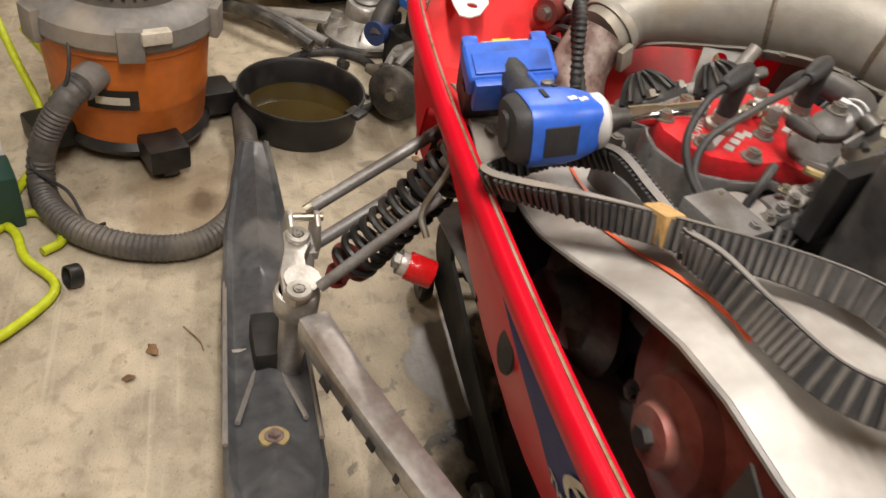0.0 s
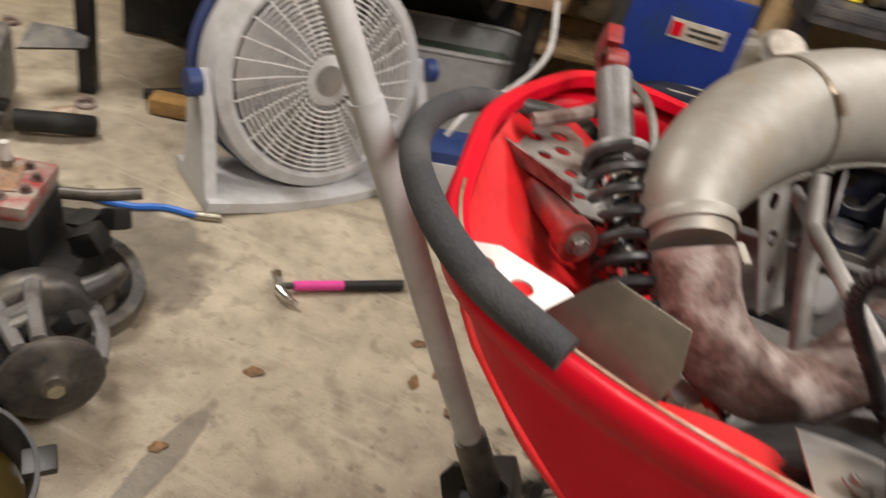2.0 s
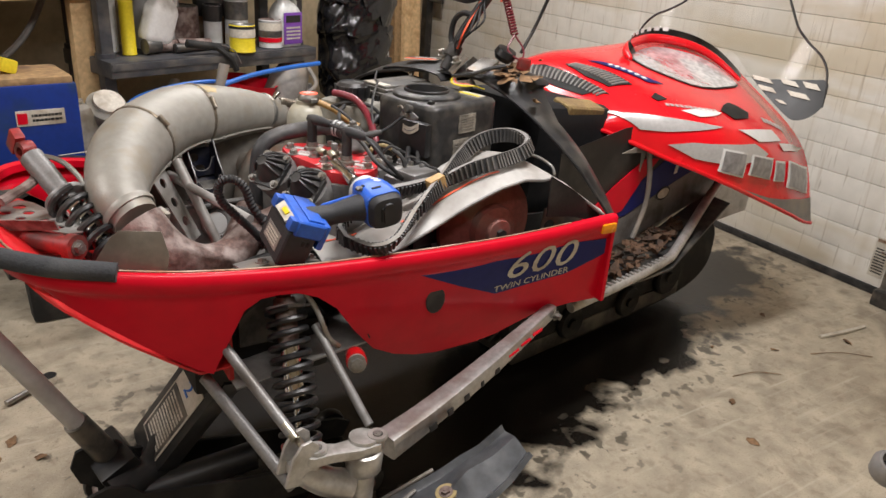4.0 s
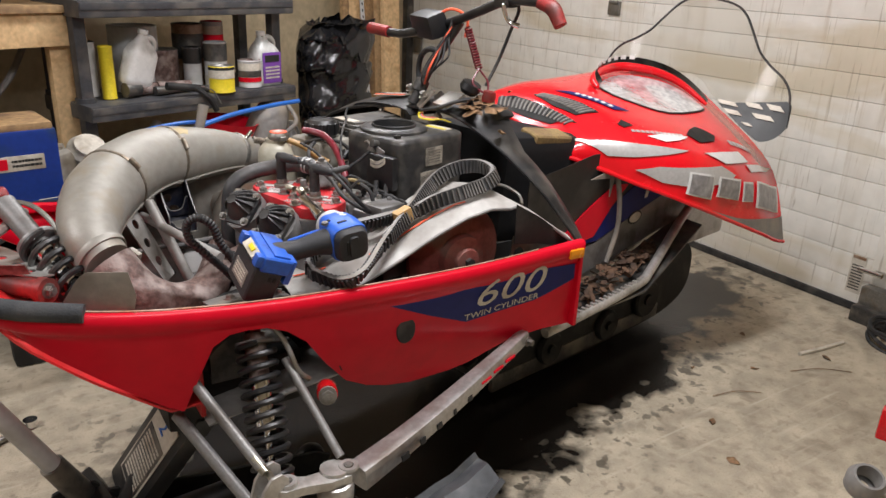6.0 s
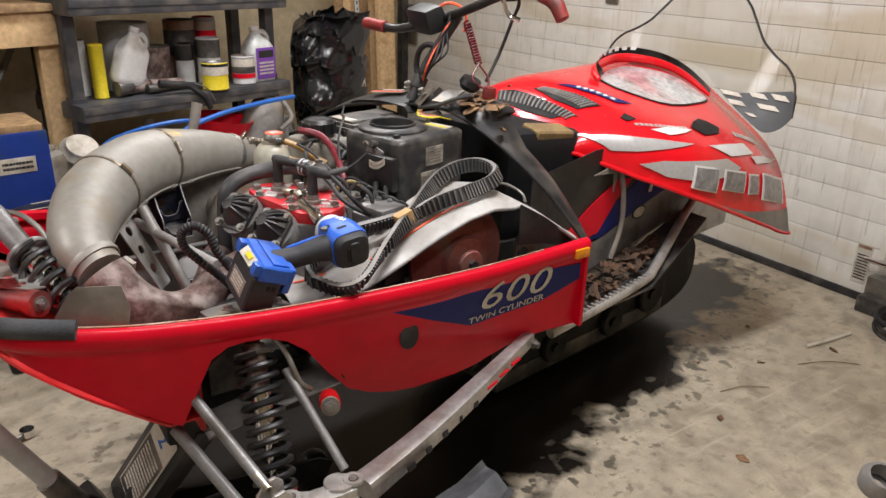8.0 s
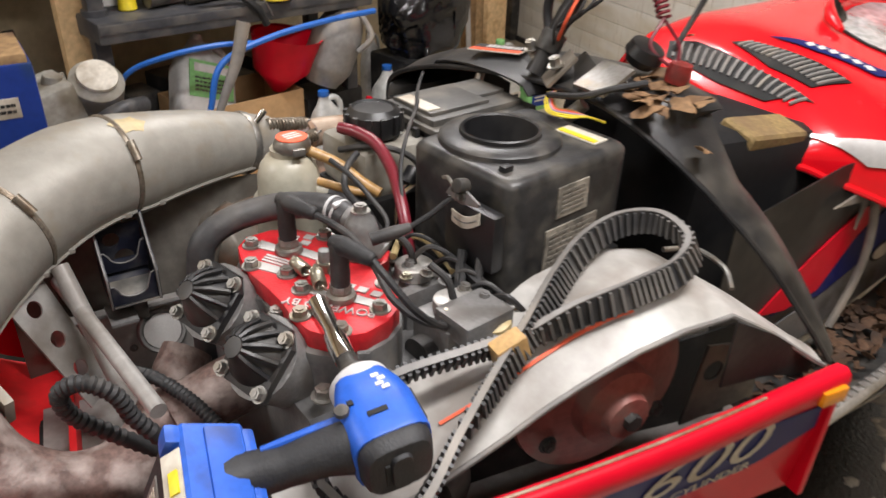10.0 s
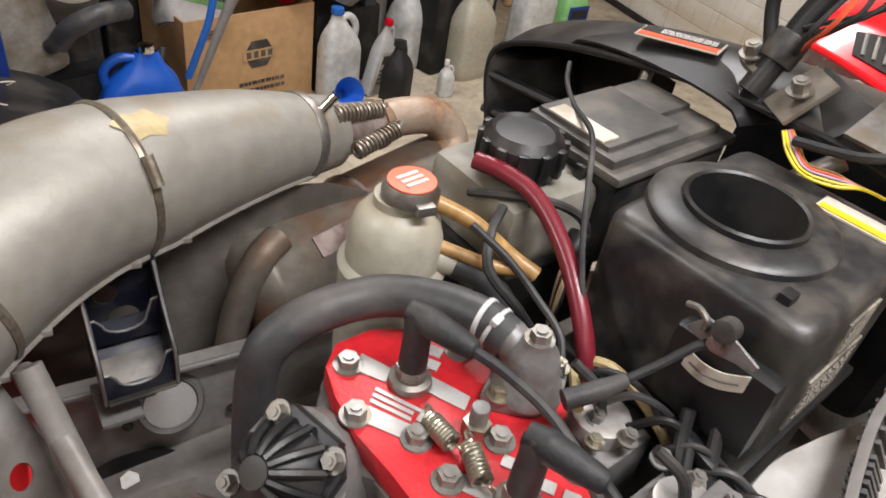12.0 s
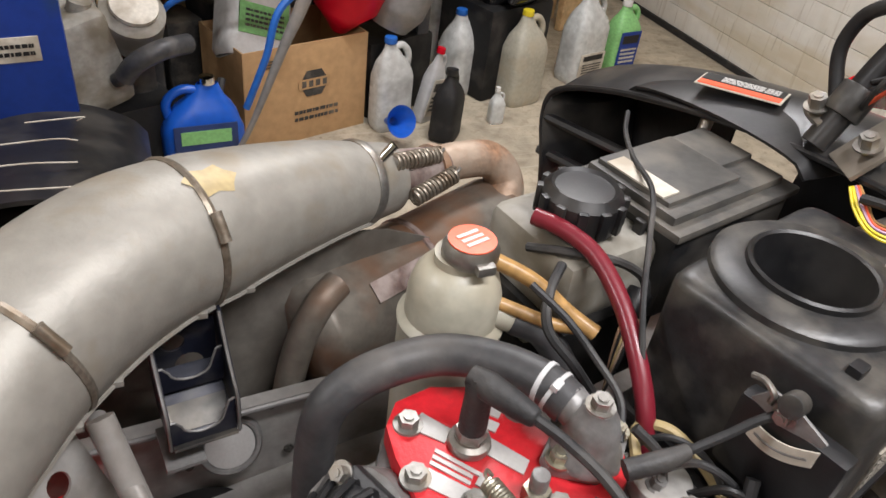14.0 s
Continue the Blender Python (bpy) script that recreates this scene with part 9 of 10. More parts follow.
# ---- shop vacuum, hoses and cord ----
def shop_vac():
    ob = thing("shop_vacuum", (-1.895, -0.535, 0), "orange shop vacuum with a grey head and black hose", "vacuum")
    m = Matrix.Translation((-1.895, -0.535, 0)) @ Matrix.Scale(1.16, 4)
    part("drum", lathe([(0, 0.05), (0.150, 0.05), (0.160, 0.06), (0.168, 0.14), (0.170, 0.145), (0.169, 0.155), (0.178, 0.27), (0.184, 0.275), (0.184, 0.29), (0, 0.29)], m, 56), M_ORANGE, ob, "orange plastic drum")
    part("skirt", lathe([(0, 0.03), (0.165, 0.03), (0.172, 0.045), (0.158, 0.062), (0, 0.062)], m, 48), M_BLACK, ob)
    part("lid", lathe([(0.0, 0.29), (0.190, 0.29), (0.197, 0.30), (0.195, 0.335), (0.175, 0.355), (0.13, 0.365), (0, 0.37)], m, 52), M_GREYP, ob, "grey lid")
    part("motor_head", lathe([(0.135, 0.36), (0.130, 0.42), (0.115, 0.46), (0.08, 0.48), (0, 0.485)], m, 44), M_HOSEG, ob, "grey motor head with louvres")
    for k in range(16):
        a = radians(-110 + 9 * k)
        part("louvre", box(m @ Vector((0.128 * math.cos(a), 0.128 * math.sin(a), 0.41)), (0.012, 0.008, 0.075), 0.002, (0, -8, math.degrees(a))), M_BLACK, ob)
    for a in (8, 75, 150, 235, 305):
        r = radians(a)
        part("latch", box(m @ Vector((0.198 * math.cos(r), 0.198 * math.sin(r), 0.315)), (0.025, 0.06, 0.08), 0.008, (0, 0, a)), M_GREYP, ob)
    for a in (22, 110, 215, 300):
        r = radians(a)
        w = part("caster_arm", box(m @ Vector((0.185 * math.cos(r), 0.185 * math.sin(r), 0.055)), (0.125, 0.105, 0.070), 0.014, (0, 0, a)), M_BLACK, ob)
        part("caster", cyl(m @ Vector((0.215 * math.cos(r) - 0.015 * math.sin(r), 0.215 * math.sin(r) + 0.015 * math.cos(r), 0.024)), m @ Vector((0.215 * math.cos(r) + 0.015 * math.sin(r), 0.215 * math.sin(r) - 0.015 * math.cos(r), 0.024)), 0.024, seg=18), M_RUBBER, w)
    r = radians(-32)
    part("port", cyl(m @ Vector((0.145, -0.04, 0.235)), m @ Vector((0.205, -0.075, 0.226)), 0.038, seg=22), M_GREYP, ob)
    bd = part("badge", sheet(lambda u, v: m @ Vector((0.1755 * math.cos(radians(-24 + 34 * u)), 0.1755 * math.sin(radians(-24 + 34 * u)), 0.155 + 0.045 * v)), 8, 2, 0.003), M_BLACK, ob, "black brand plate without lettering")
    part("badge_bar", sheet(lambda u, v: m @ Vector((0.1785 * math.cos(radians(-18 + 22 * u)), 0.1785 * math.sin(radians(-18 + 22 * u)), 0.168 + 0.018 * v)), 6, 1, 0.001), M_LABEL, bd)
    part("hose", corrugated([(-1.668, -0.615, 0.264), (-1.625, -0.655, 0.238), (-1.605, -0.705, 0.150), (-1.585, -0.725, 0.065), (-1.50, -0.70, 0.035), (-1.40, -0.62, 0.034), (-1.345, -0.50, 0.034), (-1.35, -0.38, 0.034), (-1.44, -0.29, 0.034), (-1.58, -0.255, 0.034), (-1.75, -0.24, 0.034), (-1.95, -0.245, 0.034), (-2.06, -0.26, 0.034)], 0.031, 0.010, 0.10, 14), M_HOSEG, ob, "dark grey ribbed vacuum hose")
    part("cord", tube([(-1.80, -0.66, 0.42), (-1.64, -0.64, 0.30), (-1.58, -0.74, 0.11), (-1.50, -0.655, 0.075), (-1.43, -0.61, 0.03), (-1.46, -0.58, 0.01)], 0.0042, 8), M_RUBBER, ob)
    part("lid_stain", box(m @ Vector((0.19, 0.075, 0.335)), (0.03, 0.07, 0.03), 0.006, (0, 0, 22)), M_LABEL, ob)


shop_vac()
solo("lime_hose", tube([(-2.10, -0.90, 0.30), (-1.95, -0.82, 0.18), (-1.84, -0.755, 0.06), (-1.70, -0.76, 0.016), (-1.5, -0.80, 0.014), (-1.42, -0.76, 0.014), (-1.34, -0.73, 0.014), (-1.25, -0.66, 0.014), (-1.16, -0.70, 0.014), (-1.05, -0.80, 0.014)], 0.0105, 10), M_LIME, "lime yellow garden hose on the floor", "hose")
solo("lime_hose", tube([(-1.36, -0.70, 0.014), (-1.40, -0.665, 0.012), (-1.47, -0.69, 0.012), (-1.50, -0.75, 0.012), (-1.42, -0.82, 0.012)], 0.0105, 10), M_LIME, "loop of lime yellow hose on the floor", "hose")
yl = thing("yellow_tie_pack", (-1.95, -0.72, 0), "tangle of yellow straps behind the vacuum", "strap")
part("strap", tube([(-2.02, -0.80, 0.22), (-1.93, -0.74, 0.20), (-1.86, -0.70, 0.16), (-1.84, -0.73, 0.10)], 0.012, 8), M_LIME, yl)
part("strap", tube([(-2.05, -0.72, 0.14), (-1.95, -0.70, 0.13), (-1.88, -0.72, 0.12)], 0.016, 8), M_LIME, yl)
cp_ = solo("bottle_cap", lathe([(0, 0), (0.025, 0), (0.027, 0.004), (0.025, 0.028), (0.021, 0.028), (0.021, 0.008), (0, 0.008)], pose(-1.275, -0.615, 0.02, 75, 0, 30), 24), M_BLACK, "black plastic cap lying on its side", "cap")
wp = thing("white_post", (-1.62, -0.86, 0), "white plastic post with a dark green foot", "post")
part("post", box((-1.58, -0.85, 0.42), (0.09, 0.07, 0.60), 0.01, (4, 0, 20)), M_WHITE, wp)
part("foot", box((-1.50, -0.80, 0.07), (0.10, 0.08, 0.14), 0.012, (0, 0, 20)), mat("dark_green_plastic", (0.01, 0.045, 0.035), 0.4, 0, 0.1, 9, 0.03), wp)

# ---- rear bench, shelf and stores ----
SH = 17.0
SA = pose(-0.79, 2.17, 0, 0, 0, SH)
shelf = thing("plastic_shelf", (-0.3, 2.5, 0), "dusty black plastic shelving unit full of cans and jugs", "shelf")
for z in (0.70, 1.13, 1.60):
    part("shelf_board", merge(bmesh.new(), box((0.54, 0.22, z), (1.10, 0.45, 0.07), 0.012), SA), M_RACK, shelf)
    part("front_lip", merge(bmesh.new(), box((0.54, -0.003, z + 0.012), (1.09, 0.012, 0.03), 0.004), SA), M_RACK, shelf)
for px in (0.03, 1.05):
    for py in (0.12, 0.41):
        part("post", merge(bmesh.new(), box((px, py, 0.85), (0.055, 0.055, 1.7), 0.012), SA), M_RACK, shelf)
        part("post_collar", merge(bmesh.new(), cyl((px, py, 0.735), (px, py, 0.755), 0.042, seg=16), SA), M_RACK, shelf)


def on_shelf(x, y, z=0.737):
    return SA @ Vector((x, y, z))


def can(p, r, h, body, lid, label, name="paint_can", cat="can", stripe=None):
    ob = thing(name, p, label, cat)
    m = Matrix.Translation(p)
    part("can_body", lathe([(0, 0), (r, 0), (r + 0.002, 0.004), (r, 0.008), (r, h - 0.008), (r + 0.002, h - 0.004), (r, h)], m, 30), body, ob)
    part("lid", lathe([(r, h - 0.002), (r - 0.004, h + 0.002), (r - 0.010, h), (r - 0.014, h - 0.006), (0, h - 0.006)], m, 30), lid, ob)
    if stripe:
        for z0, z1, mt in stripe:
            part("label_band", lathe([(r + 0.0012, h * z0), (r + 0.0018, h * z0), (r + 0.0018, h * z1), (r + 0.0012, h * z1)], m, 30), mt, ob)
    return ob


M_GREYL = mat("grey_print", (0.36, 0.36, 0.37), 0.45, 0, 0.1, 15, 0)
can(on_shelf(0.655, 0.02), 0.060, 0.125, M_YELLOW, M_STEEL, "yellow paint can with a worn white label", stripe=((0.55, 0.86, M_LABEL), (0.86, 0.97, M_INK)))
can(on_shelf(0.70, 0.13), 0.055, 0.225, M_LGREY, M_GREYL, "tall grey can with a dark domed top", stripe=((0.60, 0.97, M_GUN), (0.05, 0.3, M_LABEL)))
can(on_shelf(0.60, 0.18), 0.043, 0.200, M_LGREY, M_BLACK, "white aerosol can with a black cap", "aerosol_can", stripe=((0.62, 1.0, M_BLACK),))
can(on_shelf(0.855, 0.07), 0.056, 0.135, M_LGREY, M_RUST, "squat silver filler tin with a red band", stripe=((0.22, 0.38, M_RED), (0.40, 0.62, M_GUN), (0.64, 0.9, M_LABEL)))
can(on_shelf(0.66, 0.30), 0.075, 0.30, M_RUSTO, M_GUN, "tall brown stain can with a dark label", stripe=((0.45, 0.85, M_GUN),))
can(on_shelf(0.78, 0.27), 0.055, 0.31, M_GREYL, M_RED, "tall can with a red and white label", stripe=((0.55, 0.80, M_RED), (0.80, 0.93, M_LABEL)))
can(on_shelf(0.47, 0.26), 0.09, 0.19, M_RUST, M_GUN, "brown box-like tin at the back of the shelf", "tin")
can(on_shelf(0.37, 0.30), 0.11, 0.30, M_LGREY, M_LGREY, "pale plastic bucket on the shelf", "bucket", "bucket")
can(on_shelf(0.12, 0.25), 0.035, 0.24, M_WHITE, M_BLACK, "white caulking tube standing on the shelf", "caulk_tube", "tube")
can(on_shelf(0.15, 0.14), 0.03, 0.23, M_YELLOW, M_YELLOW, "yellow tube standing on the shelf", "caulk_tube", "tube")


def jug(p, w, d, h, material, cap_mat, label, tilt=(0, 0, 0), band=None, name="plastic_jug", neck=0.022, group=""):
    """A moulded jug with shoulders, a grip hole's handle and a screw cap; grows up from p."""
    ob = thing(name, p, label, "jug", group)
    m = Matrix.Translation(p) @ pose(0, 0, 0, *tilt)

    def f(u, v):
        a = 2 * math.pi * u
        k = interp(v, [(0, 0.90), (0.04, 1.0), (0.62, 1.0), (0.78, 0.80), (0.90, 0.42), (1.0, 0.26)])
        e = interp(v, [(0, 0.45), (0.7, 0.5), (1, 1.0)])
        return m @ Vector((w / 2 * k * math.copysign(abs(math.cos(a)) ** e, math.cos(a)) - w * 0.10 * max(0, v - 0.7) / 0.3, d / 2 * k * math.copysign(abs(math.sin(a)) ** e, math.sin(a)), h * v * 0.92))
    o = sheet(f, 28, 16)
    part("body", o, material, ob)
    part("handle", tube([m @ Vector((w * 0.36, 0, h * 0.60)), m @ Vector((w * 0.40, 0, h * 0.78)), m @ Vector((w * 0.22, 0, h * 0.88)), m @ Vector((-w * 0.02, 0, h * 0.86))], min(0.014, w * 0.09), 10), material, ob)
    part("cap", lathe([(0, 0), (neck, 0), (neck + 0.002, 0.004), (neck, 0.022), (0, 0.024)], m @ Matrix.Translation((-w * 0.10, 0, h * 0.915)), 20), cap_mat, ob)
    part("base_plate", merge(bmesh.new(), box((0, 0, 0.002), (w * 0.8, d * 0.8, 0.006)), m), material, ob)
    if band:
        mt, z0, z1 = band
        if abs(tilt[2]) > 90:
            m = m @ pose(0, 0, 0, 0, 0, 180)
        part("label_panel", merge(bmesh.new(), box((0, -d / 2 - 0.001, h * (z0 + z1) / 2), (w * 0.76, 0.004, h * (z1 - z0)), 0.001), m), mt, ob)
        pr_ = bars(m @ basis((0, -d / 2 - 0.0042, h * (z0 + (z1 - z0) * 0.35)), (1, 0, 0), (0, 0, 1)), w * 0.6, h * (z1 - z0) * 0.45, 4, M_LABEL if mt not in (M_LABEL, M_GREENL) else M_GUN, ob, "label_print", int(w * 1000))
        part("label_head", merge(bmesh.new(), box((0, -d / 2 - 0.0036, h * (z0 + (z1 - z0) * 0.80)), (w * 0.6, 0.002, h * (z1 - z0) * 0.22)), m), M_WHITE if mt == M_GREENL else M_GREENL if mt == M_NAVY else M_INK, ob)
    return ob


jug(on_shelf(0.97, 0.10), 0.155, 0.12, 0.27, M_CLEARP, M_WHITE, "clear cleaner jug with a purple label", (0, 0, 20), (M_PURPLE, 0.05, 0.62))
jug(on_shelf(0.27, 0.14, 0.79), 0.15, 0.09, 0.25, M_WHITE, M_WHITE, "white jug lying aslant over iron fittings", (10, 14, 30))
for k, (x, y, r, l) in enumerate(((0.24, 0.10, 0.035, 0.07), (0.32, 0.12, 0.03, 0.10), (0.38, 0.08, 0.022, 0.08), (0.45, 0.10, 0.03, 0.16))):
    q = on_shelf(x, y, 0.737 + r)
    solo("iron_fitting", cyl(q - Vector((l / 2, 0, 0)), q + Vector((l / 2, 0.03, 0)), r, r * 0.85, seg=14, bevel=0.004), M_RUST if k % 2 else M_GUN, "rusty iron pipe fitting on the shelf", "fitting", "pipe fittings")
gn = thing("caulking_gun", on_shelf(0.45, 0.03), "dark caulking gun and cables on the shelf", "tool")
part("barrel", cyl(on_shelf(0.36, 0.02, 0.79), on_shelf(0.56, 0.0, 0.76), 0.018, seg=14), M_DARK, gn)
part("handle", tube([on_shelf(0.50, 0.0, 0.77), on_shelf(0.55, -0.03, 0.72), on_shelf(0.58, -0.035, 0.66)], 0.014, 8), M_DARK, gn)
part("wire", tube([on_shelf(0.52, -0.01, 0.78), on_shelf(0.58, -0.02, 0.75), on_shelf(0.61, -0.03, 0.69)], 0.003, 6), M_STEEL, gn)
for k in range(10):
    u = k / 9
    solo("small_tin", cyl(on_shelf(0.12 + 0.85 * u, 0.10 + 0.1 * (k % 3), 1.168), on_shelf(0.12 + 0.85 * u, 0.10 + 0.1 * (k % 3), 1.22 + 0.03 * (k % 4)), 0.035 + 0.006 * (k % 3), seg=18, bevel=0.003), (M_GUN, M_NAVY, M_LGREY, M_RUST)[k % 4], "small tin on the upper shelf", "tin", "upper shelf tins")
for k in range(7):
    q = on_shelf(0.10 + 0.145 * k, 0.47, 0.0)
    h = 0.30 + 0.05 * (k % 3)
    solo("dark_box", box(q + UP * (h / 2), (0.13, 0.16, h), 0.01, (0, 0, SH + 4 * (k % 3))), (M_DARK, M_GUN, M_BLACK)[k % 3], "dark box in the shade under the shelf", "box", "boxes under the shelf")

# workbench of pale lumber
bench = thing("workbench", (-1.2, 2.5, 0), "pine workbench with a thick front beam, cluttered top", "workbench")
BA = pose(-0.79, 2.30, 0, 0, 0, 22)
part("front_beam", merge(bmesh.new(), box((-0.75, 0.045, 1.045), (1.6, 0.04, 0.14), 0.004), BA), M_WOOD, bench)
part("top", merge(bmesh.new(), box((-0.78, 0.36, 1.125), (1.62, 0.72, 0.03), 0.004), BA), M_OLDWOOD, bench)
part("leg", merge(bmesh.new(), box((-0.055, 0.085, 0.50), (0.09, 0.04, 1.0), 0.004), BA), M_WOOD, bench)
part("leg", merge(bmesh.new(), box((-1.45, 0.085, 0.50), (0.09, 0.04, 1.0), 0.004), BA), M_WOOD, bench)
part("low_shelf", merge(bmesh.new(), box((-0.50, 0.40, 0.30), (0.72, 0.5, 0.02), 0.003), BA), M_OLDWOOD, bench)
solo("rubber_roller", lathe([(0.05, -0.03), (0.10, -0.03), (0.11, 0), (0.10, 0.03), (0.05, 0.03)], BA @ pose(-0.33, 0.16, 1.175, 0, 0, 0), 24), M_RUBBER, "small black rubber roller lying on the bench", "roller")
solo("bench_cable", tube([BA @ Vector((-0.06, 0.3, 1.0)), BA @ Vector((-0.22, 0.25, 0.80)), BA @ Vector((-0.45, 0.2, 0.66)), BA @ Vector((-0.6, 0.2, 0.6))], 0.014, 8), M_GREYP, "grey flexible conduit under the bench", "conduit")
o = bmesh.new()
rng = random.Random(21)
for k in range(60):
    q = BA @ Vector((rng.uniform(-1.1, -0.15), rng.uniform(0.18, 0.6), rng.uniform(0.40, 0.62)))
    box(q, (rng.uniform(0.03, 0.12), rng.uniform(0.03, 0.1), rng.uniform(0.02, 0.08)), 0.006, (rng.uniform(0, 180), rng.uniform(0, 90), rng.uniform(0, 180)), o, 1)
solo("scrap_heap", o, M_BAY, "heap of grey scrap parts under the bench", "scrap", kind="stuff")

# lower rough bench at the other side of the compressor
lb = thing("rough_bench", (-1.9, 2.0, 0), "rough worn plywood bench with black legs", "workbench")
LA = pose(-1.50, 1.76, 0, 0, 0, 24)
part("top", merge(bmesh.new(), box((-0.72, 0.32, 0.615), (1.45, 0.62, 0.05), 0.008), LA), M_OLDWOOD, lb)
part("edge_strip", merge(bmesh.new(), box((-0.72, 0.0, 0.60), (1.45, 0.03, 0.085), 0.006), LA), M_OLDWOOD, lb)
for px in (-0.06, -1.38):
    part("leg", merge(bmesh.new(), box((px, 0.05, 0.30), (0.05, 0.05, 0.60), 0.006), LA), M_BLACK, lb)
part("back_panel", merge(bmesh.new(), box((-0.72, 0.55, 0.30), (1.4, 0.02, 0.58)), LA), M_DARK, lb)
for k in range(12):
    q = LA @ Vector((-0.10 - 0.11 * k, 0.14 + 0.08 * (k % 3), 0.64))
    solo("bench_bottle", lathe([(0, 0), (0.028, 0), (0.028, 0.09), (0.012, 0.115), (0.012, 0.13), (0, 0.13)], Matrix.Translation(q), 18), (M_BLACK, M_YELLOW, M_RUST, M_TOOL, M_GUN)[k % 5], "small bottle on the rough bench", "bottle", "bench bottles")
solo("cable_coil", tube([LA @ Vector((-0.12 + 0.10 * math.cos(a * 0.55), 0.16 + 0.02 * math.sin(a * 1.7), 0.70 + 0.12 * math.sin(a * 0.55) + 0.002 * a)) for a in range(34)], 0.007, 8), M_RUBBER, "coil of black cable hanging at the bench end", "cable")
cl = thing("orange_clamp", LA @ Vector((-0.05, 0.05, 0.66)), "orange and blue clamp among cables", "clamp")
part("jaw", box(LA @ Vector((-0.05, 0.05, 0.70)), (0.07, 0.04, 0.06), 0.01, (0, 30, 30)), M_CAPO, cl)
part("grip", box(LA @ Vector((-0.04, 0.03, 0.655)), (0.05, 0.04, 0.05), 0.01, (0, 20, 10)), M_COMP, cl)
solo("white_rope", tube([(-1.50, 1.62, 0.62), (-1.47, 1.55, 0.50), (-1.52, 1.50, 0.40), (-1.62, 1.46, 0.30), (-1.66, 1.40, 0.22)], 0.007, 8), M_WHITE, "white cord hanging from the bench", "cord")

# blue compressor case
cm = thing("air_compressor", (-1.17, 1.9, 0), "blue boxed air compressor with a white name plate", "compressor")
CA = pose(-1.165, 1.88, 0, 0, 0, 8)
part("case", merge(bmesh.new(), box((0, 0.0, 0.585), (0.34, 0.28, 0.31), 0.018), CA), M_COMP, cm)
part("lid", merge(bmesh.new(), box((0, 0, 0.748), (0.32, 0.26, 0.03), 0.010), CA), M_OLDWOOD, cm, "dusty wooden board on top")
part("side_grille", merge(bmesh.new(), box((-0.185, 0.0, 0.585), (0.04, 0.26, 0.30), 0.008), CA), M_GUN, cm)
pl = part("name_plate", merge(bmesh.new(), box((0.035, -0.142, 0.625), (0.16, 0.004, 0.055), 0.001), CA), M_LABEL, cm, "white name plate with a red mark")
part("plate_mark", merge(bmesh.new(), box((-0.025, -0.1455, 0.625), (0.032, 0.003, 0.038)), CA), M_RED, pl)
bars(CA @ basis((0.055, -0.1455, 0.625), (1, 0, 0), (0, 0, 1)), 0.10, 0.034, 2, M_INK, pl)
part("tank", merge(bmesh.new(), cyl((-0.17, 0, 0.37), (0.17, 0, 0.37), 0.075, seg=26, bevel=0.02), CA), M_JUGB, cm, "bright blue air tank")
for px in (-0.13, 0.13):
    part("foot", merge(bmesh.new(), box((px, 0, 0.15), (0.03, 0.18, 0.30), 0.006), CA), M_BLACK, cm)
solo("yellow_tool", box((-1.19, 1.86, 0.79), (0.06, 0.05, 0.05), 0.012, (0, 20, 30)), M_YELLOW, "yellow plastic tool on the compressor", "tool")
solo("air_hose", tube([(-0.80, 2.25, 0.42), (-0.74, 2.18, 0.56), (-0.62, 2.10, 0.63), (-0.45, 2.10, 0.655), (-0.30, 2.15, 0.64)], 0.009, 8), M_BLUECORD, "blue rubber air hose", "hose")
solo("air_hose", tube([(-0.56, 2.05, 0.30), (-0.50, 2.05, 0.45), (-0.44, 2.07, 0.60), (-0.25, 2.15, 0.655), (0.0, 2.25, 0.675), (0.2, 2.32, 0.68)], 0.011, 8), M_BLUECORD, "blue rubber air hose", "hose")
solo("grey_tube", tube([(-0.36, 2.04, 0.74), (-0.40, 2.02, 0.62), (-0.46, 2.0, 0.50), (-0.55, 1.98, 0.30), (-0.60, 1.98, 0.20)], [0.024, 0.020, 0.014, 0.009, 0.008], 12), M_GREYP, "grey hand-pump tube standing up", "tube")
gj = thing("grimy_tank", (-0.98, 2.15, 0.30), "grimy white plastic tank lying on a dark crate", "tank")
part("body", box((-0.99, 2.15, 0.435), (0.20, 0.18, 0.28), 0.05, (6, -14, 20), None, 4), M_GRIMYT, gj)
part("seam", box((-0.99, 2.15, 0.435), (0.204, 0.010, 0.284), 0.004, (6, -14, 20)), M_GRIMYT, gj)
part("neck", cyl((-0.965, 2.13, 0.56), (-0.955, 2.125, 0.60), 0.030, seg=20, bevel=0.004), M_GRIMYT, gj)
part("outlet", cyl((-0.90, 2.09, 0.39), (-0.865, 2.07, 0.41), 0.020, seg=14), M_GUN, gj)
gp = thing("grimy_pot", (-0.85, 2.20, 0.30), "grimy white plastic pot with a screwed lid", "pot")
part("body", lathe([(0, 0), (0.075, 0), (0.088, 0.03), (0.085, 0.11), (0.060, 0.13), (0, 0.135)], pose(-0.85, 2.20, 0.475, 35, 12, 0), 28), M_GRIMYT, gp)
part("lid", lathe([(0.060, 0.128), (0.064, 0.132), (0.062, 0.142), (0.030, 0.146), (0, 0.146)], pose(-0.85, 2.20, 0.475, 35, 12, 0), 28), M_LABEL, gp)
part("foot", box((-0.84, 2.23, 0.40), (0.08, 0.08, 0.22), 0.012, (0, 0, 20)), M_GUN, gp)
solo("grimy_stand", box((-0.93, 2.18, 0.15), (0.34, 0.22, 0.30), 0.02, (0, 0, 20)), M_DARK, "dark crate under the grimy tanks", "crate")
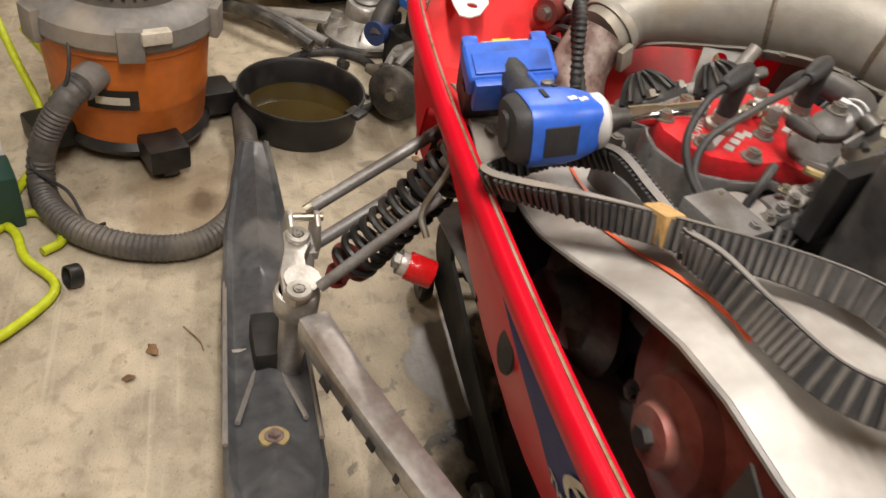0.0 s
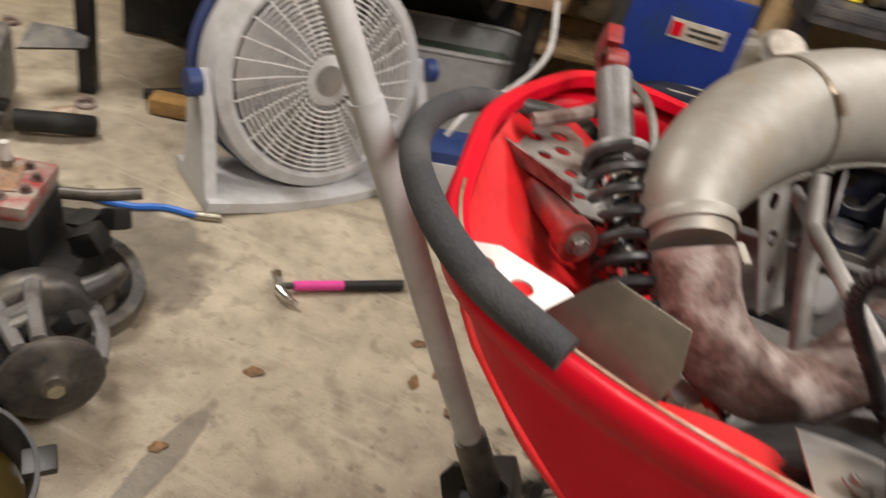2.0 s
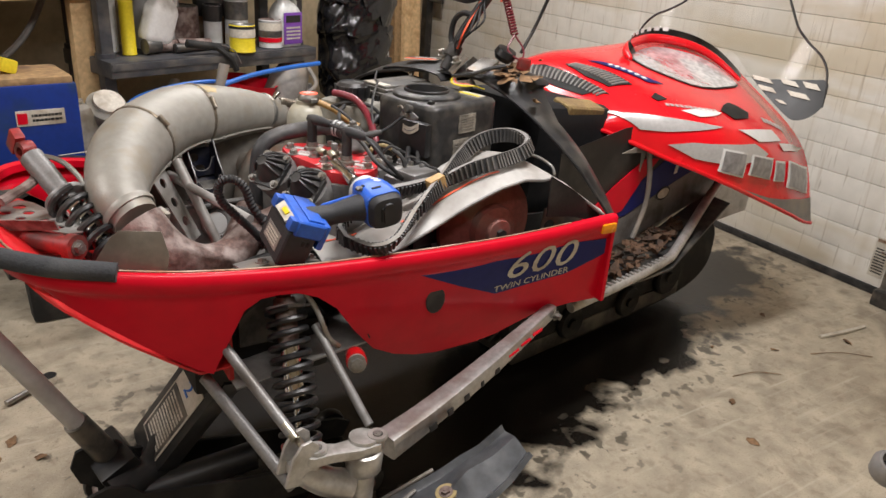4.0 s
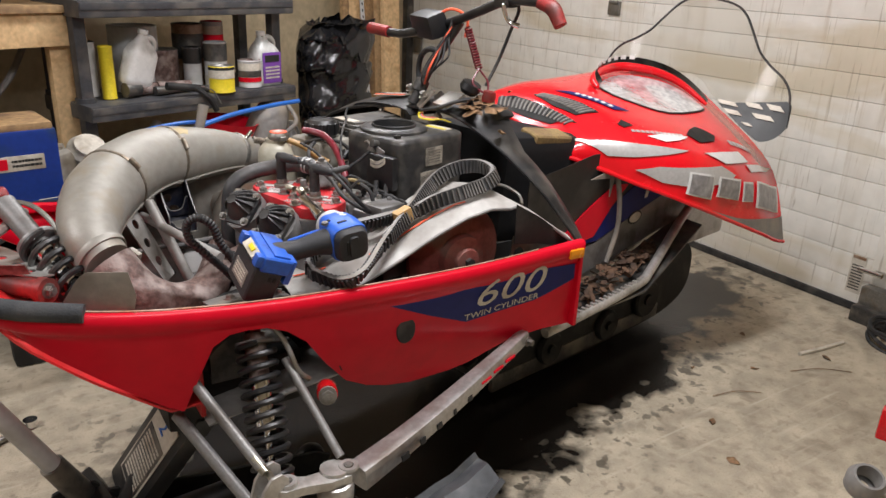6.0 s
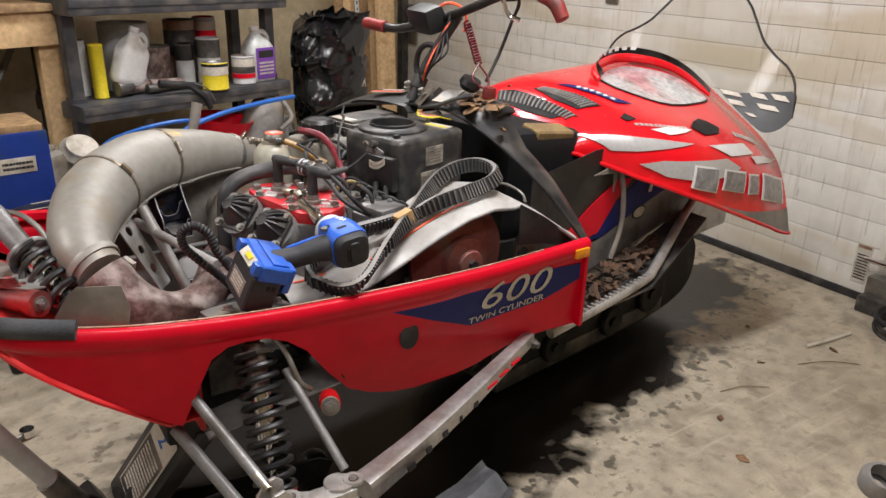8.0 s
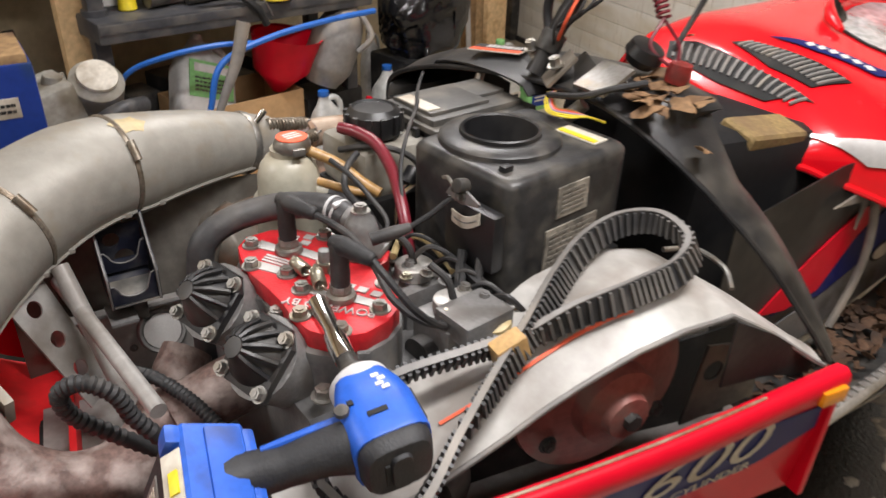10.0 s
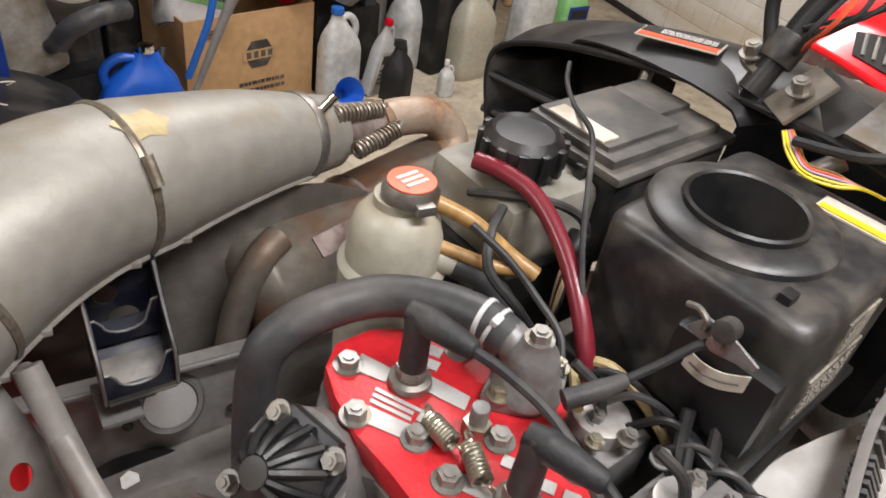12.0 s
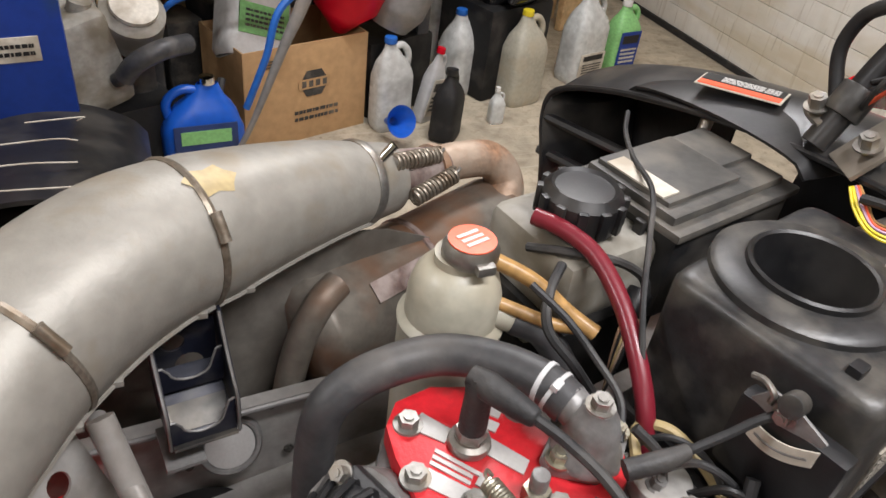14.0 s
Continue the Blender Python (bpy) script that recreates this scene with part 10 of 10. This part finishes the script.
solo("radiator_hose", tube([(-0.875, 2.075, 0.405), (-0.84, 2.05, 0.455), (-0.77, 2.06, 0.485), (-0.70, 2.12, 0.475)], 0.028, 12), M_HOSE, "grey bent radiator hose", "hose")

# carton with jug and funnel in it
ct = thing("cardboard_box", (-0.33, 2.4, 0), "open brown cardboard carton with black printing", "box")
KA = pose(-0.345, 2.525, 0, 0, 0, 18) @ Matrix.Diagonal((1.14, 1, 1.05, 1))
for c, s in (((0, -0.15, 0.17), (0.42, 0.005, 0.34)), ((0, 0.15, 0.17), (0.42, 0.005, 0.34)), ((-0.21, 0, 0.17), (0.005, 0.305, 0.34)), ((0.21, 0, 0.17), (0.005, 0.305, 0.34)), ((0, 0, 0.004), (0.42, 0.30, 0.006))):
    part("carton_side", merge(bmesh.new(), box(c, s, 0.001), KA), M_CARD, ct)
hexa = [(0.052 * math.cos(k * math.pi / 3), 0.052 * math.sin(k * math.pi / 3)) for k in range(6)]
pr = part("carton_print", slab(hexa, 0.001, KA @ basis((0.02, -0.1535, 0.20), (1, 0, 0), (0, 0, 1))), M_GUN, ct, "black six-sided mark")
part("mark_bar", slab([(-0.055, -0.017), (0.055, -0.017), (0.055, 0.017), (-0.055, 0.017)], 0.001, KA @ basis((0.02, -0.1548, 0.20), (1, 0, 0), (0, 0, 1))), M_CARD, pr)
o = bmesh.new()
for k in range(4):
    box((0.02 - 0.036 + 0.024 * k, -0.1562, 0.20), (0.015, 0.001, 0.022), 0, (0, 0, 0), o)
o.transform(KA)
part("mark_blocks", o, M_GUN, pr)
bars(KA @ basis((0.03, -0.154, 0.09), (1, 0, 0), (0, 0, 1)), 0.16, 0.05, 2, M_GUN, pr, seed=9)
bars(KA @ basis((-0.13, -0.154, 0.29), (1, 0, 0), (0, 0, 1)), 0.06, 0.03, 3, M_GUN, pr, seed=7)
jug(KA @ Vector((-0.14, -0.05, 0.27)), 0.24, 0.15, 0.34, M_WHITE, M_WHITE, "white jug with a green label leaning in the carton", (-28, 20, 15), (M_GREENL, 0.20, 0.62))
fn = thing("red_funnel", KA @ Vector((0.10, 0.02, 0.25)), "big red plastic funnel standing in the carton", "funnel")
part("cone", lathe([(0.02, 0.02), (0.05, 0.06), (0.085, 0.10), (0.105, 0.22), (0.110, 0.225), (0.100, 0.22), (0.08, 0.105), (0.045, 0.065)], Matrix.Translation((-0.165, 2.50, 0.325)) @ Matrix.Diagonal((1.35, 1.1, 1.15, 1)) @ pose(0, 0, 0, 6, 10, 0), 36), M_RED, fn)
jug((-0.682, 2.12, 0), 0.24, 0.13, 0.385, M_JUGB, M_CHROME, "blue antifreeze jug with a green and white label", (0, 0, 184), (M_NAVY, 0.16, 0.66))

bf = thing("blue_funnel", (-0.02, 2.3, 0), "small blue plastic funnel lying on the floor", "funnel")
part("cone", lathe([(0.012, 0), (0.02, 0.05), (0.055, 0.10), (0.058, 0.11), (0.05, 0.10), (0.015, 0.05)], aim((-0.02, 2.33, 0.07), (0.15, -0.75, 0.35)), 28), M_JUGB, bf)
grp = "row of bottles on the floor"
jug((0.02, 2.42, 0), 0.15, 0.10, 0.36, M_CLEARP, M_BLUECORD, "clear grey jug with streaks", (0, 0, 10), None, group=grp)
jug((0.165, 2.45, 0.0), 0.09, 0.06, 0.30, M_LGREY, M_RED, "silver-grey oil bottle with a red cap", (6, 10, 30), (M_LABEL, 0.1, 0.6), neck=0.015, group=grp)
jug((0.20, 2.30, 0.0), 0.14, 0.10, 0.27, M_DARK, M_BLACK, "dark oily oil bottle", (0, 5, 50), None, group=grp)
jug((0.44, 3.02, 0), 0.10, 0.10, 0.45, M_WHITE, M_WHITE, "tall white spray cleaner bottle", (0, 0, 10), None, neck=0.016, group=grp)
jug((0.40, 2.68, 0), 0.17, 0.14, 0.36, M_CLEARP, M_BLUECORD, "clear jug with a blue cap", (0, 0, 30), None, group=grp)
jug((0.56, 2.74, 0), 0.16, 0.14, 0.36, M_CLEARP, M_WHITE, "clear water jug with a blue label", (0, 0, 20), (M_JUGB, 0.12, 0.42), group=grp)
jug((0.63, 2.55, 0), 0.18, 0.13, 0.40, M_MILK, M_YELLOW, "yellowed clear jug with a yellow cap", (0, 0, 15), None, group=grp)
jug((1.02, 2.72, 0), 0.20, 0.14, 0.42, M_CLEARP, M_GREENL, "pale blue-grey jug with a black and white label", (0, 0, 15), (M_LABEL, 0.1, 0.35), group=grp)
jug((1.28, 2.80, 0), 0.16, 0.11, 0.33, M_GREENL, M_WHITE, "green and blue labelled jug", (0, 0, 10), (M_COMP, 0.08, 0.6), group=grp)
jug((0.45, 2.38, 0.0), 0.06, 0.05, 0.14, M_CLEARP, M_WHITE, "small clear squeeze bottle", (0, 0, 0), None, neck=0.009, group=grp)
gc = thing("grey_canister", (0.2, 2.5, 0.3), "dull grey plastic canister leaning on a crate", "canister")
part("body", tube([(0.02, 2.50, 0.36), (0.05, 2.50, 0.43), (0.10, 2.50, 0.54), (0.15, 2.51, 0.63), (0.165, 2.51, 0.665)], [0.070, 0.105, 0.105, 0.075, 0.035], 20), M_GREYP, gc)
part("cap", cyl((0.163, 2.51, 0.660), (0.180, 2.515, 0.695), 0.030, seg=18, bevel=0.004), M_DARK, gc)
part("handle", tube([(0.16, 2.41, 0.50), (0.215, 2.40, 0.56), (0.19, 2.45, 0.64)], 0.012, 8), M_GREYP, gc)
solo("can_stand", box((0.06, 2.62, 0.15), (0.30, 0.2, 0.30), 0.02, (0, 0, 20)), M_DARK, "dark crate behind the bottles", "crate")

# bin bag and boards in the corner
def crumple(u, v):
    a = 2 * math.pi * u
    k = interp(v, [(0, 0.55), (0.1, 0.95), (0.5, 1.0), (0.8, 1.02), (0.93, 0.92), (1.0, 0.45)])
    q = Vector((0.21 * k * math.cos(a), 0.17 * k * math.sin(a), 0.66 * v))
    f = noise.noise(q * 7) * 0.060 + abs(noise.noise(q * 17)) * 0.045 + noise.noise(q * 41) * 0.012 + 0.006 * math.sin(a * 9 + 5 * v)
    return Vector((0.58, 2.72, 0.36)) + q * (1 + f * 2.0) + Vector((f, f, 0))


bag = thing("bin_bag", (0.58, 2.72, 0.36), "stuffed shiny black bin bag with deep creases", "bag")
part("sack", sheet(crumple, 72, 40, 0), M_BAG, bag, "", 70)
part("gathered_neck", sheet(lambda u, v: Vector((0.60, 2.72, 1.0)) + Vector(((0.10 + 0.06 * v) * (1 + 0.3 * noise.noise(Vector((9 * u, 2 * v, 0)))) * math.cos(2 * math.pi * u), (0.08 + 0.05 * v) * (1 + 0.25 * math.sin(7 * 2 * math.pi * u)) * math.sin(2 * math.pi * u), 0.035 * v + 0.03 * noise.noise(Vector((12 * u, v, 3))))), 60, 5, 0.001), M_BAG, bag, "", 70)
solo("bag_stand", box((0.58, 2.75, 0.19), (0.36, 0.30, 0.38), 0.02, (0, 0, 20)), M_DARK, "dark carton under the bin bag", "box")
for k, (x, y, w, h, lean, mt) in enumerate(((1.00, 3.28, 0.10, 2.0, 3, M_WOOD), (1.16, 3.35, 0.09, 1.9, 5, M_OLDWOOD), (1.30, 3.30, 0.16, 1.25, 4, M_WOOD), (0.92, 3.25, 0.05, 2.1, 2, M_OLDWOOD), (1.24, 3.45, 0.13, 2.2, 2, M_WOOD))):
    solo("leaning_board", merge(bmesh.new(), box((0, 0, h / 2), (w, 0.035, h), 0.004), pose(x, y, 0.0, -lean, lean * 0.6, 20)), mt, "pale sawn board leaning against the wall", "board", "leaning boards")
al = thing("slotted_angle", (1.10, 3.2, 0), "slotted steel angle leaning against the wall", "angle")
part("bar", merge(bmesh.new(), box((0, 0, 1.0), (0.035, 0.004, 2.0), 0.001), pose(1.10, 3.2, 0, -3, -3, 20)), M_LGREY, al)
for k in range(26):
    part("slot", merge(bmesh.new(), box((0, -0.003, 0.55 + k * 0.04), (0.009, 0.003, 0.016), 0.001), pose(1.10, 3.2, 0, -3, -3, 20)), M_DARK, al)

# dark tyre-like cover by the pipe
tc = sheet(lambda u, v: (-1.30 + 0.46 * u, 1.32 + 0.50 * v, 0.42 + 0.10 * math.sin(math.pi * u) ** 0.6 - 0.05 * v), 20, 12, 0.01)
cv = thing("black_tarp_panel", (-1.07, 1.55, 0), "scratched black plastic cover on a stand", "cover")
part("cover", tc, M_BLACK, cv)
part("stand", box((-1.07, 1.58, 0.20), (0.36, 0.42, 0.40), 0.03), M_DARK, cv)
for k in range(4):
    part("scratch", tube([(-1.23 + 0.05 * k, 1.34 + 0.1 * k, 0.528 - 0.006 * k), (-1.12 + 0.05 * k, 1.335 + 0.1 * k, 0.535 - 0.006 * k), (-0.98, 1.35 + 0.1 * k, 0.52 - 0.006 * k)], 0.0018, 6), M_LABEL, cv)

# cables heaped by the door track
for k in range(5):
    a0 = k * 0.7
    solo("cable_loop", tube([(1.72 + 0.10 * math.cos(a0 + t_ * 0.6), -0.12 + 0.16 * math.sin(a0 + t_ * 0.6), 0.02 + 0.01 * k + 0.02 * math.sin(t_)) for t_ in range(11)], 0.008, 8), M_RUBBER, "black cable looped on the floor by the door", "cable", "door cables")
solo("cable_riser", tube([(1.70, -0.02, 0.02), (1.66, -0.06, 0.20), (1.72, -0.10, 0.36), (1.80, -0.12, 0.40)], 0.009, 8), M_RUBBER, "black cable hanging by the door", "cable")
solo("straw_bits", tube([(1.30, 0.08, 0.006), (1.42, 0.06, 0.008), (1.55, 0.05, 0.006)], 0.008, 6), M_LABEL, "pale frayed rope end on the floor", "rope")

# rear lamp and rail of another vehicle at the edge
tl = thing("tail_light_bracket", (0.55, -0.62, 0), "black plastic bracket with a red tail light and grey socket", "tail light")
part("shroud", tube([(0.62, -0.60, 0.42), (0.585, -0.60, 0.37), (0.575, -0.61, 0.30), (0.575, -0.62, 0.22)], [0.05, 0.055, 0.035, 0.022], 14), M_BLACK, tl)
part("lens", box((0.555, -0.585, 0.325), (0.05, 0.07, 0.08), 0.01, (0, 10, 20)), M_TAIL, tl, "red tail light lens")
part("stay", tube([(0.575, -0.62, 0.24), (0.57, -0.63, 0.12), (0.60, -0.66, 0.0)], 0.014, 10), M_BLACK, tl)
part("socket", lathe([(0.02, 0), (0.042, 0), (0.046, 0.03), (0.036, 0.05), (0.030, 0.05), (0.028, 0.01)], aim((0.43, -0.60, 0.20), (-0.2, -0.3, 0.9)), 24), M_GREYP, tl)
part("textured_bar", cyl((0.52, -0.63, 0.19), (0.40, -0.70, 0.10), 0.032, seg=20), M_LABEL, tl)

rng = random.Random(33)
for k in range(7):
    q = (-1.02 + 0.075 * k, 2.20 + 0.03 * (k % 3), 0.0)
    if -0.80 < q[0] < -0.52:
        q = (q[0], q[1] + 0.20, 0.0)
    solo("dark_scrap_part", box((q[0], q[1], 0.05 + 0.02 * (k % 3)), (0.07 + 0.02 * (k % 2), 0.06, 0.10 + 0.04 * (k % 3)), 0.015, (4, 6, 37 * k)), (M_DARK, M_GUN, M_BAY)[k % 3], "greasy dark metal part on the floor", "scrap part", "greasy parts by the carton")
solo("black_hose_loop", tube([(-0.98, 2.10, 0.02), (-0.86, 2.04, 0.05), (-0.74, 2.06, 0.10), (-0.66, 2.14, 0.16), (-0.60, 2.26, 0.30)], 0.013, 8), M_RUBBER, "black rubber hose looped beside the blue jug", "hose")
